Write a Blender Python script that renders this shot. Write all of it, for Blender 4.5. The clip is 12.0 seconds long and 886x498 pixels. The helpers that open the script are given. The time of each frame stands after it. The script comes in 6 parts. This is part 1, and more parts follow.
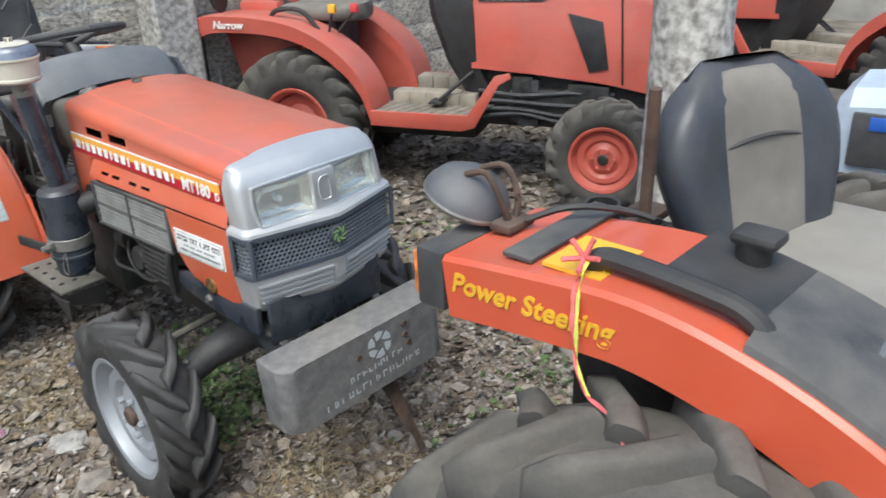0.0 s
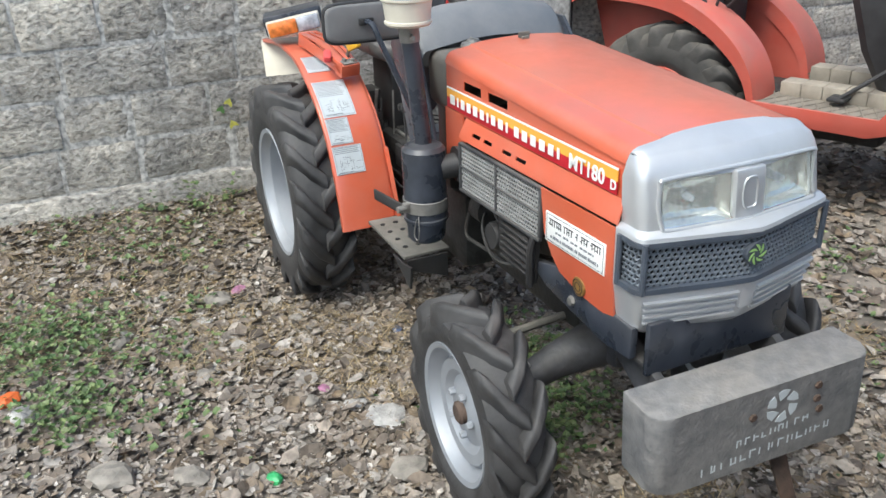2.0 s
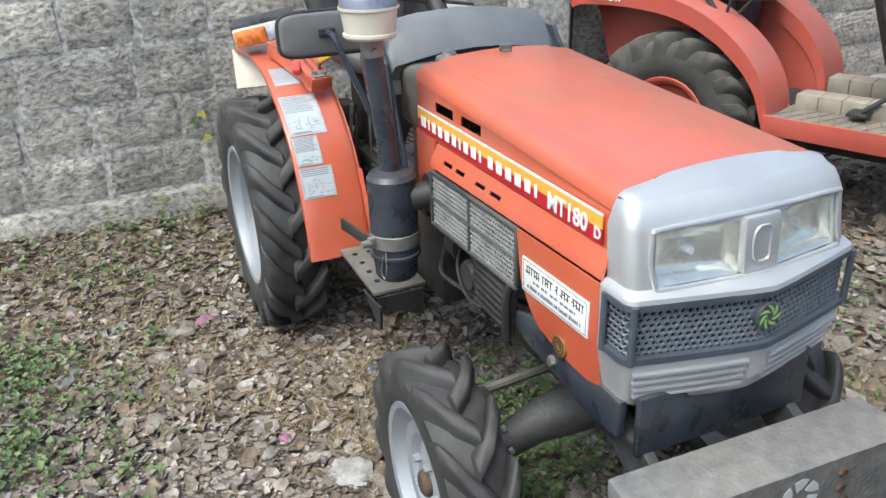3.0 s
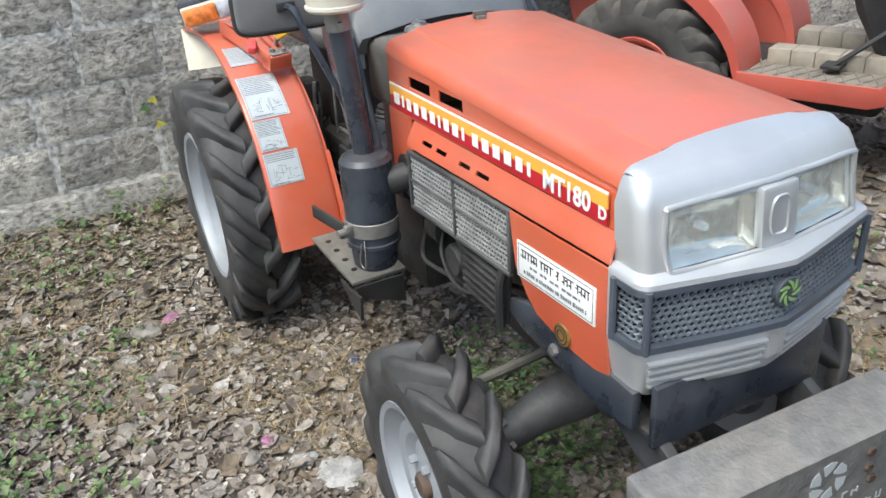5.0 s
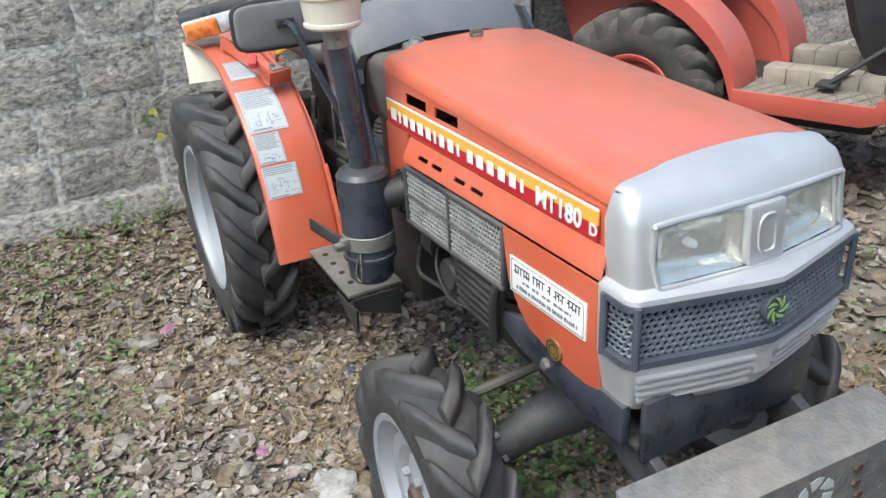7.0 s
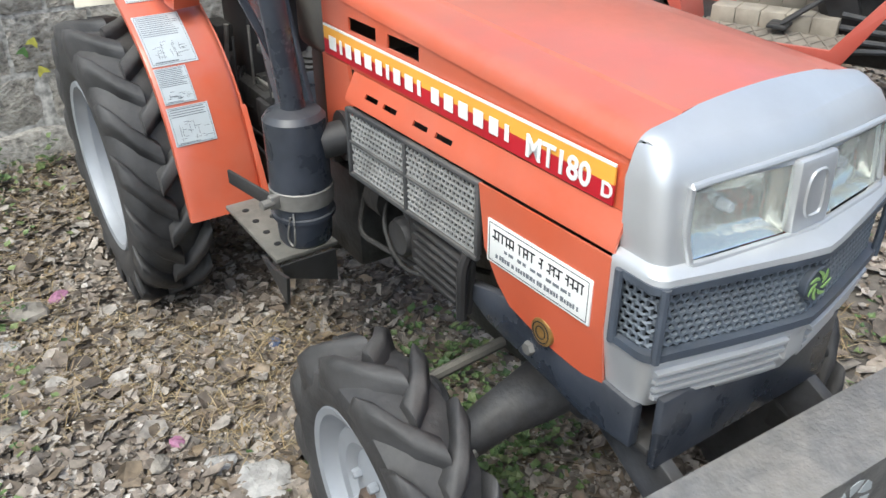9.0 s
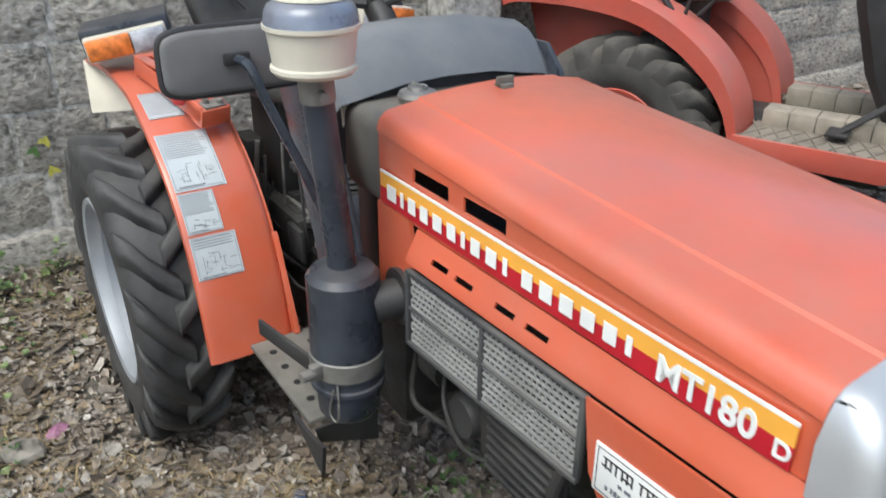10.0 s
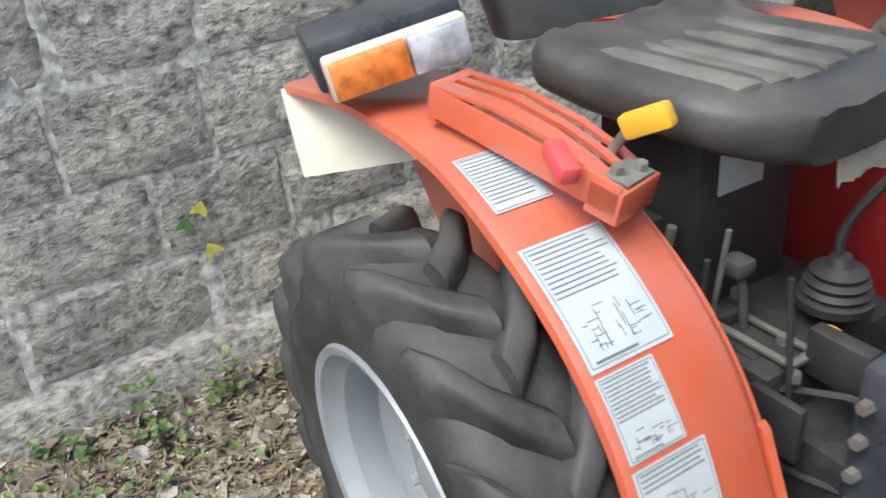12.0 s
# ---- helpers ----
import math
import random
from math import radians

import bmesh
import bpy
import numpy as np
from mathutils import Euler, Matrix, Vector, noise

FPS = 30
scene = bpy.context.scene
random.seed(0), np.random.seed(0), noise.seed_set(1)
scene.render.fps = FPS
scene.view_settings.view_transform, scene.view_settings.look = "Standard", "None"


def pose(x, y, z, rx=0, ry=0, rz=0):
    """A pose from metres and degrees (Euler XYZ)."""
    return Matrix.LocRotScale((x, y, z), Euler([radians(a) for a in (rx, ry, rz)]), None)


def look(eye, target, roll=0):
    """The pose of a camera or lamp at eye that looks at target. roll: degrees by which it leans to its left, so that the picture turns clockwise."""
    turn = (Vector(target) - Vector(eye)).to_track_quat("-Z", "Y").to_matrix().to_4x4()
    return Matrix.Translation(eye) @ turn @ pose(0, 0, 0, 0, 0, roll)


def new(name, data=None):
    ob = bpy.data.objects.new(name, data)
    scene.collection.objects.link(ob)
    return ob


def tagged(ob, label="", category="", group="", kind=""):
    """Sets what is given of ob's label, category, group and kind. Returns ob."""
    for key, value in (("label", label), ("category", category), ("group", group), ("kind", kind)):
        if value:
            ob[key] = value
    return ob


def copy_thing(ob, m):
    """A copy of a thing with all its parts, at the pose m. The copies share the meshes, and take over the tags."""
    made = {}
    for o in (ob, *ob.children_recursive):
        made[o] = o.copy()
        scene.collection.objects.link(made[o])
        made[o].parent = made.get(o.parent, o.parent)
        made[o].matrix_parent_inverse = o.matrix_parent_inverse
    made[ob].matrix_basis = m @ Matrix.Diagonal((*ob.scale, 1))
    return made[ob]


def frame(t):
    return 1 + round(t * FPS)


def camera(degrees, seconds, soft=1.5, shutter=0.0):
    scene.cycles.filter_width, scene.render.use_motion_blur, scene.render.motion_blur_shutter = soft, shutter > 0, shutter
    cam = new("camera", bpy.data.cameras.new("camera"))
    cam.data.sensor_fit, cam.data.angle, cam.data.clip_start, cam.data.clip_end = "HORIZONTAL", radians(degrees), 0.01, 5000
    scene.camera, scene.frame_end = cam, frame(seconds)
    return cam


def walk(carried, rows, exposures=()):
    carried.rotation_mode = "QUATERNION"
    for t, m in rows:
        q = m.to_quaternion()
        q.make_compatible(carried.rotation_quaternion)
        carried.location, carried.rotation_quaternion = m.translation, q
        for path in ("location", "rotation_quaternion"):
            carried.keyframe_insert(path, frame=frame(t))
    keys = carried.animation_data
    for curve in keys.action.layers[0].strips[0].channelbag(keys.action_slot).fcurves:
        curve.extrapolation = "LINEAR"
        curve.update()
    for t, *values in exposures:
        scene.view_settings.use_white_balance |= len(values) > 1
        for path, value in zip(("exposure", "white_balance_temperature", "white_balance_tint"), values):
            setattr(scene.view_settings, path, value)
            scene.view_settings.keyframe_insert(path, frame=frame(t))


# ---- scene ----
cam = camera(58.0, 12.0, shutter=0.15)
PATH = [
    (0, (3.442, -1.236, 1.687), (2.198, 0.087, 0.849), -2.4),
    (0.5, (3.368, -1.229, 1.637), (1.939, -0.149, 0.747), -3.1),
    (1, (3.18, -1.262, 1.639), (1.656, -0.303, 0.77), -2.1),
    (1.5, (3.093, -1.297, 1.588), (1.496, -0.464, 0.719), -1.2),
    (2, (2.976, -1.181, 1.566), (1.323, -0.446, 0.714), -1.9),
    (2.5, (2.864, -1.0, 1.549), (1.187, -0.308, 0.708), -2.7),
    (3, (2.76, -0.968, 1.54), (1.095, -0.256, 0.692), -1.9),
    (3.2, (2.7, -1.003, 1.546), (1.051, -0.249, 0.703), -1.3),
    (4.8, (2.598, -0.979, 1.533), (0.996, -0.192, 0.63), -3.3),
    (5, (2.623, -0.958, 1.519), (1.026, -0.18, 0.6), -4.0),
    (5.5, (2.672, -0.923, 1.515), (1.079, -0.152, 0.582), -4.5),
    (6, (2.657, -0.925, 1.531), (1.06, -0.153, 0.607), -4.6),
    (6.5, (2.632, -0.957, 1.531), (1.028, -0.159, 0.641), -3.5),
    (8.3, (2.691, -0.926, 1.503), (1.073, -0.172, 0.601), -3.7),
    (8.5, (2.633, -0.909, 1.461), (1.054, -0.111, 0.53), -3.0),
    (9, (2.358, -0.907, 1.428), (0.92, 0.039, 0.409), -0.4),
    (9.5, (2.217, -0.907, 1.414), (0.835, 0.115, 0.392), 1.8),
    (10, (2.038, -0.84, 1.49), (0.535, 0.14, 0.605), 0.5),
    (10.5, (1.863, -0.79, 1.529), (0.214, 0.042, 0.759), -1.6),
    (11, (1.586, -0.828, 1.428), (-0.047, -0.038, 0.587), -2.5),
    (11.5, (1.193, -0.875, 1.419), (-0.358, -0.022, 0.488), -4.4),
    (12, (0.813, -0.888, 1.333), (-0.73, -0.04, 0.385), -5.6),
]
EXPOSURES = [(0.0, 0.55), (0.5, 0.76), (3.0, 0.76), (8.5, 0.76), (9.5, 0.66), (10.0, 0.47), (10.5, 0.45), (11.0, 0.5), (12.0, 0.82)]
walk(cam, [(t, look(eye, target, roll)) for t, eye, target, roll in PATH], [(t, stops + 0.09, 6110, 2) for t, stops in EXPOSURES])

# ---- light ----
world = bpy.data.worlds.new("overcast")
scene.world = world
world.use_nodes = True
wn = world.node_tree.nodes
sky = wn.new("ShaderNodeTexSky")
sky.sky_type, sky.sun_disc = "NISHITA", False
sky.sun_elevation, sky.sun_rotation = radians(58), radians(150)
sky.air_density, sky.dust_density, sky.ozone_density = 1.0, 4.0, 1.0
wn["Background"].inputs["Strength"].default_value = 0.15
world.node_tree.links.new(sky.outputs[0], wn["Background"].inputs["Color"])
sun = new("sun", bpy.data.lights.new("sun", "SUN"))
sun.data.energy, sun.data.angle, sun.data.color = 1.3, radians(35), (1.0, 0.98, 0.95)
sun.matrix_world = look((2.0, -4.0, 8.0), (0.6, 0, 0.5))


# ---- materials ----
def mat(name, color, rough=0.5, metal=0.0, vary=0.18, scale=9.0, bump=0.1, bscale=120.0, dust=0.0, spread=0.0, coat=0.0, stain=None):
    """A principled surface with two scales of variation, fine relief, and dust that settles on upward faces."""
    m = bpy.data.materials.new(name)
    m.use_nodes = True
    nt = m.node_tree
    n, ln = nt.nodes, nt.links
    p = n["Principled BSDF"]
    tc = n.new("ShaderNodeTexCoord")
    big = n.new("ShaderNodeTexNoise")
    big.inputs["Scale"].default_value, big.inputs["Detail"].default_value = scale, 6
    fine = n.new("ShaderNodeTexNoise")
    fine.inputs["Scale"].default_value, fine.inputs["Detail"].default_value = bscale, 4
    ln.new(tc.outputs["Object"], big.inputs["Vector"])
    ln.new(tc.outputs["Object"], fine.inputs["Vector"])
    ramp = n.new("ShaderNodeValToRGB")
    dark = stain or tuple(c * (1 - vary) for c in color)
    ramp.color_ramp.elements[0].position, ramp.color_ramp.elements[0].color = 0.35, (*dark, 1)
    ramp.color_ramp.elements[1].position, ramp.color_ramp.elements[1].color = 0.65, (*[min(1, c * (1 + vary * 0.5)) for c in color], 1)
    ln.new(big.outputs["Fac"], ramp.inputs["Fac"])
    out = ramp.outputs["Color"]
    if spread:
        info = n.new("ShaderNodeObjectInfo")
        hsv = n.new("ShaderNodeHueSaturation")
        mr = n.new("ShaderNodeMapRange")
        mr.inputs["To Min"].default_value, mr.inputs["To Max"].default_value = 1 - spread, 1 + spread
        ln.new(info.outputs["Random"], mr.inputs["Value"])
        ln.new(mr.outputs["Result"], hsv.inputs["Value"])
        ln.new(out, hsv.inputs["Color"])
        out = hsv.outputs["Color"]
    rr = n.new("ShaderNodeMapRange")
    rr.inputs["To Min"].default_value, rr.inputs["To Max"].default_value = max(0.05, rough - 0.1), min(1, rough + 0.12)
    ln.new(big.outputs["Fac"], rr.inputs["Value"])
    rout = rr.outputs["Result"]
    if dust:
        geo = n.new("ShaderNodeNewGeometry")
        sep = n.new("ShaderNodeSeparateXYZ")
        ln.new(geo.outputs["Normal"], sep.inputs[0])
        dn = n.new("ShaderNodeTexNoise")
        dn.inputs["Scale"].default_value, dn.inputs["Detail"].default_value, dn.inputs["Roughness"].default_value = 6.0, 12, 0.72
        ln.new(tc.outputs["Object"], dn.inputs["Vector"])
        up = n.new("ShaderNodeMapRange")
        up.inputs["From Min"].default_value, up.inputs["From Max"].default_value = -0.3, 1.0
        up.inputs["To Min"].default_value, up.inputs["To Max"].default_value = 0.15, 1.0
        ln.new(sep.outputs["Z"], up.inputs["Value"])
        dm = n.new("ShaderNodeMapRange")
        dm.inputs["From Min"].default_value, dm.inputs["From Max"].default_value = 0.3, 0.7
        dm.inputs["To Max"].default_value = dust
        ln.new(dn.outputs["Fac"], dm.inputs["Value"])
        mul = n.new("ShaderNodeMath")
        mul.operation = "MULTIPLY"
        ln.new(up.outputs["Result"], mul.inputs[0])
        ln.new(dm.outputs["Result"], mul.inputs[1])
        mix = n.new("ShaderNodeMix")
        mix.data_type = "RGBA"
        ln.new(mul.outputs[0], mix.inputs["Factor"])
        ln.new(out, mix.inputs["A"])
        mix.inputs["B"].default_value = (0.34, 0.30, 0.25, 1)
        out = mix.outputs["Result"]
        add = n.new("ShaderNodeMath")
        add.operation, add.use_clamp = "ADD", True
        ln.new(rout, add.inputs[0])
        ln.new(mul.outputs[0], add.inputs[1])
        rout = add.outputs[0]
    ln.new(out, p.inputs["Base Color"])
    ln.new(rout, p.inputs["Roughness"])
    p.inputs["Metallic"].default_value = metal
    p.inputs["Coat Weight"].default_value = coat
    p.inputs["Coat Roughness"].default_value = 0.15
    if bump:
        b = n.new("ShaderNodeBump")
        b.inputs["Strength"].default_value, b.inputs["Distance"].default_value = bump, 0.004
        ln.new(fine.outputs["Fac"], b.inputs["Height"])
        ln.new(b.outputs["Normal"], p.inputs["Normal"])
    return m


def island_mat(name, colors, rough=0.8, scale=40.0, trans=0.0):
    """Colour picked piece by piece from a ramp, with fine mottling."""
    m = bpy.data.materials.new(name)
    m.use_nodes = True
    n, ln = m.node_tree.nodes, m.node_tree.links
    p = n["Principled BSDF"]
    geo = n.new("ShaderNodeNewGeometry")
    ramp = n.new("ShaderNodeValToRGB")
    el = ramp.color_ramp.elements
    for i, c in enumerate(colors):
        e = el[i] if i < 2 else el.new(0.5)
        e.position, e.color = i / (len(colors) - 1), (*c, 1)
    for i, c in enumerate(colors):
        el[i].position, el[i].color = i / (len(colors) - 1), (*c, 1)
    ln.new(geo.outputs["Random Per Island"], ramp.inputs["Fac"])
    tc = n.new("ShaderNodeTexCoord")
    no = n.new("ShaderNodeTexNoise")
    no.inputs["Scale"].default_value, no.inputs["Detail"].default_value = scale, 5
    ln.new(tc.outputs["Object"], no.inputs["Vector"])
    hsv = n.new("ShaderNodeHueSaturation")
    mr = n.new("ShaderNodeMapRange")
    mr.inputs["From Min"].default_value, mr.inputs["From Max"].default_value = 0.3, 0.7
    mr.inputs["To Min"].default_value, mr.inputs["To Max"].default_value = 0.6, 1.3
    ln.new(no.outputs["Fac"], mr.inputs["Value"])
    ln.new(mr.outputs["Result"], hsv.inputs["Value"])
    ln.new(ramp.outputs["Color"], hsv.inputs["Color"])
    ln.new(hsv.outputs["Color"], p.inputs["Base Color"])
    p.inputs["Roughness"].default_value = rough
    return m


def glass_mat(name, tint=(0.9, 0.92, 0.92), clear=0.75):
    m = bpy.data.materials.new(name)
    m.use_nodes = True
    n, ln = m.node_tree.nodes, m.node_tree.links
    p = n["Principled BSDF"]
    p.inputs["Base Color"].default_value, p.inputs["Roughness"].default_value = (*tint, 1), 0.08
    tr = n.new("ShaderNodeBsdfTransparent")
    tr.inputs["Color"].default_value = (*tint, 1)
    mix = n.new("ShaderNodeMixShader")
    mix.inputs["Fac"].default_value = clear
    ln.new(p.outputs[0], mix.inputs[1])
    ln.new(tr.outputs[0], mix.inputs[2])
    ln.new(mix.outputs[0], n["Material Output"].inputs["Surface"])
    return m


ORANGE = mat("orange_paint", (0.62, 0.112, 0.048), 0.30, vary=0.10, scale=5, bump=0.03, bscale=300, dust=0.3, coat=1.0)
KRED = mat("red_orange_paint", (0.54, 0.095, 0.065), 0.4, vary=0.12, scale=5, bump=0.03, dust=0.42, coat=0.3)
CRIMSON = mat("deep_crimson", (0.42, 0.02, 0.02), 0.35, dust=0.2)
BORANGE = mat("bright_orange_paint", (0.62, 0.090, 0.036), 0.32, vary=0.08, scale=5, bump=0.02, dust=0.24, coat=0.3)
SILVER = mat("silver_paint", (0.58, 0.59, 0.60), 0.34, metal=0.5, vary=0.06, scale=7, bump=0.02, dust=0.15)
RIM = mat("silver_rim", (0.36, 0.38, 0.41), 0.5, metal=0.45, vary=0.1, scale=8, bump=0.05, dust=0.2)
RUBBER = mat("tyre_rubber", (0.038, 0.038, 0.040), 0.55, vary=0.45, scale=12, bump=0.4, bscale=70, dust=0.15)
DUSTY = mat("dusty_tyre_rubber", (0.050, 0.049, 0.047), 0.78, vary=0.35, scale=10, bump=0.3, bscale=80, dust=0.42)
BLACK = mat("black_metal", (0.026, 0.026, 0.028), 0.5, vary=0.3, scale=14, bump=0.15, dust=0.15)
GRIME = mat("grimy_cast_iron", (0.022, 0.0215, 0.021), 0.6, vary=0.6, scale=25, bump=0.6, bscale=70, dust=0.10)
AXLE = mat("dusty_blue_black_iron", (0.032, 0.035, 0.042), 0.5, vary=0.5, scale=18, bump=0.5, bscale=70, dust=0.2)
NAVY = mat("blue_black_paint", (0.026, 0.034, 0.050), 0.24, vary=0.35, scale=12, bump=0.08, dust=0.26)
PLASTIC = mat("grey_black_plastic", (0.05, 0.052, 0.056), 0.5, vary=0.2, scale=12, bump=0.12, bscale=200, dust=0.35)
COWL = mat("weathered_grey_cowl", (0.15, 0.16, 0.175), 0.38, vary=0.2, scale=6, bump=0.06, dust=0.3)
VINYL = mat("black_vinyl", (0.030, 0.031, 0.033), 0.32, vary=0.2, scale=18, bump=0.15, bscale=260, dust=0.34)
BLUEVINYL = mat("grey_blue_vinyl", (0.075, 0.08, 0.095), 0.35, vary=0.2, scale=8, bump=0.12, bscale=220, dust=0.35)
DUSTVINYL = mat("dusty_vinyl", (0.16, 0.15, 0.135), 0.65, vary=0.25, scale=10, bump=0.2, bscale=200, dust=0.5)
WEIGHT = mat("worn_grey_iron", (0.17, 0.168, 0.165), 0.55, vary=0.3, scale=30, bump=0.8, bscale=110, dust=0.5, stain=(0.115, 0.116, 0.12))
STEEL = mat("dull_steel", (0.30, 0.29, 0.27), 0.5, metal=0.7, vary=0.3, scale=20, bump=0.2, dust=0.3)
OLIVE = mat("dusty_footplate", (0.12, 0.115, 0.10), 0.8, vary=0.35, scale=14, bump=0.4, bscale=60, dust=0.4)
RUST = mat("rusty_iron", (0.075, 0.045, 0.032), 0.85, vary=0.5, scale=22, bump=0.5, bscale=70, dust=0.2)
STICKER = mat("pale_sticker", (0.52, 0.56, 0.58), 0.45, vary=0.06, scale=20, bump=0.0, dust=0.12)
INK = mat("grey_print", (0.15, 0.165, 0.18), 0.6, vary=0.1, bump=0.0)
WHITE = mat("white_print", (0.85, 0.85, 0.82), 0.45, vary=0.06, bump=0.0)
CREAM = mat("aged_white_plastic", (0.62, 0.58, 0.48), 0.5, vary=0.12, scale=10, bump=0.05, dust=0.3)
BLUEINK = mat("dark_blue_print", (0.03, 0.04, 0.12), 0.5, vary=0.1, bump=0.0)
REDTAPE = mat("red_stripe", (0.50, 0.012, 0.025), 0.4, vary=0.08, bump=0.0)
YELTAPE = mat("amber_stripe", (0.88, 0.42, 0.06), 0.4, vary=0.08, bump=0.0)
GRILLE = mat("blue_grey_grille", (0.16, 0.185, 0.215), 0.4, vary=0.15, scale=20, bump=0.05, dust=0.15)
GRIM = mat("dark_grille_rim", (0.06, 0.075, 0.10), 0.4, vary=0.2, scale=20, bump=0.05, dust=0.2)
MESHG = mat("grey_side_mesh", (0.30, 0.30, 0.29), 0.6, vary=0.2, scale=20, bump=0.1, dust=0.2)
# near-black for print and seams, and for shade painted into openings
DARK = mat("dark_print_and_shade", (0.014, 0.014, 0.014), 0.8, vary=0.3, bump=0.0)
YELLOW = mat("yellow_plastic", (0.80, 0.45, 0.03), 0.42, vary=0.1, bump=0.05, dust=0.1)
REDKNOB = mat("faded_red_plastic", (0.65, 0.06, 0.06), 0.5, vary=0.1, bump=0.05, dust=0.15)
AMBER = mat("amber_lens", (0.80, 0.23, 0.05), 0.16, vary=0.45, scale=38, bump=0.3, bscale=60, coat=0.6)
CLEARL = mat("clear_lens", (0.46, 0.48, 0.52), 0.15, vary=0.45, scale=30, bump=0.3, bscale=60, coat=0.6)
GREEN = mat("green_badge", (0.30, 0.48, 0.16), 0.45, vary=0.1, bump=0.0)
BRASS = mat("brass_seal", (0.30, 0.17, 0.05), 0.45, metal=0.4, vary=0.3, scale=60, bump=0.3, bscale=150)
GLASS = glass_mat("lamp_glass", (0.96, 0.97, 0.95), 0.9)
REFLECT = mat("reflector", (0.90, 0.89, 0.85), 0.14, metal=0.95, vary=0.08, scale=30, bump=0.6, bscale=40)
SMOKE = mat("blue_smoked_plastic", (0.15, 0.19, 0.28), 0.15, vary=0.4, scale=14, bump=0.0, dust=0.55, coat=0.7)
BLUE = mat("blue_paint", (0.03, 0.13, 0.55), 0.3, dust=0.15)
SEATDUST = mat("dusty_black_vinyl", (0.10, 0.095, 0.086), 0.5, vary=0.25, scale=12, bump=0.2, bscale=220, dust=0.5)
NEARSEAT = mat("sun_bleached_vinyl", (0.27, 0.25, 0.22), 0.5, vary=0.15, scale=10, bump=0.15, bscale=220, dust=0.4)
BOLSTER = mat("blue_black_vinyl", (0.032, 0.038, 0.052), 0.28, vary=0.25, scale=8, bump=0.1, bscale=220, dust=0.25)
MIRRORBACK = mat("dusty_grey_plastic", (0.15, 0.152, 0.155), 0.5, vary=0.18, scale=10, bump=0.1, bscale=220, dust=0.45)
TANK = mat("dusty_tank_paint", (0.10, 0.095, 0.085), 0.55, vary=0.3, scale=9, bump=0.15, dust=0.55)
BEIGE = mat("dusty_beige_plastic", (0.34, 0.30, 0.24), 0.7, vary=0.2, scale=14, bump=0.2, dust=0.4)
STEPRUBBER = mat("dusty_step_lattice", (0.20, 0.175, 0.14), 0.8, vary=0.3, scale=14, bump=0.4, bscale=60, dust=0.5)
PALE = mat("pale_blue_paint", (0.50, 0.58, 0.68), 0.4, dust=0.2)


# ---- mesh helpers ----
def part(name, bm, material, parent, label="", smooth=True, angle=35):
    bmesh.ops.recalc_face_normals(bm, faces=bm.faces[:])
    me = bpy.data.meshes.new(name)
    if smooth:
        lim = radians(angle)
        for f in bm.faces:
            f.smooth = True
        for e in bm.edges:
            if len(e.link_faces) == 2 and e.calc_face_angle(0) > lim:
                e.smooth = False
    bm.to_mesh(me)
    bm.free()
    me.materials.append(material)
    ob = new(name, me)
    ob.parent = parent
    if label:
        ob["label"] = label
    return ob


def share(name, src, parent, m):
    """Another piece on the same mesh."""
    ob = new(name, src.data)
    ob.parent = parent
    ob.matrix_basis = m
    return ob


def thing(name, label, category, m=None, group="", kind=""):
    ob = new(name)
    ob.empty_display_size = 0.1
    if m is not None:
        ob.matrix_basis = m
    return tagged(ob, label, category, group, kind)


def bmnew():
    return bmesh.new()


def box(bm, x0, x1, y0, y1, z0, z1, bev=0.0, m=None, seg=2):
    c = Vector(((x0 + x1) / 2, (y0 + y1) / 2, (z0 + z1) / 2))
    r = bmesh.ops.create_cube(bm, size=1, matrix=Matrix.Translation(c) @ Matrix.Diagonal((abs(x1 - x0), abs(y1 - y0), abs(z1 - z0), 1)))
    vs = r["verts"]
    if bev:
        es = list({e for v in vs for e in v.link_edges})
        out = bmesh.ops.bevel(bm, geom=es, offset=bev, segments=seg, affect="EDGES", profile=0.5)
        vs = list({v for f in out["faces"] for v in f.verts} | {v for v in vs if v.is_valid})
    if m is not None:
        bmesh.ops.transform(bm, matrix=m, verts=vs)
    return vs


def boxbm(*a, **k):
    bm = bmesh.new()
    box(bm, *a, **k)
    return bm


def loft(bm, rings, closed=True, caps=True):
    """Skin a list of rings of points; closed: each ring is a loop."""
    rows = [[bm.verts.new(p) for p in ring] for ring in rings]
    n = len(rows[0])
    for a, b in zip(rows, rows[1:]):
        for i in range(n if closed else n - 1):
            j = (i + 1) % n
            bm.faces.new((a[i], a[j], b[j], b[i]))
    if caps and closed:
        bm.faces.new(rows[0][::-1])
        bm.faces.new(rows[-1])
    return bm


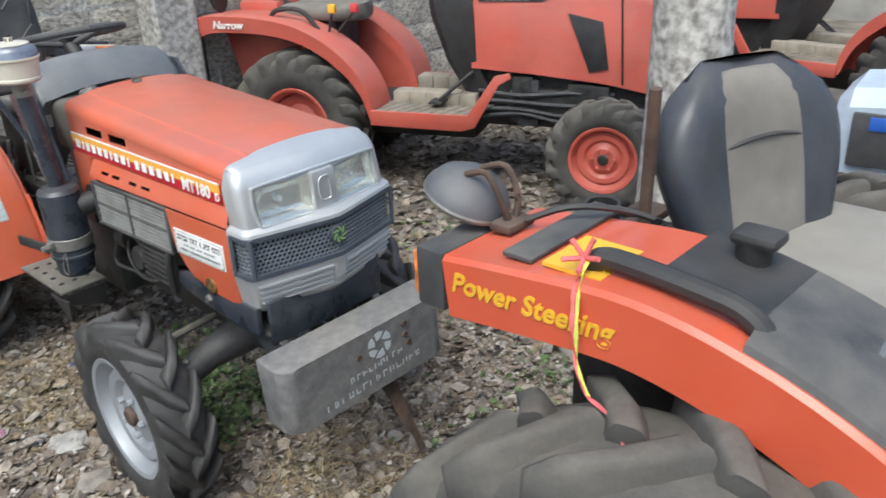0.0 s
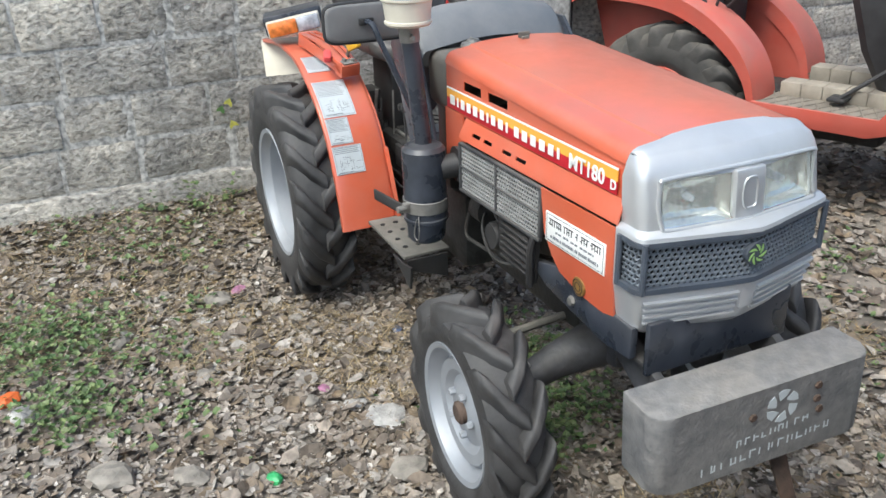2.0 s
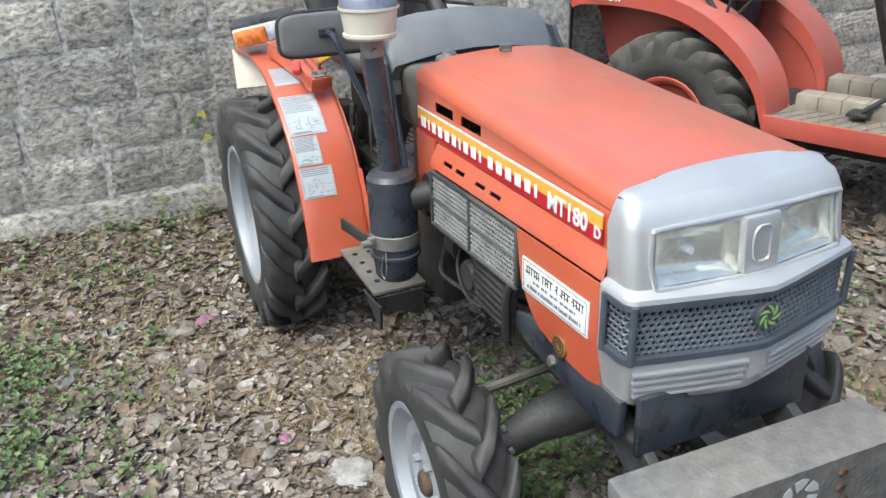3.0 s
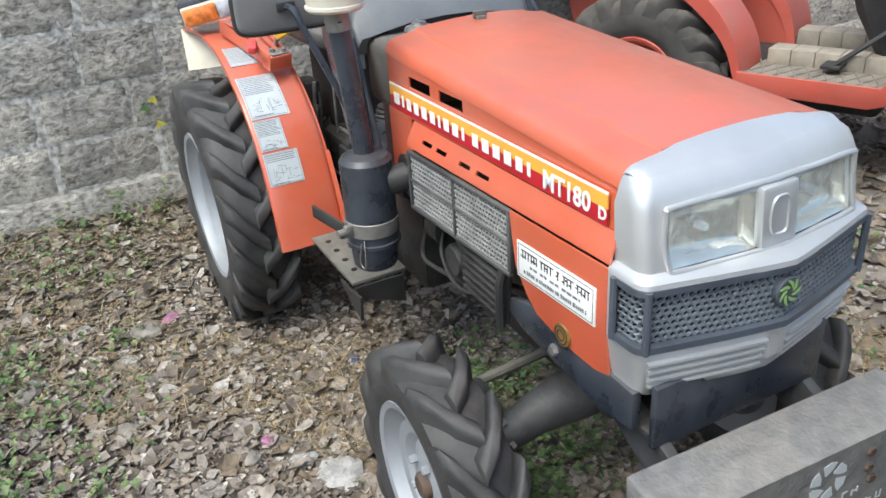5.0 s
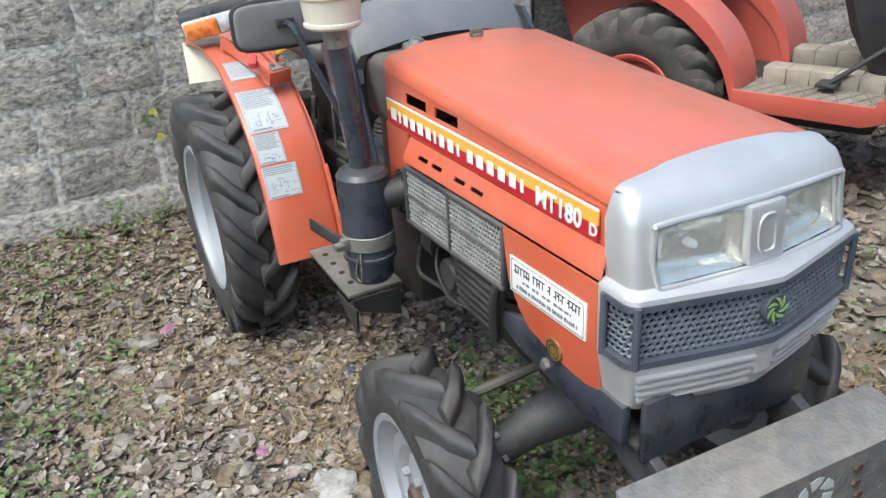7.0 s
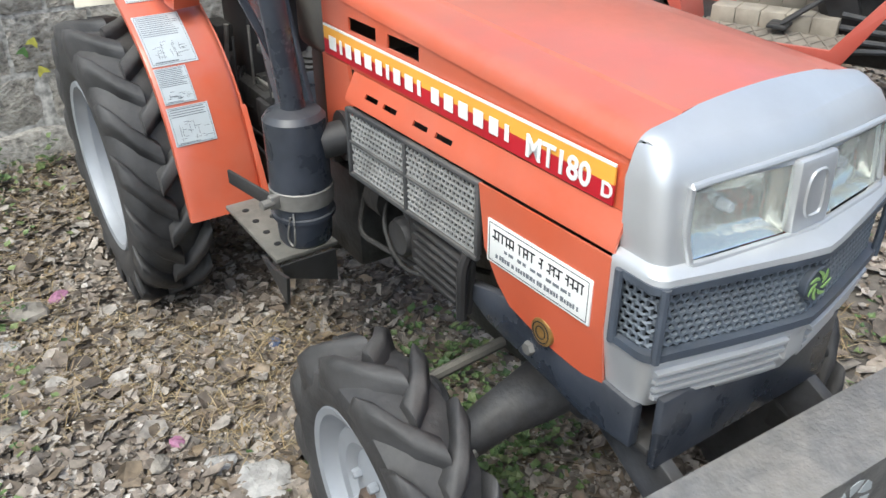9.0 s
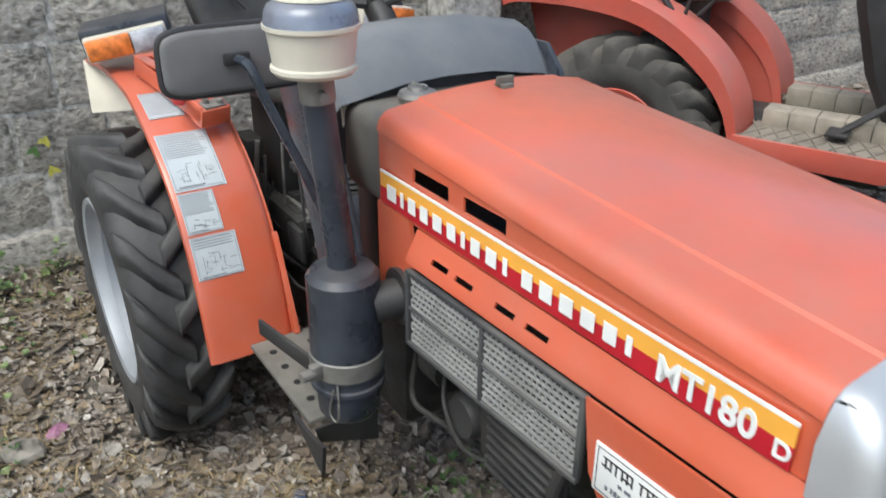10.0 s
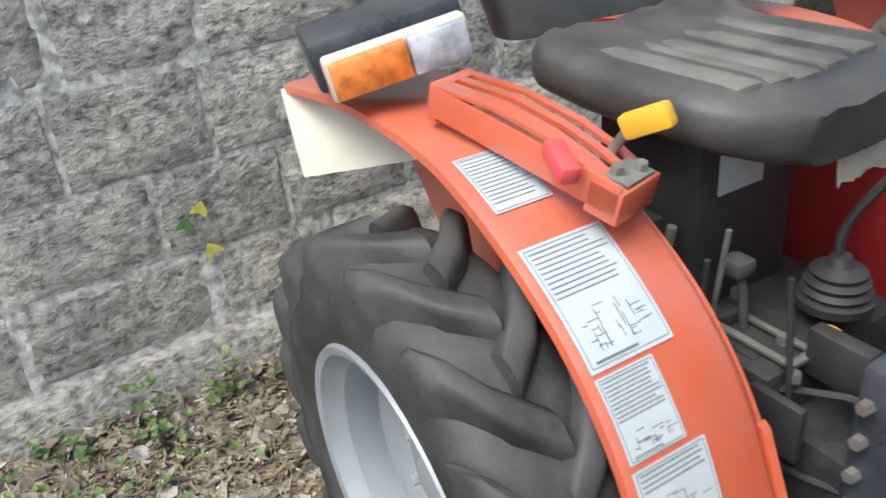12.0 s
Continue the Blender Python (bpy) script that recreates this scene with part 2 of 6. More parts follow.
def lathe(bm, prof, n=32, center=(0, 0, 0), axis="y", loop=False):
    """Turn a profile of (radius, along) about an axis."""
    cx, cy, cz = center
    rows = []
    for i in range(n):
        a = 2 * math.pi * i / n
        c, s = math.cos(a), math.sin(a)
        if axis == "y":
            rows.append([bm.verts.new((cx + r * c, cy + h, cz + r * s)) for r, h in prof])
        elif axis == "z":
            rows.append([bm.verts.new((cx + r * c, cy + r * s, cz + h)) for r, h in prof])
        else:
            rows.append([bm.verts.new((cx + h, cy + r * c, cz + r * s)) for r, h in prof])
    k = len(prof)
    for i in range(n):
        a, b = rows[i], rows[(i + 1) % n]
        for j in range(k if loop else k - 1):
            q = (j + 1) % k
            bm.faces.new((a[j], a[q], b[q], b[j]))
    if not loop:
        for j in (0, k - 1):
            if prof[j][0] > 1e-5:
                bm.faces.new([r[j] for r in rows])
    bmesh.ops.remove_doubles(bm, verts=bm.verts[:], dist=1e-6)
    return bm


def tube(bm, pts, r, n=10, rads=None):
    """A round bar along points."""
    P = [Vector(p) for p in pts]
    rings = []
    ref = Vector((0, 0, 1))
    for i, p in enumerate(P):
        d = (P[min(i + 1, len(P) - 1)] - P[max(i - 1, 0)]).normalized()
        if abs(d.dot(ref)) > 0.95:
            ref = Vector((0, 1, 0)) if abs(d.y) < 0.9 else Vector((1, 0, 0))
        u = d.cross(ref).normalized()
        v = d.cross(u)
        rr = rads[i] if rads else r
        rings.append([p + rr * (math.cos(2 * math.pi * k / n) * u + math.sin(2 * math.pi * k / n) * v) for k in range(n)])
    return loft(bm, rings)


def smooth_path(pts, k=6):
    """Points along a Catmull-Rom curve."""
    P = [Vector(p) for p in pts]
    out = []
    for i in range(len(P) - 1):
        a, b, c, d = P[max(i - 1, 0)], P[i], P[i + 1], P[min(i + 2, len(P) - 1)]
        for j in range(k):
            t = j / k
            out.append(0.5 * (2 * b + (c - a) * t + (2 * a - 5 * b + 4 * c - d) * t * t + (3 * b - a - 3 * c + d) * t ** 3))
    out.append(P[-1])
    return out


def prism(bm, poly, axis, a, b, bev=0.0):
    """Extrude a polygon: axis y takes (x, z), axis x takes (y, z), axis z takes (x, y)."""
    put = {"y": lambda p, h: (p[0], h, p[1]), "x": lambda p, h: (h, p[0], p[1]), "z": lambda p, h: (p[0], p[1], h)}[axis]
    before = set(bm.verts)
    loft(bm, [[put(p, a) for p in poly], [put(p, b) for p in poly]])
    if bev:
        es = [e for e in bm.edges if e.verts[0] not in before]
        bmesh.ops.bevel(bm, geom=es, offset=bev, segments=2, affect="EDGES", profile=0.5)
    return bm


def panel(us, vs, f, holes=(), thick=0.004):
    """A sheet over a grid with cells (i, j) left open."""
    bm = bmesh.new()
    g = [[bm.verts.new(f(u, v)) for v in vs] for u in us]
    hole = set(holes)
    for i in range(len(us) - 1):
        for j in range(len(vs) - 1):
            if (i, j) not in hole:
                bm.faces.new((g[i][j], g[i + 1][j], g[i + 1][j + 1], g[i][j + 1]))
    loose = [v for v in bm.verts if not v.link_faces]
    bmesh.ops.delete(bm, geom=loose, context="VERTS")
    bmesh.ops.recalc_face_normals(bm, faces=bm.faces[:])
    if thick:
        bmesh.ops.solidify(bm, geom=bm.faces[:], thickness=thick)
    return bm


def words(text, size, m, material, parent, name="lettering", depth=0.001, label="", shear=0.0):
    """Lettering in the built-in font as a flat mesh, its left baseline at m."""
    cu = bpy.data.curves.new(name, "FONT")
    cu.body, cu.size, cu.extrude, cu.shear = text, size, depth, shear
    cu.resolution_u = 3
    cu.offset = size * 0.022
    tmp = bpy.data.objects.new(name, cu)
    me = bpy.data.meshes.new_from_object(tmp)
    bpy.data.objects.remove(tmp)
    me.materials.clear()
    me.materials.append(material)
    ob = new(name, me)
    ob.parent = parent
    ob.matrix_basis = m
    if label:
        ob["label"] = label
    return ob


def lerp(a, b, t):
    return a + (b - a) * t


def interp(x, xs, ys):
    return float(np.interp(x, xs, ys))


# ---- ground and wall ----
def ground_z(x, y):
    """Height of the yard: nearly level, rising into a heap of litter against the wall."""
    z = 0.025 + 0.10 * max(0.0, min(1.0, (-0.15 - x) / 0.75)) ** 1.3
    z += 0.03 * max(0.0, min(1.0, (-1.0 - y) / 0.8))
    return z + 0.012 * noise.noise((x * 1.7, y * 1.7, 0.3)) + 0.006 * noise.noise((x * 6, y * 6, 2.0))


def build_ground():
    bm = bmesh.new()
    def axis(lo, hi, step, far):
        a = list(np.arange(lo, hi + 1e-6, step))
        return [-far, -60, -20, lo - 3] + a + [hi + 3, 20, 60, far]
    xs, ys = axis(-2.0, 5.0, 0.1, 400), axis(-3.0, 5.0, 0.1, 400)
    g = [[bm.verts.new((x, y, ground_z(x, y) if -2.1 < x < 5.1 and -3.1 < y < 5.1 else 0.02)) for y in ys] for x in xs]
    for i in range(len(xs) - 1):
        for j in range(len(ys) - 1):
            bm.faces.new((g[i][j], g[i + 1][j], g[i + 1][j + 1], g[i][j + 1]))
    m = mat("dark_litter_soil", (0.20, 0.175, 0.145), 0.9, vary=0.5, scale=3.5, bump=1.0, bscale=45)
    ob = part("ground", bm, m, None)
    return tagged(ob, "bare brown earth under dry leaf litter and weeds", "ground", kind="structure")


build_ground()


def scatter_leaves(name, count, region, size, colors, label, seed, lift=0.006, keep=None, curl=0.5, category="leaf litter"):
    """Thousands of small curled leaves as one sheet of litter."""
    rng = np.random.default_rng(seed)
    V, F = [], []
    x0, x1, y0, y1 = region
    made = 0
    while made < count:
        x, y = rng.uniform(x0, x1), rng.uniform(y0, y1)
        if keep and not keep(x, y, rng):
            made += 0.25
            continue
        made += 1
        L = size[0] + (size[1] - size[0]) * rng.random() ** 2.0
        W = L * rng.uniform(0.42, 0.95)
        a = rng.uniform(0, 2 * math.pi)
        tilt, roll = rng.normal(0, 0.28), rng.normal(0, 0.32)
        c = rng.uniform(0.1, 1.0) * curl
        pts = np.array([(-L / 2, 0, 0.12 * L * c), (-L * 0.15, -W / 2, 0.25 * W * c), (0.0, 0.0, -0.02 * L), (-L * 0.12, W / 2, 0.32 * W * c), (L * 0.25, -W * 0.36, 0.2 * W * c), (L * 0.27, W * 0.36, 0.3 * W * c), (L / 2, 0, 0.22 * L * c)])
        pts[:, :2] += rng.normal(0, 0.09 * L, (7, 2))
        pts[:, 2] += rng.normal(0, 0.05 * L, 7)
        ct, st, cr, sr = math.cos(tilt), math.sin(tilt), math.cos(roll), math.sin(roll)
        R = np.array([(math.cos(a), -math.sin(a), 0), (math.sin(a), math.cos(a), 0), (0, 0, 1)]) @ np.array([(ct, 0, st), (0, 1, 0), (-st, 0, ct)]) @ np.array([(1, 0, 0), (0, cr, -sr), (0, sr, cr)])
        pts = pts @ R.T + (x, y, ground_z(x, y) + lift + abs(rng.normal(0, 0.007)))
        b = len(V)
        V.extend(map(tuple, pts))
        F += [(b, b + 1, b + 2), (b, b + 2, b + 3), (b + 1, b + 4, b + 2), (b + 2, b + 5, b + 3), (b + 2, b + 4, b + 6), (b + 2, b + 6, b + 5)]
    me = bpy.data.meshes.new(name)
    me.from_pydata(V, [], F)
    me.materials.append(island_mat(name + "_colours", colors))
    return tagged(new(name, me), label, category, kind="stuff")


DRY = [(0.07, 0.055, 0.043), (0.28, 0.24, 0.20), (0.16, 0.125, 0.095), (0.37, 0.33, 0.285), (0.22, 0.17, 0.125), (0.12, 0.098, 0.078), (0.42, 0.385, 0.34), (0.24, 0.18, 0.115), (0.10, 0.08, 0.062)]


def patch(x, y):
    return noise.noise((x * 1.3 + 4, y * 1.3, 7.0))


scatter_leaves("dry_leaves", 46000, (-0.92, 2.4, -2.3, 0.9), (0.010, 0.072), DRY, "grey and brown dry leaves littering the earth", 3,
               keep=lambda x, y, r: r.random() < 0.66 + 0.6 * noise.noise((x * 2.2, y * 2.2, 1.0)))
scatter_leaves("far_leaves", 20000, (-0.9, 4.6, 0.8, 4.5), (0.018, 0.085), DRY, "dry leaves strewn between the parked tractors", 4)
scatter_leaves("outer_leaves", 13000, (2.3, 4.8, -2.3, 0.9), (0.014, 0.075), DRY, "dry leaves strewn beside the nearest tractor", 5)


scatter_leaves("leaf_crumbs", 30000, (-0.92, 2.6, -2.2, 0.9), (0.006, 0.024), [(0.40, 0.36, 0.31), (0.22, 0.17, 0.12), (0.50, 0.46, 0.41), (0.30, 0.25, 0.19), (0.15, 0.12, 0.09)], "crumbled pale leaf bits strewn over the litter", 6, lift=0.012)


def scatter_straw(name, count, region, colors, seed, keep, label, length=(0.02, 0.09), width=0.0013, rise=0.3):
    rng = np.random.default_rng(seed)
    V, F = [], []
    x0, x1, y0, y1 = region
    made = 0
    while made < count:
        x, y = rng.uniform(x0, x1), rng.uniform(y0, y1)
        made += 1 if keep(x, y) else 0.2
        if not keep(x, y):
            continue
        a, L, up = rng.uniform(0, 2 * math.pi), rng.uniform(*length), abs(rng.normal(0, rise))
        d, s = np.array((math.cos(a), math.sin(a), 0)), np.array((-math.sin(a), math.cos(a), 0)) * width
        p = np.array((x, y, ground_z(x, y) + 0.012))
        q, r = p + d * L * 0.5 + (0, 0, L * 0.5 * up), p + d * L + (0, 0, L * 0.6 * up)
        b = len(V)
        V += [tuple(p - s), tuple(p + s), tuple(q - s), tuple(q + s), tuple(r)]
        F += [(b, b + 1, b + 3, b + 2), (b + 2, b + 3, b + 4)]
    me = bpy.data.meshes.new(name)
    me.from_pydata(V, [], F)
    me.materials.append(island_mat(name + "_colours", colors))
    return tagged(new(name, me), label, "straw", kind="stuff")


scatter_straw("straw", 24000, (-0.9, 2.4, -2.2, 1.2), [(0.30, 0.225, 0.12), (0.42, 0.335, 0.20), (0.20, 0.145, 0.085), (0.36, 0.255, 0.12)], 8,
              lambda x, y: patch(x, y) > 0.12 or (x < 0.35 and y < -0.75 and patch(y, x) > -0.15) or x < -0.45, "yellow-brown dead grass stalks lying on the litter")


def weeds(name, spots, seed, label, leaf=(0.012, 0.032), tall=0.08, colors=((0.045, 0.09, 0.025), (0.09, 0.15, 0.045), (0.17, 0.21, 0.08), (0.06, 0.11, 0.03))):
    """Clumps of small upright stems with leaves; spots: x, y, radius, count."""
    rng = np.random.default_rng(seed)
    V, F = [], []
    for sx, sy, rad, count in spots:
        for k in range(count):
            x, y = sx + rng.normal(0, rad / 2), sy + rng.normal(0, rad / 2)
            h = rng.uniform(0.01, tall)
            a, L = rng.uniform(0, 2 * math.pi), rng.uniform(*leaf)
            W, dip = L * rng.uniform(0.35, 0.55), rng.uniform(-0.3, 0.6)
            d, s = np.array((math.cos(a), math.sin(a), dip)), np.array((-math.sin(a), math.cos(a), rng.normal(0, 0.3)))
            p = np.array((x, y, ground_z(x, y) + h))
            b = len(V)
            V += [tuple(p), tuple(p + d * L * 0.4 - s * W), tuple(p + d * L * 0.45 + (0, 0, -0.15 * L)), tuple(p + d * L * 0.4 + s * W), tuple(p + d * L)]
            F += [(b, b + 1, b + 2), (b, b + 2, b + 3), (b + 1, b + 4, b + 2), (b + 2, b + 4, b + 3)]
    me = bpy.data.meshes.new(name)
    me.from_pydata(V, [], F)
    me.materials.append(island_mat(name + "_colours", list(colors), rough=0.55))
    return tagged(new(name, me), label, "weeds", kind="stuff")


weeds("weeds", [(0.35, -1.12, 0.3, 110), (0.75, -1.15, 0.25, 90), (2.25, 0.35, 0.22, 260), (1.35, -0.2, 0.14, 200), (0.9, 0.05, 0.2, 220), (0.15, -1.5, 0.32, 900), (0.62, -1.42, 0.18, 300), (0.02, -0.93, 0.06, 40), (1.05, -0.12, 0.22, 420), (1.25, -0.05, 0.2, 350), (-0.55, -1.05, 0.35, 220), (-0.75, -0.75, 0.2, 60),
                (2.1, 0.75, 0.3, 130), (1.5, 1.1, 0.4, 120), (2.45, 0.45, 0.2, 120), (0.9, 1.5, 0.35, 120), (-0.8, -1.4, 0.25, 60)], 11, "low green weeds growing through the litter")
weeds("wall_weeds", [(-0.84, -0.62, 0.05, 24), (-0.84, -0.8, 0.06, 26), (-0.85, -1.0, 0.05, 16), (-0.84, -0.45, 0.05, 18), (-0.82, -0.3, 0.06, 14)], 12, "small green creeper seedlings at the foot of the wall", leaf=(0.02, 0.04), tall=0.14)


def build_wall():
    core = mat("pale_mortar", (0.50, 0.485, 0.45), 0.92, vary=0.55, scale=38, bump=1.0, bscale=60)
    stone = bpy.data.materials.new("rough_grey_block")
    stone.use_nodes = True
    n, ln = stone.node_tree.nodes, stone.node_tree.links
    p = n["Principled BSDF"]
    tc, info = n.new("ShaderNodeTexCoord"), n.new("ShaderNodeObjectInfo")
    geo = n.new("ShaderNodeNewGeometry")
    mp = n.new("ShaderNodeMapping")
    mp.inputs["Scale"].default_value = (1, 0.75, 1.15)
    ln.new(geo.outputs["Position"], mp.inputs["Vector"])
    a, b, c = (n.new("ShaderNodeTexNoise") for _ in range(3))
    for t, s, d in ((a, 42, 9), (b, 2.6, 6), (c, 11, 6)):
        t.inputs["Scale"].default_value, t.inputs["Detail"].default_value = s, d
        t.inputs["Roughness"].default_value = 0.62
        ln.new(mp.outputs[0], t.inputs["Vector"])
    r1 = n.new("ShaderNodeValToRGB")
    for e, pos, col in zip((r1.color_ramp.elements[0], r1.color_ramp.elements[1], r1.color_ramp.elements.new(0.5)), (0.32, 0.70, 0.5), ((0.17, 0.165, 0.155, 1), (0.82, 0.79, 0.73, 1), (0.50, 0.48, 0.44, 1))):
        e.position, e.color = pos, col
    ln.new(a.outputs["Fac"], r1.inputs["Fac"])
    r2 = n.new("ShaderNodeValToRGB")
    r2.color_ramp.elements[0].position, r2.color_ramp.elements[0].color = 0.36, (0.62, 0.61, 0.60, 1)
    r2.color_ramp.elements[1].position, r2.color_ramp.elements[1].color = 0.62, (1.15, 1.1, 1.02, 1)
    ln.new(b.outputs["Fac"], r2.inputs["Fac"])
    mul = n.new("ShaderNodeMix")
    mul.data_type, mul.blend_type = "RGBA", "MULTIPLY"
    mul.inputs["Factor"].default_value = 1
    ln.new(r1.outputs["Color"], mul.inputs["A"])
    ln.new(r2.outputs["Color"], mul.inputs["B"])
    hsv = n.new("ShaderNodeHueSaturation")
    mr = n.new("ShaderNodeMapRange")
    mr.inputs["To Min"].default_value, mr.inputs["To Max"].default_value = 0.86, 1.12
    ln.new(info.outputs["Random"], mr.inputs["Value"])
    ln.new(mr.outputs["Result"], hsv.inputs["Value"])
    ln.new(mul.outputs["Result"], hsv.inputs["Color"])
    ln.new(hsv.outputs["Color"], p.inputs["Base Color"])
    p.inputs["Roughness"].default_value = 0.92
    bp = n.new("ShaderNodeBump")
    bp.inputs["Strength"].default_value, bp.inputs["Distance"].default_value = 1.0, 0.02
    ad = n.new("ShaderNodeMath")
    ln.new(a.outputs["Fac"], ad.inputs[0])
    ln.new(c.outputs["Fac"], ad.inputs[1])
    ln.new(ad.outputs[0], bp.inputs["Height"])
    ln.new(bp.outputs["Normal"], p.inputs["Normal"])

    wall = part("wall_back", boxbm(-1.25, -0.9700, -6.0, 9.0, -0.3, 2.6), core, None)
    tagged(wall, "grey wall of rough-faced blocks with pale mortar", "wall", kind="structure")
    bm = bmesh.new()
    rows = []
    for k in range(201):
        y = -3.0 + k * 0.045
        e = 0.02 * noise.noise((y * 2.5, 0, 1)) + 0.012 * noise.noise((y * 9, 0, 4))
        rows.append([(-0.99, y, -0.3), (-0.925 + e * 0.5, y, -0.3), (-0.925 + 0.008 * noise.noise((y * 7, 2, 2)), y, 0.12), (-0.930 + 0.008 * noise.noise((y * 8, 5, 2)), y, 0.20 + e), (-0.945, y, 0.235 + e), (-0.99, y, 0.25 + e)])
    loft(bm, rows)
    part("footing", bm, stone, wall, "rough cement footing strip")
    rng = random.Random(5)
    shapes = []
    for k in range(8):
        bm = bmesh.new()
        nu, nv = 9, 6
        g = []
        for i in range(nu):
            for j in range(nv):
                u, v = i / (nu - 1) - 0.5, j / (nv - 1) - 0.5
                edge = min(0.5 - abs(u), (0.5 - abs(v)))
                d = 0.0035 + 0.010 * min(1, edge * 14) + 0.018 * noise.noise((u * 5 + k * 9, v * 3.2, k)) * min(1, edge * 6)
                ju, jv = 0.02 * noise.noise((u * 4, v * 4, k + 50)), 0.04 * noise.noise((u * 4, v * 4, k + 80))
                g.append(bm.verts.new((d, u + ju * (edge < 0.01), v + jv * (edge < 0.01))))
        for i in range(nu - 1):
            for j in range(nv - 1):
                bm.faces.new((g[i * nv + j], g[(i + 1) * nv + j], g[(i + 1) * nv + j + 1], g[i * nv + j + 1]))
        shapes.append(bm)
    protos = []
    z, row = 0.245, 0
    heights = (0.222, 0.218, 0.224, 0.222, 0.22, 0.225, 0.22, 0.22, 0.22, 0.22)
    first = []
    for h in heights:
        y = -2.9 + (0.19 if row % 2 else 0.0)
        while y < 5.4:
            w = rng.uniform(0.30, 0.47)
            k = rng.randrange(8)
            m = Matrix.Translation((-0.972 + rng.uniform(-0.006, 0.006), y + w / 2, z + h / 2)) @ Euler((radians(rng.uniform(-0.8, 0.8)), 0, 0)).to_matrix().to_4x4() @ Matrix.Diagonal((1, w - 0.017, h - 0.015, 1))
            if shapes[k] is not None:
                ob = part("block", shapes[k], stone, wall)
                ob.matrix_basis = m
                shapes[k] = None
                protos.append((k, ob))
            else:
                share("block", dict(protos)[k], wall, m)
            y += w
        z += h
        row += 1
    return wall


def build_closing_walls():
    plain = mat("plain_cement_render", (0.30, 0.29, 0.27), 0.9, vary=0.25, scale=3, bump=0.5, bscale=40)
    ob = part("wall_side", boxbm(-6.0, 12.0, 9.0, 9.25, -0.3, 2.6), plain, None)
    tagged(ob, "plain cement-rendered boundary wall at the far side of the yard", "wall", kind="structure")


build_wall()
build_closing_walls()


def build_pillar():
    m = mat("flaking_whitewash", (0.44, 0.425, 0.40), 0.9, vary=0.4, scale=34, bump=1.0, bscale=40, stain=(0.22, 0.21, 0.19))
    bm = bmesh.new()
    rings = []
    for i in range(14):
        z = -0.1 + i * 0.2
        rings.append([(x + 0.008 * noise.noise((x * 9, y * 9, z * 4)), y + 0.008 * noise.noise((x * 9 + 4, y * 9, z * 4)), z) for x, y in
                      ((-0.95, 1.02), (-0.80, 1.02), (-0.78, 1.04), (-0.78, 1.16), (-0.78, 1.28), (-0.80, 1.30), (-0.95, 1.30))])
    loft(bm, rings)
    tagged(part("pillar", bm, m, None), "rough pillar with flaking whitewash against the wall", "pillar", kind="structure")
    t = thing("tree", "tree trunk with patchy white bark standing between tractors", "tree")
    t.location = (2.10, 1.58, 0)
    bark = mat("pale_patchy_bark", (0.46, 0.44, 0.41), 0.9, vary=0.4, scale=26, bump=1.0, bscale=35, stain=(0.2, 0.185, 0.165))
    bm = bmesh.new()
    rings = []
    for i in range(16):
        z = -0.05 + i * 0.2
        r0 = 0.16 + 0.09 * math.exp(-z * 5) - 0.008 * z
        rings.append([((r0 + 0.014 * noise.noise((math.cos(a) * 3, math.sin(a) * 3, z * 3))) * math.cos(a) - 0.02 * z, (r0 + 0.014 * noise.noise((math.cos(a) * 3 + 5, math.sin(a) * 3, z * 3))) * math.sin(a) + 0.03 * z, z)
                      for a in [2 * math.pi * k / 18 for k in range(18)]])
    loft(bm, rings)
    part("trunk", bm, bark, t)


build_pillar()


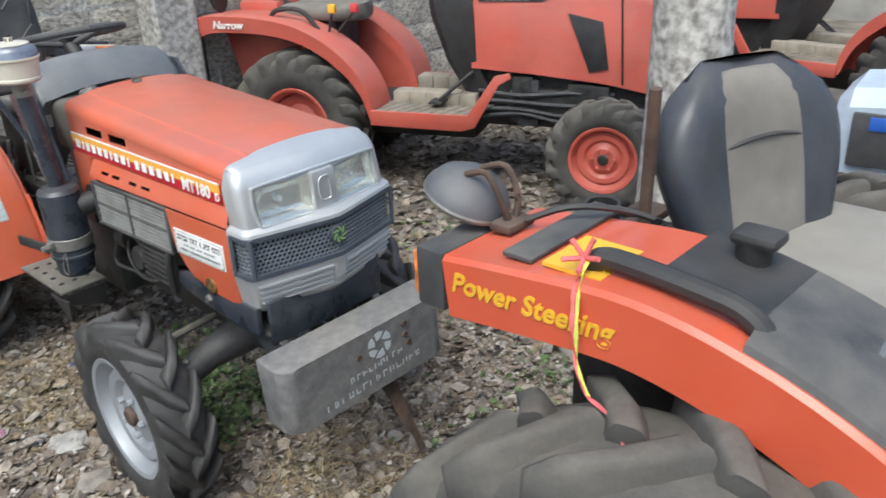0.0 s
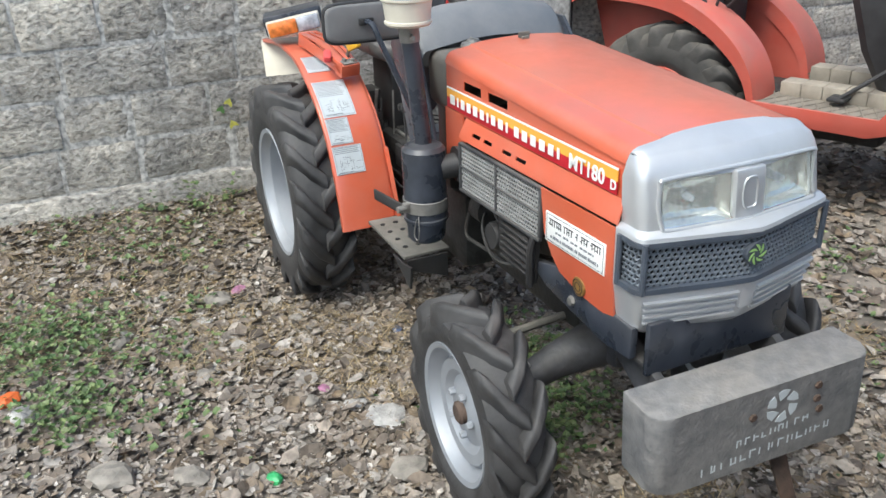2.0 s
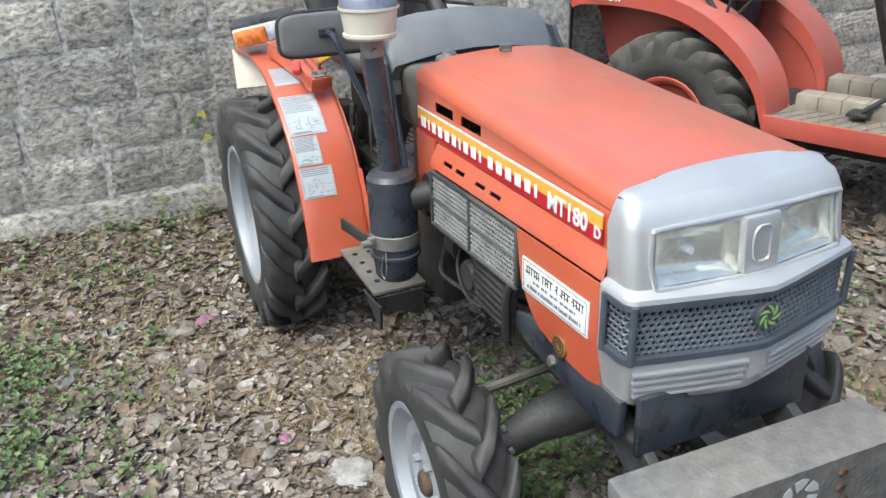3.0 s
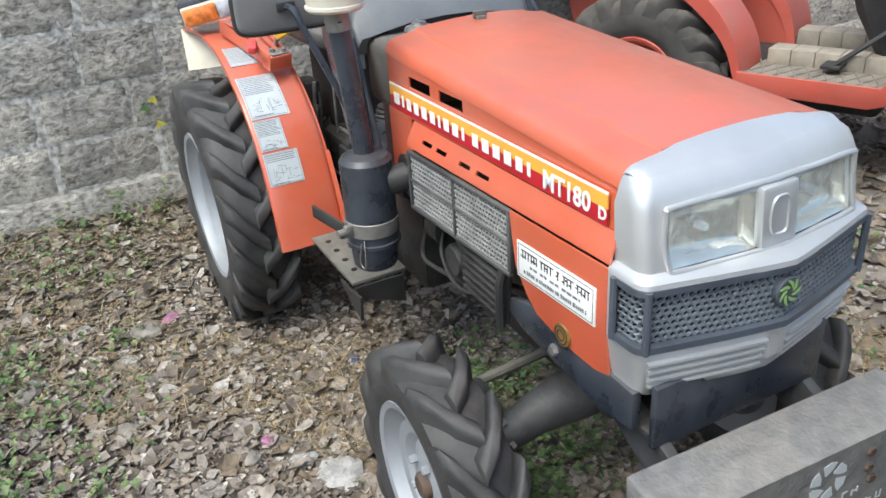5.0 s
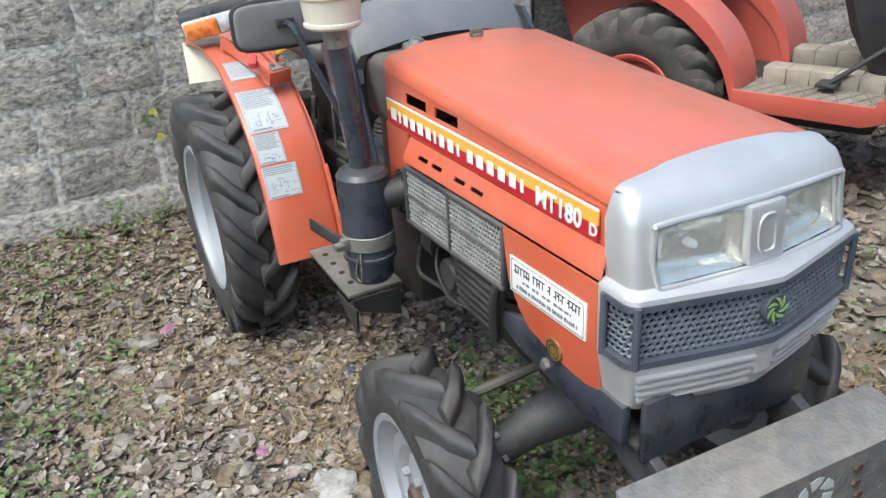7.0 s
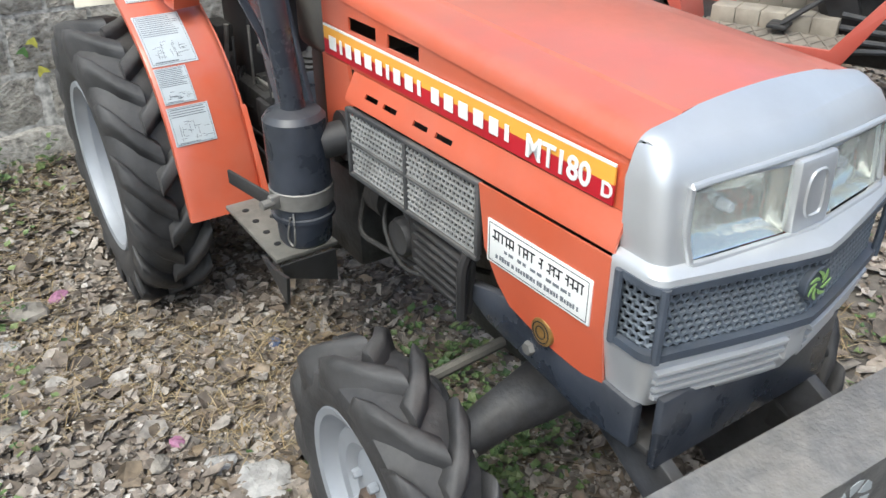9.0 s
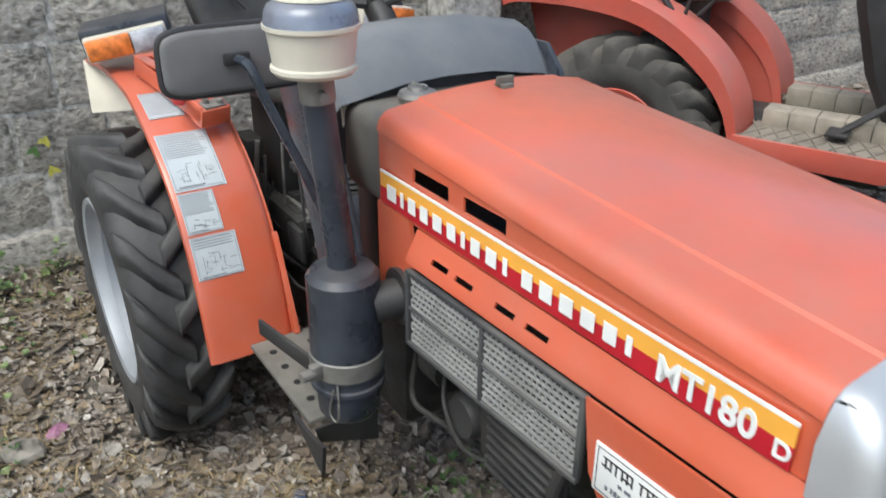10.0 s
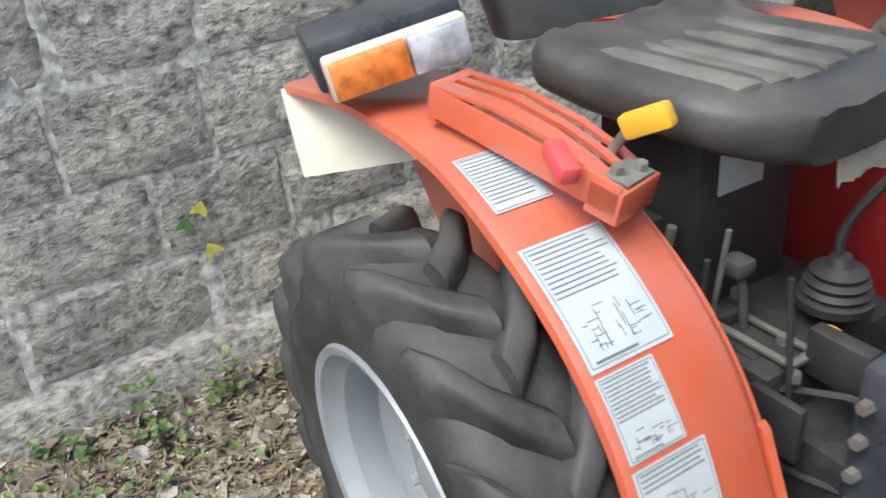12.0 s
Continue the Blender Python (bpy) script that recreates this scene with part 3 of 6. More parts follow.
# ---- wheels ----
def build_wheel(parent, at, R, w, rim, lugs, side, rubber, rim_mat, hub_mat, lug_h=0.028, dish=0.05, bolts=5, open_disc=False, name="wheel", steer=0.0):
    """A farm wheel on the y axis; side is -1 where the outer face looks to -y."""
    s = side
    bm = bmesh.new()
    h = w / 2
    # rim barrel with flange and dished disc
    prof = [(rim - 0.045, s * (h - dish)), (rim - 0.03, s * (h - dish)), (rim - 0.028, s * (h - 0.045)), (rim - 0.012, s * (h - 0.03)), (rim - 0.006, s * (h - 0.012)), (rim + 0.008, s * (h - 0.008)), (rim + 0.012, s * (h - 0.016)), (rim + 0.004, s * (h - 0.03)),
            (rim - 0.02, 0), (rim - 0.02, -s * (h - 0.04)), (rim + 0.01, -s * (h - 0.01)), (rim - 0.035, -s * (h - 0.03)), (rim - 0.045, 0)]
    lathe(bm, prof, 48, loop=True)
    wheel = part(name, bm, rim_mat, parent)
    wheel.location = at
    wheel.rotation_euler = (0, 0, steer)
    bm = bmesh.new()
    d = s * (h - dish)
    lathe(bm, [(0.0, d + s * 0.012), (rim * 0.34, d + s * 0.012), (rim * 0.42, d + s * 0.002), (rim * 0.52, d - s * 0.004), (rim * 0.62, d + s * 0.012), (rim * 0.78, d + s * 0.014), (rim - 0.04, d - s * 0.012), (rim - 0.025, d - s * 0.02),
               (rim - 0.04, d - s * 0.03), (rim * 0.6, d - s * 0.004), (0, d - s * 0.008)], 40)
    part("disc", bm, rim_mat, wheel)
    bm = bmesh.new()
    lathe(bm, [(0, d + s * 0.03), (rim * 0.13, d + s * 0.03), (rim * 0.17, d + s * 0.024), (rim * 0.17, d + s * 0.01), (0, d + s * 0.01)], 20)
    part("hub", bm, hub_mat, wheel)
    bm = bmesh.new()
    lathe(bm, [(0, 0.012 * s), (0.008, 0.012 * s), (0.010, 0.008 * s), (0.010, -0.004 * s), (0, -0.004 * s)], 6)
    nut = part("wheel_nut", bm, rim_mat, wheel)
    nut.location = (rim * 0.33, d + s * 0.016, 0)
    for k in range(1, bolts):
        a = 2 * math.pi * k / bolts
        share("wheel_nut", nut, wheel, Matrix.Translation((rim * 0.33 * math.cos(a), d + s * 0.016, rim * 0.33 * math.sin(a))))
    # tyre
    bm = bmesh.new()
    Rc = R - lug_h
    half = [(rim - 0.002, h * 0.72), (rim + 0.012, h * 0.86), (lerp(rim, Rc, 0.3), h * 0.99), (lerp(rim, Rc, 0.55), h * 1.0), (lerp(rim, Rc, 0.78), h * 0.93), (Rc - 0.014, h * 0.78), (Rc - 0.003, h * 0.5)]
    prof = half + [(Rc, 0)] + [(r, -y) for r, y in half[::-1]]
    lathe(bm, prof, 56, loop=True)
    ys = [0.0, 0.40, 0.74, 0.94, 0.995]
    base = [Rc, Rc - 0.002, Rc - 0.010, lerp(rim, Rc, 0.80), lerp(rim, Rc, 0.64)]
    lift = [lug_h, lug_h, lug_h + 0.008, Rc - base[3] + lug_h * 0.66, Rc - base[4] - lug_h * 0.75]
    off = [0.0, 0.30, 0.62, 0.80, 0.86]
    pitch = 2 * math.pi / lugs
    part("tyre", bm, rubber, wheel, angle=40)
    for q in (-1, 1):
        bm = bmesh.new()
        rings = []
        for y, b, l, o in zip(ys, base, lift, off):
            ang = o * pitch * 1.05 + (pitch / 2 if q > 0 else 0)
            wa = (0.26 + 0.06 * y) * pitch / 2 * 1.25
            yy = q * (y * h - (0.012 if y == 0 else 0))
            top, bot = b + l, b - 0.006
            out = q * h * 0.03 if y > 0.8 else 0
            rings.append([(r * math.cos(ang + g), yy + (out if r > bot else 0), r * math.sin(ang + g)) for r, g in ((bot, -wa * 1.5), (lerp(bot, top, 0.7), -wa * 1.08), (top - 0.003, -wa * 0.85), (top, -wa * 0.5), (top, wa * 0.5), (top - 0.003, wa * 0.85), (lerp(bot, top, 0.7), wa * 1.08), (bot, wa * 1.5))])
        loft(bm, rings)
        lug = part("tread_lug", bm, rubber, wheel, angle=75)
        for k in range(1, lugs):
            share("tread_lug", lug, wheel, Matrix.Rotation(-k * pitch, 4, "Y"))
    return wheel


# ---- the orange compact tractor ----
def build_main():
    T = thing("compact_tractor", "small orange tractor with silver nose, dusty tyres and grey front weight", "tractor")

    # hood: crowned top, rounded shoulders, sides with slots
    def zs(x):
        return interp(x, (0.9, 1.3, 1.77), (1.110, 1.084, 1.055))

    def hood_top(u, v):
        y = v
        a = abs(y)
        z = zs(u)
        crown = 0.016 * (1 - (a / 0.2) ** 2) if a < 0.2 else 0.0
        ridge = 0.004 if a < 0.15 else 0.0
        if a > 0.2:
            t = min(1.0, (a - 0.2) / 0.032)
            z -= 0.034 * (1 - math.sqrt(max(0, 1 - t * t)))
        return Vector((u, y, z + crown + ridge))

    vs = [-0.232, -0.2312, -0.2285, -0.224, -0.217, -0.209, -0.2, -0.153, -0.149, -0.1, -0.05, 0, 0.05, 0.1, 0.149, 0.153, 0.2, 0.209, 0.217, 0.224, 0.2285, 0.2312, 0.232]
    us = [0.90, 0.905, 1.0, 1.15, 1.3, 1.45, 1.6, 1.7, 1.768]
    part("hood", panel(us, vs, hood_top), ORANGE, T)
    xs = [0.90, 1.014, 1.118, 1.158, 1.262, 1.5, 1.768]
    for s in (-1, 1):
        lev = [0.0, 0.38, 0.62, 1.0]
        def side(u, v, s=s):
            lo, hi = 0.945, zs(u) - 0.033
            z = {0.0: lo, 0.38: min(1.019, hi - 0.006), 0.62: min(1.0445, hi - 0.002), 1.0: hi}[v]
            return Vector((u, s * 0.2290, z))
        part("hood_side", panel(xs, lev, side, holes=[(1, 1), (3, 1)]), ORANGE, T)
    # stripe with lettering blocks
    def strip(bm, z0a, z1a, z0b, z1b, y):
        loft(bm, [[(0.916, y, z0a), (1.748, y, z0b), (1.748, y, z1b), (0.916, y, z1a)], [(0.916, y + 0.003, z0a), (1.748, y + 0.003, z0b), (1.748, y + 0.003, z1b), (0.916, y + 0.003, z1a)]])
        return bm
    part("red_stripe", strip(bmesh.new(), 0.956, 0.985, 0.950, 0.979, -0.2362), REDTAPE, T)
    part("amber_stripe", strip(bmesh.new(), 0.985, 1.010, 0.979, 1.004, -0.2362), YELTAPE, T)
    part("white_edge", strip(bmesh.new(), 1.010, 1.014, 1.004, 1.008, -0.2364), WHITE, T)
    # the maker's name as plain blocks, then the model number
    def name_blocks(x0, x1, widths):
        gap = 0.62
        unit = (x1 - x0) / (sum(widths) + gap * (len(widths) - 1))
        x = x0
        for w in widths:
            zb = 0.9690 - 0.0065 * (x - 0.92)
            part("letter_block", boxbm(x, x + w * unit, -0.2384, -0.2368, zb, zb + 0.0265, bev=0.0006), WHITE, T, smooth=False)
            x += (w + gap) * unit
    name_blocks(0.942, 1.279, (1.2, 0.4, 0.9, 0.9, 1.0, 0.9, 0.4, 0.9, 1.0, 0.4))
    name_blocks(1.312, 1.527, (0.9, 1.0, 1.0, 1.0, 0.9, 0.4))
    words("MT180", 0.0485, pose(1.566, -0.2376, 0.9595, 90, 0, 0), WHITE, T, "model_lettering", 0.0007)
    words("D", 0.030, pose(1.726, -0.2376, 0.9590, 90, 0, 0), WHITE, T, "model_lettering", 0.0007)
    # hood catch on the crown
    bm = boxbm(0.925, 0.95, -0.01, 0.015, 1.118, 1.134, bev=0.002)
    box(bm, 0.935, 0.943, -0.015, 0.020, 1.130, 1.146, bev=0.002)
    part("hood_catch", bm, OLIVE, T)

    # lower side panels
    for s in (-1, 1):
        def low(u, v, s=s):
            pts = ((0.0, 0.2335, 0.947), (0.3, 0.245, 0.922), (0.5, 0.25, 0.914), (0.7, 0.256, 0.900), (1.0, 0.257, 0.893))
            y = interp(v, [p[0] for p in pts], [p[1] for p in pts])
            z = interp(v, [p[0] for p in pts], [p[2] for p in pts])
            return Vector((u, s * y, z))
        xs2 = [1.035, 1.10, 1.145, 1.165, 1.21, 1.265, 1.31, 1.335, 1.385, 1.5, 1.772]
        part("side_panel", panel(xs2, [0, 0.3, 0.5, 0.7, 1.0], low, holes=[(1, 1), (3, 1), (5, 1), (7, 1)]), ORANGE, T)
        # front cheek with sloping lower edge
        def cheek_y(x, z):
            return interp(x, (1.45, 1.735), (0.247, 0.2365)) - interp(z, (0.66, 0.76), (0.013, 0.0))
        def cheek(u, v, s=s):
            xa = interp(v, (0, 0.1, 0.25, 0.5, 1), (1.60, 1.53, 1.503, 1.474, 1.456))
            z = lerp(0.661 + 0.010 * (1 - u) ** 3, 0.886, v)
            x = lerp(xa, 1.7365, u)
            return Vector((x, s * cheek_y(x, z), z))
        part("cheek_panel", panel([0, 0.25, 0.5, 0.75, 1], [0, 0.1, 0.25, 0.5, 0.8, 1], cheek, thick=0.005), ORANGE, T)
        bm = bmesh.new()
        prism(bm, [(0.902, 0.952), (0.902, 0.76), (0.96, 0.74), (1.012, 0.80), (1.012, 0.865), (1.03, 0.88), (1.03, 0.90), (1.016, 0.914), (1.008, 0.952)], "y", s * 0.236, s * 0.228)
        part("rear_cheek", bm, ORANGE, T)
        # side grille: frame, four mesh fields
        y = s * 0.257
        bm = bmesh.new()
        for x0, x1, z0, z1 in ((1.045, 1.478, 0.877, 0.886), (1.04, 1.05, 0.745, 0.884), (1.468, 1.478, 0.752, 0.884), (1.04, 1.474, 0.740, 0.750), (1.247, 1.256, 0.745, 0.885), (1.05, 1.47, 0.813, 0.819)):
            box(bm, x0, x1, y - 0.006, y + 0.006, z0, z1, bev=0.003)
        part("grille_frame", bm, PLASTIC, T)
        bm = bmesh.new()
        nx, nz = 34, 11
        for i in range(nx + 1):
            x = lerp(1.056, 1.464, i / nx)
            for j in range(nz):
                z = lerp(0.754, 0.878, j / nz)
                o = (j % 2) * 0.006
                box(bm, x + o - 0.0017, x + o + 0.0017, y - 0.0015, y + 0.0015, z, z + 0.0113)
        for j in range(nz + 1):
            z = lerp(0.754, 0.878, j / nz)
            box(bm, 1.056, 1.466, y - 0.002, y + 0.002, z - 0.0018, z + 0.0018)
        part("grille_mesh", bm, MESHG, T, smooth=False)
        # black louvred shroud hanging below the grille
        def out(d):
            return s * (0.248 - d)
        bm = bmesh.new()
        ya, yb = sorted((out(0.016), out(0.026)))
        prism(bm, [(1.215, 0.735), (1.425, 0.745), (1.41, 0.602), (1.375, 0.602), (1.222, 0.628)], "y", ya, yb, bev=0.002)
        part("shroud", bm, BLACK, T)
        for j in range(6):
            z = 0.632 + j * 0.0175
            ya, yb = sorted((out(0.0), out(0.02)))
            part("louvre", boxbm(1.235, 1.375 + j * 0.003, ya, yb, z, z + 0.0075, bev=0.002, m=Matrix.Translation((0, 0, -0.010 + j * 0.001)) @ Euler((0, radians(1.5), 0)).to_matrix().to_4x4() @ Matrix.Translation((0, 0, 0.034))), BLACK, T)
        bm = bmesh.new()
        tube(bm, smooth_path([(1.425, out(0.004), 0.742), (1.418, out(-0.002), 0.70), (1.408, out(0.004), 0.60)], 4), 0.010, 8)
        part("shroud_edge", bm, BLACK, T)
    # dealer sticker and seal
    lab = part("dealer_sticker", boxbm(-0.114, 0.114, -0.0030, 0.0, -0.0375, 0.0375, bev=0.0006), WHITE, T, "white dealer sticker with printed lines")
    lab.matrix_basis = pose(1.598, -0.2412, 0.8005, 0, 0, 2.1)
    bm = bmesh.new()
    def ink(x0, x1, z0, z1):
        box(bm, x0, x1, -0.0036, -0.0029, z0, z1)
    for x0, x1, z0, z1 in ((-0.109, 0.109, 0.0325, 0.0335), (-0.109, 0.109, -0.0335, -0.0325), (-0.109, -0.108, -0.033, 0.033), (0.108, 0.109, -0.033, 0.033)):
        ink(x0, x1, z0, z1)
    rg = random.Random(4)
    # heading: strokes hanging from a headline, word by word
    for x0, x1 in ((-0.099, -0.050), (-0.041, -0.002), (0.008, 0.016), (0.026, 0.057), (0.064, 0.100)):
        ink(x0, x1, 0.0215, 0.0240)
        x = x0 + 0.003
        while x < x1 - 0.002:
            ink(x, x + 0.0026, 0.0065, 0.0220)
            if rg.random() < 0.6:
                zz = rg.uniform(0.008, 0.016)
                ink(x - 0.005, x, zz, zz + 0.0028)
            x += rg.uniform(0.0075, 0.0105)
    part("print", bm, DARK, lab, smooth=False)
    bm = bmesh.new()
    for z, h, xa, xb, w in ((-0.0075, 0.0055, -0.072, 0.075, 0.011), (-0.0245, 0.0085, -0.092, 0.092, 0.0052)):
        x = xa
        while x < xb:
            ww = w * rg.uniform(0.6, 1.3)
            ink(x, min(x + ww, xb), z, z + h * rg.uniform(0.75, 1.0))
            x += ww + w * rg.choice((0.3, 0.35, 0.9))
    part("small_print", bm, INK, lab, smooth=False)
    bm = bmesh.new()
    sy = -cheek_y(1.611, 0.69)
    lathe(bm, [(0, -0.005), (0.020, -0.005), (0.0235, -0.004), (0.0245, -0.002), (0.0245, 0.002), (0, 0.002)], 28, center=(1.611, sy, 0.690))
    part("seal", bm, BRASS, T, "round brass-coloured seal")
    for r in (0.0175, 0.010):
        bm = bmesh.new()
        lathe(bm, [(r, -0.0062), (r + 0.0015, -0.0062), (r + 0.0015, -0.0045), (r, -0.0045)], 24, center=(1.611, sy, 0.690), loop=True)
        part("seal_ring", bm, DARK, T)

    # nose
    def outline(u, xf, xc, yc):
        """u from -1.3 (right flank, rear) through the front to 1.3; the front is a shallow V."""
        a, sg = abs(u), (-1 if u < 0 else 1)
        if a <= 0.9:
            return xf - (xf - xc) * (a / 0.9) ** 1.15, sg * (yc - 0.022) * a / 0.9
        if a <= 1.0:
            t = (a - 0.9) / 0.1 * math.pi / 2
            return xc - 0.026 * (1 - math.cos(t)), sg * (yc - 0.022 + 0.022 * math.sin(t))
        t = (a - 1.0) / 0.3
        return lerp(xc - 0.026, 1.769, t), sg * yc
    levels = {0: (0.676, 1.866, 1.826, 0.228), 1: (0.690, 1.884, 1.837, 0.246), 2: (0.766, 1.905, 1.853, 0.257), 3: (0.880, 1.912, 1.856, 0.258), 4: (0.889, 1.910, 1.854, 0.257), 5: (0.895, 1.900, 1.848, 0.252),
              6: (0.899, 1.880, 1.840, 0.244), 7: (1.000, 1.868, 1.832, 0.240), 8: (1.018, 1.862, 1.826, 0.236), 9: (1.034, 1.853, 1.818, 0.231), 10: (1.044, 1.838, 1.806, 0.222)}
    def nose(u, v):
        z, xf, xc, yc = levels[v]
        x, y = outline(u, xf, xc, yc)
        bow = 0.009 * (1 - min(1, abs(y) / 0.22) ** 2) * max(0, (v - 6) / 4)
        if abs(u) > 1 and v >= 8:
            t = (abs(u) - 1) / 0.3
            ty, tz = {8: (0.2335, 1.021), 9: (0.2310, 1.0305), 10: (0.2255, 1.0425)}[v]
            y, z = math.copysign(lerp(abs(y), ty, t), y), lerp(z, tz, t)
        return Vector((x, y, z + bow))
    us = [-1.3, -1.22, -1.12, -1.06, -1.0, -0.975, -0.95, -0.925, -0.9, -0.86, -0.82, -0.7, -0.55, -0.4, -0.25, -0.12, 0]
    us = us + [-u for u in us[-2::-1]]
    lv = list(range(11))
    holes = []
    for i in range(len(us) - 1):
        mid = (us[i] + us[i + 1]) / 2
        if abs(mid) < 1.22:
            holes.append((i, 2))
        if abs(mid) < 0.82:
            holes.append((i, 6))
    part("nose", panel(us, lv, nose, holes, thick=0.005), SILVER, T)
    # top plate of the nose
    def plate(u, v):
        z, xf, xc, yc = levels[10]
        x, y = outline(u, xf, xc, yc)
        bow = 0.009 * (1 - min(1, abs(y) / 0.22) ** 2)
        top = hood_top(1.769, y * 0.2255 / 0.222)
        if v == 1:
            return top + Vector((0.0, 0, 0.0015))
        p = Vector((x, y, z + bow))
        return p.lerp(top + Vector((0, 0, 0.003)), v) + Vector((0, 0, 0.003 * math.sin(v * math.pi)))
    part("nose_top", panel([u for u in us if abs(u) <= 1.0], [0, 0.2, 0.45, 0.7, 1], plate, thick=0.004), SILVER, T)
    # grille: frame, hexagonal mesh, near-black sheet standing in for the shade behind
    def gr(u, z, inset):
        x, y = outline(u, 1.908 - inset, 1.855 - inset, 0.2575 - inset)
        return Vector((x, y, z))
    gu = [u for u in us if abs(u) <= 1.22]
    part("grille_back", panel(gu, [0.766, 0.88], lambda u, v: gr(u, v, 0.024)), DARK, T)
    bm = bmesh.new()
    def bar_along(z, half, inset):
        rows = []
        for u in gu:
            p, q = gr(u, z, inset), gr(u, z, inset + 0.012)
            rows.append([p + Vector((0, 0, -half)), p + Vector((0, 0, half)), q + Vector((0, 0, half)), q + Vector((0, 0, -half))])
        loft(bm, rows)
    bar_along(0.7705, 0.0055, -0.003)
    bar_along(0.8755, 0.0055, -0.003)
    for u in (-1.21, -0.93, 0.93, 1.21):
        p, q = gr(u, 0.766, -0.002), gr(u, 0.88, -0.002)
        tube(bm, [p, q], 0.0065, 8)
    part("grille_rim", bm, GRIM, T)
    # mesh cells
    arc = [0.0]
    fine = [lerp(-1.2, 1.2, i / 400) for i in range(401)]
    P = [gr(u, 0, 0.008) for u in fine]
    for a, b in zip(P, P[1:]):
        arc.append(arc[-1] + (b - a).length)
    def at(sv, z):
        u = interp(sv, arc, fine)
        return gr(u, z, 0.008)
    bm = bmesh.new()
    cw, rows_n = 0.0135, 9
    rh = 0.104 / rows_n
    ncol = int(arc[-1] / cw)
    for j in range(rows_n + 1):
        z = 0.771 + j * rh
        for i in range(ncol + 1):
            s0 = i * cw + (cw / 2 if j % 2 else 0)
            zz = z
            a, l, r = at(s0, zz), at(s0 - cw / 2, zz - 0.32 * rh), at(s0 + cw / 2, zz - 0.32 * rh)
            for p, q in ((l, a), (a, r)):
                d = (q - p).normalized()
                w = d.cross(Vector((-1, 0, 0))).normalized() * 0.0021
                o = Vector((-0.006, 0, 0))
                loft(bm, [[p - w, p + w, p + w + o, p - w + o], [q - w, q + w, q + w + o, q - w + o]], caps=False)
            if j < rows_n:
                p, q = a, at(s0, zz + 0.68 * rh)
                w = Vector((0, 0.0019, 0)) if abs(a.y) < 0.235 else Vector((0.0019, 0, 0))
                o = Vector((-0.006, 0, 0)) if abs(a.y) < 0.235 else Vector((0, -0.006 * math.copysign(1, a.y), 0))
                loft(bm, [[p - w, p + w, p + w + o, p - w + o], [q - w, q + w, q + w + o, q - w + o]], caps=False)
    part("grille_mesh", bm, GRILLE, T, smooth=False)
    # badge: disc with swirling blades
    bm = bmesh.new()
    lathe(bm, [(0, 0.004), (0.025, 0.004), (0.027, 0.002), (0.027, -0.012), (0, -0.012)], 32, axis="x", center=(1.903, 0.0, 0.828))
    badge = part("badge", bm, GRIM, T, "round dark badge with a green swirl")
    def swirl(bm, c, r, plane, depth=0.001, n=7):
        for k in range(n):
            a0 = 2 * math.pi * k / n
            outer, inner = [], []
            for i in range(6):
                t = i / 5
                rad = lerp(0.30, 0.92, t) * r
                ang = a0 + 0.95 * t
                wd = 0.34 * math.sin(math.pi * min(1, 0.22 + 0.72 * t)) 
                outer.append((rad, ang + wd))
                inner.append((rad, ang - wd * 0.5))
            loop = [plane(c, rr, aa) for rr, aa in outer] + [plane(c, rr, aa) for rr, aa in inner[::-1]]
            vs2 = [bm.verts.new(p) for p in loop]
            bm.faces.new(vs2)
        bmesh.ops.recalc_face_normals(bm, faces=bm.faces[:])
        bmesh.ops.solidify(bm, geom=bm.faces[:], thickness=depth)
    bm = bmesh.new()
    swirl(bm, (1.9082, 0.0, 0.828), 0.0265, lambda c, r, a: Vector((c[0], c[1] + r * math.cos(a), c[2] + r * math.sin(a))))
    part("swirl", bm, GREEN, badge)
    # ribs on the chin
    for s in (-1, 1):
        for j in range(4):
            z = 0.706 + j * 0.0135
            rows = []
            for i in range(9):
                u = s * lerp(0.10, 0.92, i / 8)
                k = (z - 0.70) / 0.066
                x, y = outline(u, lerp(1.885, 1.905, k), lerp(1.838, 1.853, k), lerp(0.246, 0.257, k))
                rows.append([(x - 0.003, y, z - 0.0048), (x + 0.008, y, z - 0.0032), (x + 0.008, y, z + 0.0008), (x - 0.003, y, z + 0.0036)])
            bm = bmesh.new()
            loft(bm, rows)
            part("chin_rib", bm, SILVER, T)
    bm = boxbm(1.880, 1.899, -0.020, 0.020, 0.712, 0.756, bev=0.005)
    part("chin_block", bm, SILVER, T)
    # headlamps in a common bezel
    part("lamp_recess", panel([-0.21, -0.1, 0, 0.1, 0.21], [0.90, 0.95, 1.02], lambda u, v: Vector((1.832 - 0.03 * abs(u) / 0.21, u, v))), SILVER, T)
    for s in (-1, 1):
        bm = bmesh.new()
        ya, yb = s * 0.042, s * 0.204
        rings = []
        for k, (g, x) in enumerate(((0.0, 1.858), (0.006, 1.854), (0.012, 1.842), (0.024, 1.832), (0.045, 1.826))):
            g2 = min(g, 0.045)
            dx = [-0.016 if abs(y) > 0.1 else 0.004 for y in (ya, yb)]
            lo, hi = 0.899 + g2, 1.004 - g2 * 0.75
            rings.append([(x + dx[0], ya + s * g2, lo), (x + dx[1], yb - s * g2, lo), (x + dx[1], yb - s * g2, hi), (x + dx[0], ya + s * g2, hi)])
        loft(bm, rings, caps=False)
        bm.faces.new([bm.verts.new(p) for p in rings[-1]])
        lamp = part("headlight", bm, REFLECT, T, "rectangular headlight with fluted glass")
        bm = bmesh.new()
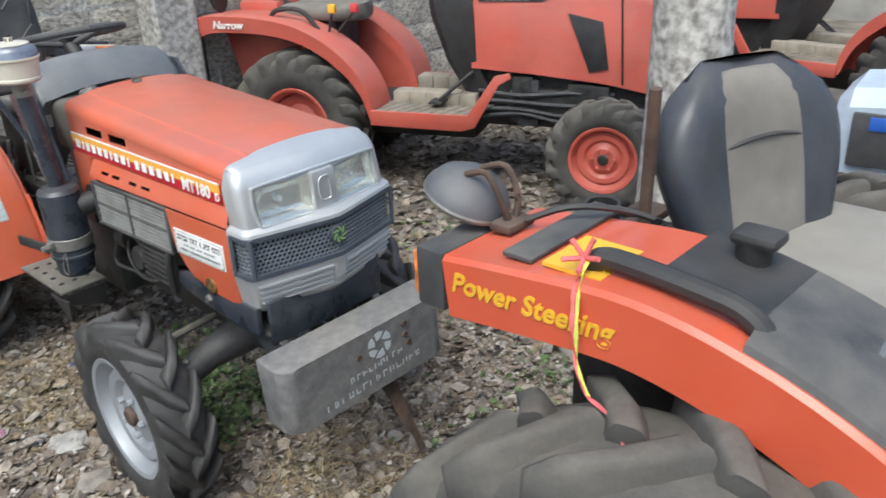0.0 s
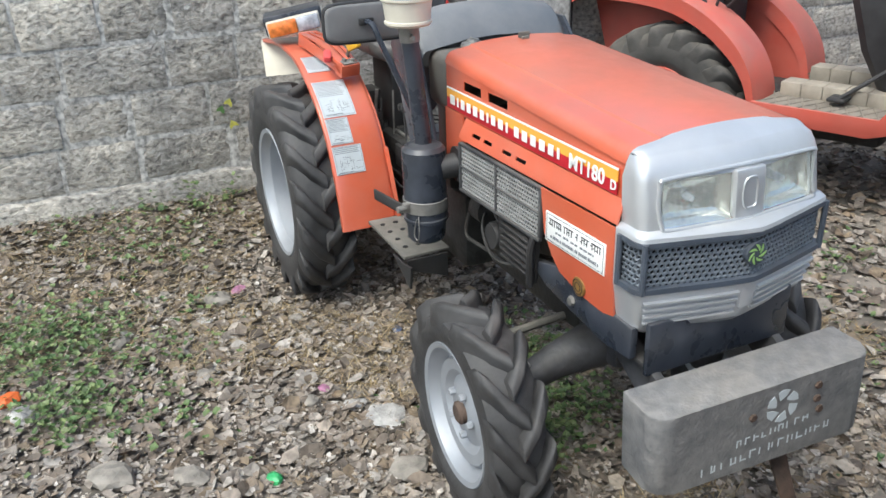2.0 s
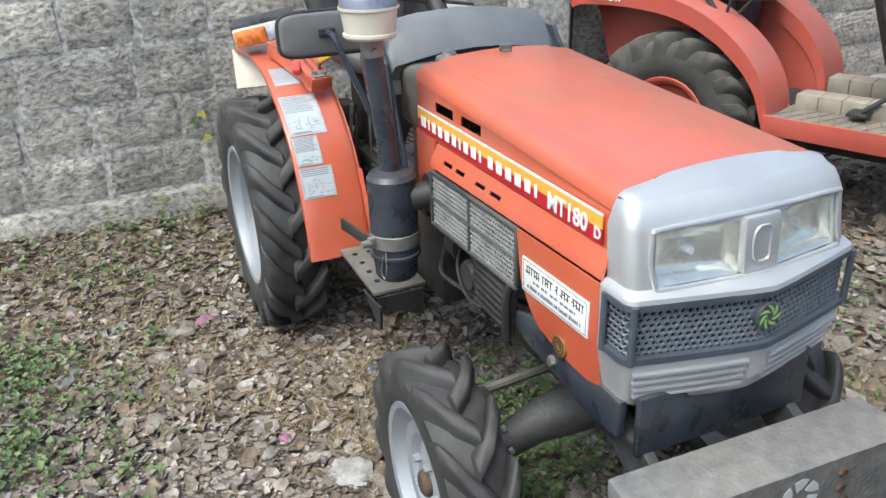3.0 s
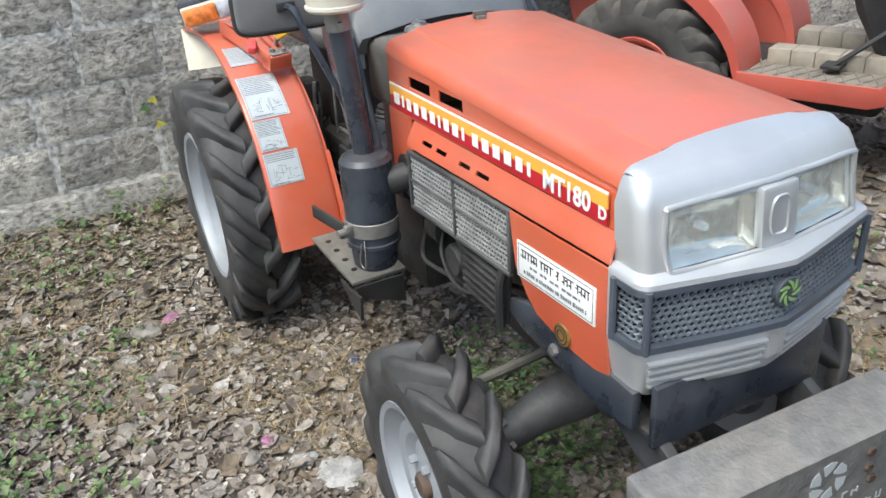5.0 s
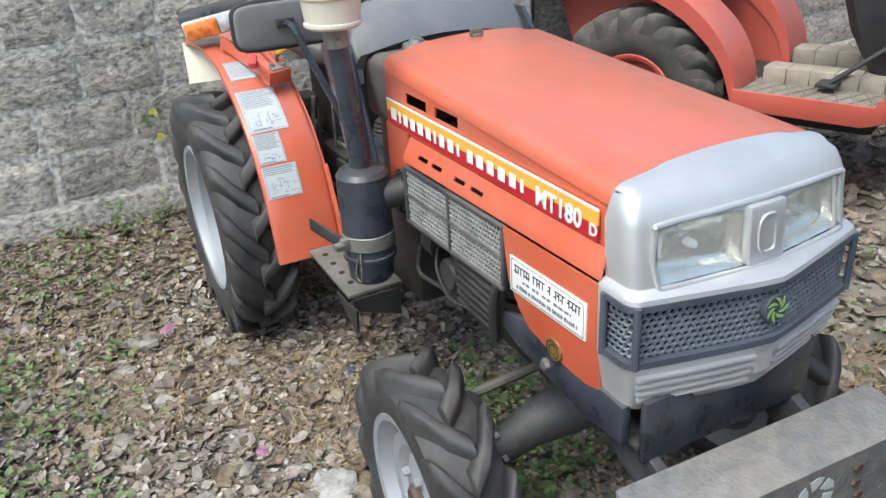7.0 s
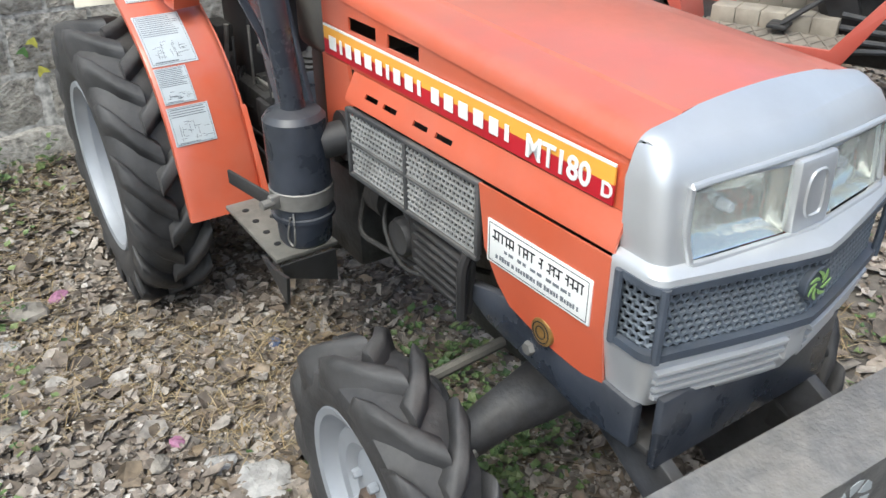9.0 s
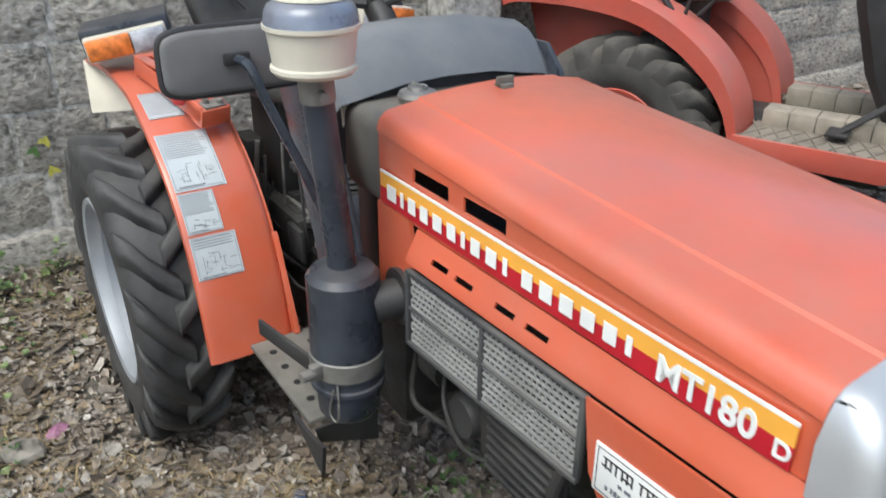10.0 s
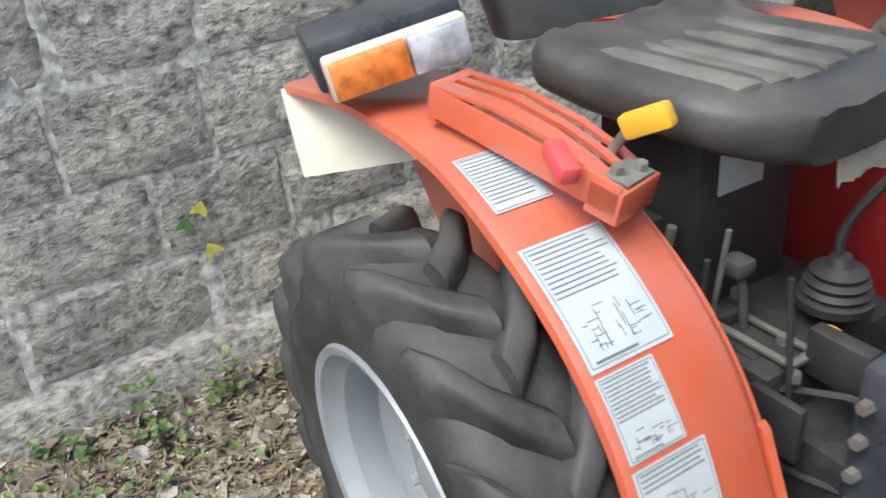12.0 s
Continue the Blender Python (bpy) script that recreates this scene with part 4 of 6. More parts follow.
        lathe(bm, [(0, 0.020), (0.007, 0.018), (0.009, 0.008), (0.009, 0), (0, 0)], 14, axis="x", center=(1.822, s * 0.122, 0.952))
        part("bulb", bm, CLEARL, lamp)
        def lens(u, v, s=s):
            y = s * lerp(0.044, 0.201, u)
            x = lerp(1.864, 1.843, u) + 0.003 * math.sin(v * math.pi) + 0.0008 * math.cos(u * 150)
            return Vector((x, y, lerp(0.902, 1.001, v)))
        part("lens", panel([i / 60 for i in range(61)], [0, 0.25, 0.5, 0.75, 1], lens, thick=0.002), GLASS, lamp).visible_shadow = False
        # rim round the lamps
        bm = bmesh.new()
        tube(bm, smooth_path([(1.876, 0, 0.898), (1.864, s * 0.1, 0.898), (1.852, s * 0.19, 0.898), (1.846, s * 0.207, 0.908), (1.840, s * 0.206, 0.992), (1.842, s * 0.196, 1.006), (1.856, s * 0.1, 1.012), (1.864, 0, 1.016)], 4), 0.005, 8)
        part("bezel", bm, SILVER, T)
    bm = boxbm(1.835, 1.876, -0.040, 0.040, 0.899, 1.010, bev=0.008)
    part("centre_block", bm, SILVER, T)
    bm = bmesh.new()
    tube(bm, [(1.8765, 0.019 * math.copysign(abs(math.cos(a)) ** 0.6, math.cos(a)), 0.956 + 0.034 * math.copysign(abs(math.sin(a)) ** 0.6, math.sin(a))) for a in [2 * math.pi * k / 28 for k in range(29)]], 0.003, 6)
    part("oval_ridge", bm, SILVER, T)

    # chassis and engine
    bm = boxbm(0.93, 1.70, -0.11, 0.11, 0.54, 0.93, bev=0.02)
    box(bm, 1.0, 1.3, -0.15, 0.15, 0.66, 0.76, bev=0.02)
    part("engine", bm, GRIME, T)
    part("sump", boxbm(0.86, 1.42, -0.085, 0.085, 0.40, 0.55, bev=0.03), GRIME, T)
    bm = bmesh.new()
    lathe(bm, [(0, -0.09), (0.036, -0.09), (0.042, -0.08), (0.042, 0.0), (0.036, 0.012), (0, 0.012)], 20, center=(1.13, -0.12, 0.62))
    part("oil_filter", bm, BLACK, T)
    bm = bmesh.new()
    lathe(bm, [(0, -0.05), (0.03, -0.05), (0.05, -0.03), (0.05, 0.03), (0, 0.03)], 20, axis="x", center=(1.02, -0.16, 0.66))
    part("starter_motor", bm, GRIME, T)
    rg = random.Random(31)
    for k in range(7):
        bm = bmesh.new()
        x, z = 0.92 + k * 0.055, rg.uniform(0.62, 0.84)
        tube(bm, smooth_path([(x, -0.17, z), (x + 0.06, -0.215, z - 0.05), (x + 0.12, -0.20, z - rg.uniform(0.06, 0.14)), (x + 0.2, -0.13, z - 0.12)], 5), rg.uniform(0.004, 0.009), 8)
        part("hose", bm, BLACK if k % 2 else GRIME, T)
    for k in range(6):
        bm = bmesh.new()
        lathe(bm, [(0, -0.010), (0.008, -0.010), (0.009, -0.006), (0.009, 0.002), (0, 0.002)], 6, center=(0.97 + k * 0.06, -0.15, 0.675 + 0.06 * (k % 2)))
        part("bolt", bm, STEEL, T)
    for s in (-1, 1):
        bm = bmesh.new()
        prism(bm, [(1.36, 0.655), (1.50, 0.69), (1.80, 0.672), (1.80, 0.595), (1.70, 0.585), (1.46, 0.615)], "y", s * 0.225, s * 0.205, bev=0.004)
        part("frame_rail", bm, NAVY, T)
        bm = bmesh.new()
        lathe(bm, [(0, -0.008), (0.011, -0.008), (0.013, -0.004), (0.013, 0.003), (0, 0.003)], 6, center=(1.575, s * 0.226, 0.633))
        part("bolt", bm, STEEL, T)
        bm = bmesh.new()
        prism(bm, [(1.66, 0.60), (1.74, 0.61), (1.90, 0.53), (1.92, 0.42), (1.86, 0.45), (1.70, 0.54)], "y", s * 0.185, s * 0.160, bev=0.004)
        part("weight_arm", bm, AXLE, T)
    part("cross_plate", boxbm(1.815, 1.83, -0.20, 0.20, 0.56, 0.69, bev=0.004), NAVY, T)
    part("belly_plate", boxbm(1.52, 1.815, -0.2, 0.2, 0.575, 0.59, bev=0.004), BLACK, T)
    # front axle: cast beam with flanged ends and steering housings
    bm = bmesh.new()
    tube(bm, [(1.45, -0.33, 0.33), (1.455, -0.27, 0.355), (1.46, -0.20, 0.385), (1.47, -0.1, 0.41), (1.47, 0.1, 0.41), (1.46, 0.20, 0.385), (1.455, 0.27, 0.355), (1.45, 0.33, 0.33)], 0.04, 14, rads=[0.047, 0.040, 0.046, 0.062, 0.062, 0.046, 0.040, 0.047])
    box(bm, 1.37, 1.57, -0.08, 0.08, 0.38, 0.57, bev=0.02)
    part("front_axle", bm, AXLE, T)
    for s in (-1, 1):
        bm = bmesh.new()
        tube(bm, [(1.452, s * 0.288, 0.347), (1.451, s * 0.304, 0.340)], 0.062, 16)
        fl = part("axle_flange", bm, AXLE, T)
        for k in range(6):
            a = 2 * math.pi * k / 6 + 0.3
            bm = bmesh.new()
            c = Vector((1.452 + 0.052 * math.cos(a), s * 0.284, 0.349 + 0.052 * math.sin(a)))
            tube(bm, [c, c + Vector((0, -s * 0.010, 0.003))], 0.008, 6)
            part("flange_bolt", bm, STEEL, fl)
        bm = bmesh.new()
        lathe(bm, [(0, -0.12), (0.040, -0.12), (0.052, -0.09), (0.058, -0.02), (0.058, 0.04), (0.048, 0.085), (0.03, 0.098), (0, 0.10)], 18, axis="z", center=(1.45, s * 0.34, 0.33))
        part("steering_knuckle", bm, AXLE, T)
        bm = bmesh.new()
        tube(bm, smooth_path([(1.47, s * 0.335, 0.43), (1.43, s * 0.30, 0.45), (1.37, s * 0.285, 0.44), (1.335, s * 0.28, 0.42)], 4), 0.016, 8)
        part("steering_arm", bm, AXLE, T)
    bm = bmesh.new()
    tube(bm, [(1.335, -0.30, 0.42), (1.33, -0.1, 0.43), (1.33, 0.1, 0.43), (1.335, 0.30, 0.42)], 0.012, 8)
    part("tie_rod", bm, OLIVE, T)
    bm = bmesh.new()
    tube(bm, [(1.45, 0, 0.43), (1.2, 0, 0.44), (0.8, 0, 0.43)], 0.028, 12)
    part("drive_shaft", bm, GRIME, T)

    # front weight
    bm = bmesh.new()
    w, r = 0.275, 0.045
    pts = [(-0.07, -w), (0.055 - r, -w)] + [(0.055 - r + r * math.sin(a), -w + r - r * math.cos(a)) for a in [k * math.pi / 12 for k in range(1, 6)]] + [(0.055, -w + r)]
    pts = pts + [(x, -y) for x, y in pts[::-1]]
    prism(bm, pts, "z", -0.20, 0.0, bev=0.006)
    wt = part("front_weight", bm, WEIGHT, T, "worn grey iron front weight with stencilled marks")
    wt.matrix_basis = pose(1.955, -0.02, 0.592, 3.2, 0, -4.5)
    for k in range(6):
        a0 = 2 * math.pi * k / 6
        ring = [(0.017, a0), (0.040, a0 + 0.15), (0.042, a0 + 0.55), (0.040, a0 + 0.93), (0.028, a0 + 0.86), (0.020, a0 + 0.62)]
        bm = bmesh.new()
        loft(bm, [[(x, 0.035 - r * math.cos(q), -0.060 + r * math.sin(q)) for r, q in ring] for x in (0.0548, 0.0558)])
        part("stencil_blade", bm, STICKER, wt, smooth=False)
    rg = random.Random(9)
    for z, h, y0, y1, n, rise in ((-0.133, 0.019, -0.075, 0.115, 9, 0.012), (-0.180, 0.022, -0.16, 0.18, 14, 0.020)):
        bm = bmesh.new()
        for k in range(n):
            y = lerp(y0, y1, k / n)
            zz = z + rise * k / n
            ww = (y1 - y0) / n * rg.uniform(0.45, 0.75)
            box(bm, 0.0546, 0.0556, y, y + 0.0035, zz, zz + h * rg.uniform(0.75, 1))
            if rg.random() < 0.7:
                q = zz + h * rg.choice((0.05, 0.42, 0.78))
                box(bm, 0.0546, 0.0556, y, y + ww, q, q + 0.0035)
            if rg.random() < 0.5:
                box(bm, 0.0546, 0.0556, y + ww - 0.0035, y + ww, zz + h * 0.2, zz + h * 0.85)
        part("stencil_line", bm, STICKER, wt, smooth=False)
    bolt = None
    for y, z in ((-0.04, -0.065), (0.125, -0.07), (0.125, -0.035), (0.135, -0.1)):
        if bolt is None:
            bm = bmesh.new()
            lathe(bm, [(0, 0.004), (0.008, 0.004), (0.010, 0.002), (0.010, -0.004), (0, -0.004)], 6, axis="x")
            bolt = part("bolt", bm, RUST, wt)
            bolt.location = (0.056, y, z)
        else:
            share("bolt", bolt, wt, Matrix.Translation((0.056, y, z)))

    # hanging straps behind the weight
    for y, x1, z1 in ((0.055, 2.02, 0.20), (0.085, 2.04, 0.12)):
        bm = bmesh.new()
        loft(bm, [[(x, y - 0.012 + k * 0.03, z), (x, y + 0.012 + k * 0.03, z), (x + 0.006, y + 0.012 + k * 0.03, z), (x + 0.006, y - 0.012 + k * 0.03, z)] for x, z, k in ((1.93, 0.44, 0), (lerp(1.93, x1, 0.5), lerp(0.44, z1, 0.5), 0.6), (x1, z1, 1.4))])
        part("weight_strap", bm, RUST, T)

    # wheels
    build_wheel(T, (1.45, -0.425, 0.305), 0.305, 0.15, 0.182, 13, -1, RUBBER, RIM, RUST, lug_h=0.028, dish=0.05, steer=radians(-2))
    build_wheel(T, (1.45, 0.425, 0.305), 0.305, 0.15, 0.182, 13, 1, RUBBER, RIM, RUST, lug_h=0.028, dish=0.05, steer=radians(-2))
    build_wheel(T, (-0.020, -0.475, 0.430), 0.425, 0.205, 0.246, 16, -1, RUBBER, RIM, RIM, lug_h=0.027, dish=0.11)
    build_wheel(T, (-0.020, 0.475, 0.430), 0.425, 0.205, 0.246, 16, 1, RUBBER, RIM, RIM, lug_h=0.027, dish=0.11)

    # rear fenders
    prof = smooth_path([(-0.53, 0.945, 0), (-0.34, 0.968, 0), (-0.16, 0.972, 0), (-0.02, 0.957, 0), (0.08, 0.922, 0), (0.18, 0.868, 0), (0.27, 0.797, 0), (0.345, 0.70, 0), (0.40, 0.57, 0), (0.44, 0.41, 0)], 4)
    acc = [0.0]
    for a, b in zip(prof, prof[1:]):
        acc.append(acc[-1] + (b - a).length)
    total = acc[-1]
    def fend(sv):
        return interp(sv, acc, [p.x for p in prof]), interp(sv, acc, [p.y for p in prof])
    def fend_s(x):
        return interp(x, [p.x for p in prof], acc)
    sb = [total * i / 30 for i in range(31)]
    for s in (-1, 1):
        yc = [-0.44, -0.438, -0.425, -0.34, -0.25, -0.24, -0.232]
        dz = [-0.016, -0.004, 0.0, 0.0, 0.0, -0.003, -0.012]
        def sheet(u, v, s=s):
            x, z = fend(u)
            k = yc.index(v)
            x2, z2 = fend(min(u + 0.01, total))
            x1, z1 = fend(max(u - 0.01, 0))
            d = Vector((x2 - x1, 0, z2 - z1)).normalized()
            nrm = Vector((-d.z, 0, d.x))
            if nrm.z < 0 and nrm.x < 0:
                nrm = -nrm
            return Vector((x, -s * v if s > 0 else v, z)) + nrm * dz[k] if s < 0 else Vector((x, -v, z)) + nrm * dz[k]
        fd = part("fender", panel(sb, yc, sheet, thick=0.004), ORANGE, T)
        bm = bmesh.new()
        poly = [(p.x, p.y - 0.014) for p in prof] + [(0.42, 0.41), (0.30, 0.45), (-0.25, 0.50), (-0.5, 0.80)]
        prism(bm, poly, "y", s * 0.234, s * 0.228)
        # the far inner wall is a darker crimson than the near one
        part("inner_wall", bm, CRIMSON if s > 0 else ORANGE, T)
        # raised front flange
        bm = bmesh.new()
        prism(bm, [(0.352, 0.672), (0.362, 0.664), (0.455, 0.44), (0.44, 0.41), (0.40, 0.56)], "y", s * 0.236, s * 0.222)
        part("fender_flange", bm, ORANGE, T)
        # white mud flap under the rear lip
        bm = bmesh.new()
        loft(bm, [[(-0.525, s * 0.445, 0.935), (-0.40, s * 0.27, 0.958), (-0.315, s * 0.285, 0.823), (-0.44, s * 0.46, 0.80)], [(-0.533, s * 0.445, 0.935), (-0.408, s * 0.27, 0.958), (-0.323, s * 0.285, 0.823), (-0.448, s * 0.46, 0.80)]])
        part("mud_flap", bm, CREAM, T, "yellowed white plastic flap")
        # lamp cluster
        m = pose(-0.165, s * 0.388, 1.045, -s * 10, 0, s * 15)
        bm = bmesh.new()
        box(bm, -0.03, 0.0, -0.105, 0.105, -0.032, 0.032, bev=0.006)
        lc = part("indicator_lamp", bm, CREAM, T, "indicator lamp with amber and clear halves")
        lc.matrix_basis = m
        part("amber_lens", boxbm(-0.004, 0.016, -0.10, 0.012, -0.027, 0.027, bev=0.005) if s < 0 else boxbm(-0.004, 0.016, -0.012, 0.10, -0.027, 0.027, bev=0.005), AMBER, lc)
        part("clear_lens", boxbm(-0.004, 0.016, 0.014, 0.10, -0.027, 0.027, bev=0.005) if s < 0 else boxbm(-0.004, 0.016, -0.10, -0.014, -0.027, 0.027, bev=0.005), CLEARL, lc)
        bm = boxbm(-0.20, -0.05, -0.115, 0.115, -0.03, 0.045, bev=0.008)
        bl = part("tail_lamp", bm, NAVY, T, "dark boxed tail lamp")
        bl.matrix_basis = m
        part("red_band", boxbm(-0.055, -0.03, -0.105, 0.09, -0.03, 0.02, bev=0.003), CRIMSON, bl)

    # stickers wrapped on the near fender
    def sticker(x0, x1, y0, y1, layout, seed):
        a, b = fend_s(x0), fend_s(x1)
        n = 9
        def on(h):
            def f(u, v):
                x, z = fend(u)
                x2, z2 = fend(u + 0.006)
                d = Vector((x2 - x, 0, z2 - z)).normalized()
                return Vector((x, v, z)) + Vector((-d.z, 0, d.x)) * h
            return f
        us2 = [lerp(a, b, i / n) for i in range(n + 1)]
        st = part("warning_sticker", panel(us2, [y0, (y0 + y1) / 2, y1], on(0.0022), thick=0.0008), STICKER, T, "pale printed instruction sticker")
        bm = bmesh.new()
        rg = random.Random(seed)
        f = on(0.0028)
        def bar(sa, sb2, ya, yb):
            k = max(1, int(abs(sb2 - sa) / 0.012))
            for i in range(k):
                p, q = lerp(sa, sb2, i / k), lerp(sa, sb2, (i + 1) / k)
                bm.faces.new([bm.verts.new(v) for v in (f(p, ya), f(q, ya), f(q, yb), f(p, yb))])
        L, W = b - a, y1 - y0
        for i in range(layout[0]):
            sp = a + L * (0.06 + layout[1] * i / max(1, layout[0]))
            bar(sp, sp + 0.0021 if layout[0] < 9 else sp + 0.0018, y0 + W * 0.07, y1 - W * (0.07 + rg.uniform(0, 0.18)))
        if layout[2]:
            # outline sketch of a machine and an arrow, as plain strokes
            s0, s1 = a + L * (layout[1] + 0.14), b - L * 0.12
            for i in range(layout[2]):
                sp, yp = lerp(s0, s1, rg.random()), y0 + W * rg.uniform(0.12, 0.8)
                if rg.random() < 0.5:
                    bar(sp, min(s1, sp + rg.uniform(0.01, 0.03)), yp, yp + 0.0012)
                else:
                    bar(sp, sp + 0.0012, yp, min(y1 - 0.006, yp + rg.uniform(0.006, 0.018)))
            bar(b - L * 0.07, b - L * 0.05, y0 + W * 0.1, y0 + W * 0.6)
        # thin frame
        for e in (0.025, 0.965):
            bar(a + L * e, a + L * e + 0.0012, y0 + W * 0.04, y1 - W * 0.04)
        bar(a + L * 0.03, a + L * 0.97, y0 + W * 0.035, y0 + W * 0.035 + 0.001)
        bar(a + L * 0.03, a + L * 0.97, y1 - W * 0.035 - 0.001, y1 - W * 0.035)
        part("print", bm, INK, st, smooth=False)
    sticker(0.005, 0.10, -0.42, -0.335, (13, 0.85, 0), 1)
    sticker(0.150, 0.279, -0.428, -0.306, (10, 0.42, 34), 2)
    sticker(0.283, 0.342, -0.428, -0.345, (10, 0.5, 18), 3)
    sticker(0.346, 0.387, -0.430, -0.322, (4, 0.25, 22), 4)

    # lever quadrant on the fender
    q = pose(0.045, -0.325, 0.952, 0, 14, 14) @ Matrix.Scale(0.86, 4)
    bm = bmesh.new()
    rails = []
    for y0, y1 in ((-0.045, -0.014), (0.0, 0.016), (0.03, 0.044)):
        rails.append(bmesh.new())
        loft(rails[-1], [[(x, y0, z), (x, y1, z), (x, y1, z - 0.006), (x, y0, z - 0.006)] for x, z in ((-0.17, 0.045), (-0.16, 0.052), (-0.05, 0.066), (0.05, 0.064), (0.12, 0.052), (0.175, 0.036))])
    box(bm, -0.175, -0.155, -0.045, 0.045, -0.01, 0.052, bev=0.002)
    box(bm, 0.13, 0.185, -0.046, 0.046, -0.012, 0.040, bev=0.003)
    box(bm, -0.17, 0.18, -0.046, -0.042, 0.0, 0.05, bev=0.001)
    quad = part("lever_quadrant", bm, ORANGE, T, "orange slotted lever quadrant")
    quad.matrix_basis = q
    for rail in rails:
        part("rail", rail, ORANGE, quad)
    bm = boxbm(0.135, 0.18, -0.03, 0.035, 0.040, 0.046, bev=0.001)
    for x, y in ((0.15, -0.015), (0.165, 0.02)):
        lathe(bm, [(0, 0.058), (0.009, 0.058), (0.010, 0.054), (0.010, 0.046), (0, 0.046)], 6, axis="z", center=(x, y, 0))
    part("bolt_plate", bm, STEEL, quad)
    bm = bmesh.new()
    tube(bm, [(0.10, 0.02, 0.0), (0.12, 0.022, 0.06), (0.13, 0.022, 0.085)], 0.008, 8)
    lv1 = part("lever", bm, STEEL, quad)
    bm = boxbm(0.0, 0.075, -0.012, 0.012, -0.016, 0.020, bev=0.007, m=pose(0.125, 0.022, 0.088, 0, -38, 8))
    part("yellow_grip", bm, YELLOW, quad, "yellow plastic lever grip")
    bm = boxbm(-0.02, 0.055, -0.016, 0.018, -0.014, 0.016, bev=0.010, m=pose(0.075, -0.052, 0.052, 0, 5, -30))
    part("red_grip", bm, REDKNOB, quad, "faded red plastic lever grip")

    # seat
    bm = bmesh.new()
    rings = []
    for i in range(15):
        t = i / 14
        x = lerp(-0.17, 0.27, t)
        hw = 0.20 * (1 - 0.5 * max(0, (t - 0.75) / 0.25) ** 2.2) * (1 - 0.25 * max(0, (0.15 - t) / 0.15) ** 2)
        zc = 0.985 + 0.045 * max(0, 0.35 - t) - 0.02 * max(0, t - 0.8) / 0.2
        ring = []
        for k in range(28):
            a = 2 * math.pi * k / 28
            y = hw * math.copysign(abs(math.cos(a)) ** 0.55, math.cos(a))
            top = math.sin(a) > 0
            th = 0.05 if top else 0.042
            z = zc + th * math.copysign(abs(math.sin(a)) ** 0.6, math.sin(a))
            if top:
                z -= 0.028 * max(0, 1 - abs(y) / 0.17)
                z -= 0.006 if (k in (5, 9)) else 0
            ring.append((x, y, z))
        rings.append(ring)
    loft(bm, rings)
    part("seat_cushion", bm, VINYL, T, "black vinyl seat cushion dusty on top", angle=60)
    for y in (-0.112, -0.056, 0.0, 0.056, 0.112):
        part("seat_rib", boxbm(-0.06, 0.20, y - 0.025, y + 0.025, 0.985, 1.012 + abs(y) * 0.10, bev=0.009), SEATDUST, T)
    bm = bmesh.new()
    rings = []
    for i in range(11):
        t = i / 10
        z = lerp(1.02, 1.38, t)
        hw = 0.205 * (1 - 0.35 * max(0, (t - 0.7) / 0.3) ** 2.5) * (0.86 + 0.14 * min(1, t * 3))
        xc = -0.23 - 0.08 * t
        ring = []
        for k in range(24):
            a = 2 * math.pi * k / 24
            y = hw * math.copysign(abs(math.cos(a)) ** 0.5, math.cos(a))
            front = math.sin(a) > 0
            x = xc + 0.05 * math.copysign(abs(math.sin(a)) ** 0.6, math.sin(a))
            if front:
                x -= 0.03 * max(0, 1 - abs(y) / 0.15)
            ring.append((x, y, z))
        rings.append(ring)
    loft(bm, rings)
    part("seat_back", bm, VINYL, T, angle=60)
    bm = bmesh.new()
    tube(bm, [(-0.235, -0.10, 1.31), (-0.225, -0.06, 1.27), (-0.225, 0.06, 1.27), (-0.235, 0.10, 1.31)], 0.006, 6)
    tube(bm, [(-0.195, -0.05, 1.10), (-0.19, -0.15, 1.20), (-0.21, -0.16, 1.30)], 0.005, 6)
    tube(bm, [(-0.195, 0.05, 1.10), (-0.19, 0.15, 1.20), (-0.21, 0.16, 1.30)], 0.005, 6)
    part("seat_seam", bm, PLASTIC, T)
    bm = boxbm(-0.08, 0.13, -0.11, 0.10, 0.62, 0.95, bev=0.02)
    part("seat_base", bm, BLACK, T)
    bm = boxbm(0.131, 0.1335, -0.075, 0.015, 0.84, 0.91, bev=0.0008)
    part("seat_sticker", bm, STICKER, T)
    bm = bmesh.new()
    rg = random.Random(6)
    rings = []
    for i in range(9):
        y = lerp(0.02, 0.15, i / 8)
        rings.append([(0.24 + rg.uniform(-0.006, 0.006), y, 0.93), (0.245, y, 0.885 - rg.uniform(0, 0.03)), (0.242, y, 0.885 - rg.uniform(0, 0.03)), (0.236, y, 0.93)])
    loft(bm, rings)
    part("torn_lining", bm, CREAM, T, "torn white lining under the seat edge", smooth=False)

    # transmission, controls, foot plates
    bm = boxbm(-0.20, 0.62, -0.125, 0.125, 0.30, 0.58, bev=0.025)
    box(bm, -0.12, 0.30, -0.15, 0.15, 0.50, 0.66, bev=0.02)
    box(bm, 0.58, 0.82, -0.14, 0.14, 0.36, 0.62, bev=0.02)
    part("transmission", bm, GRIME, T)
    part("rear_axle", lathe(bmesh.new(), [(0, -0.40), (0.06, -0.40), (0.065, -0.15), (0.09, -0.12), (0.09, 0.12), (0.065, 0.15), (0.06, 0.40), (0, 0.40)], 18, center=(0, 0, 0.435)), GRIME, T)
    for k in range(5):
        bm = bmesh.new()
        lathe(bm, [(0, -0.010), (0.009, -0.010), (0.010, -0.006), (0.010, 0.0), (0, 0.0)], 6, center=(0.60, -0.142, 0.40 + k * 0.048))
        part("housing_bolt", bm, STEEL, T)
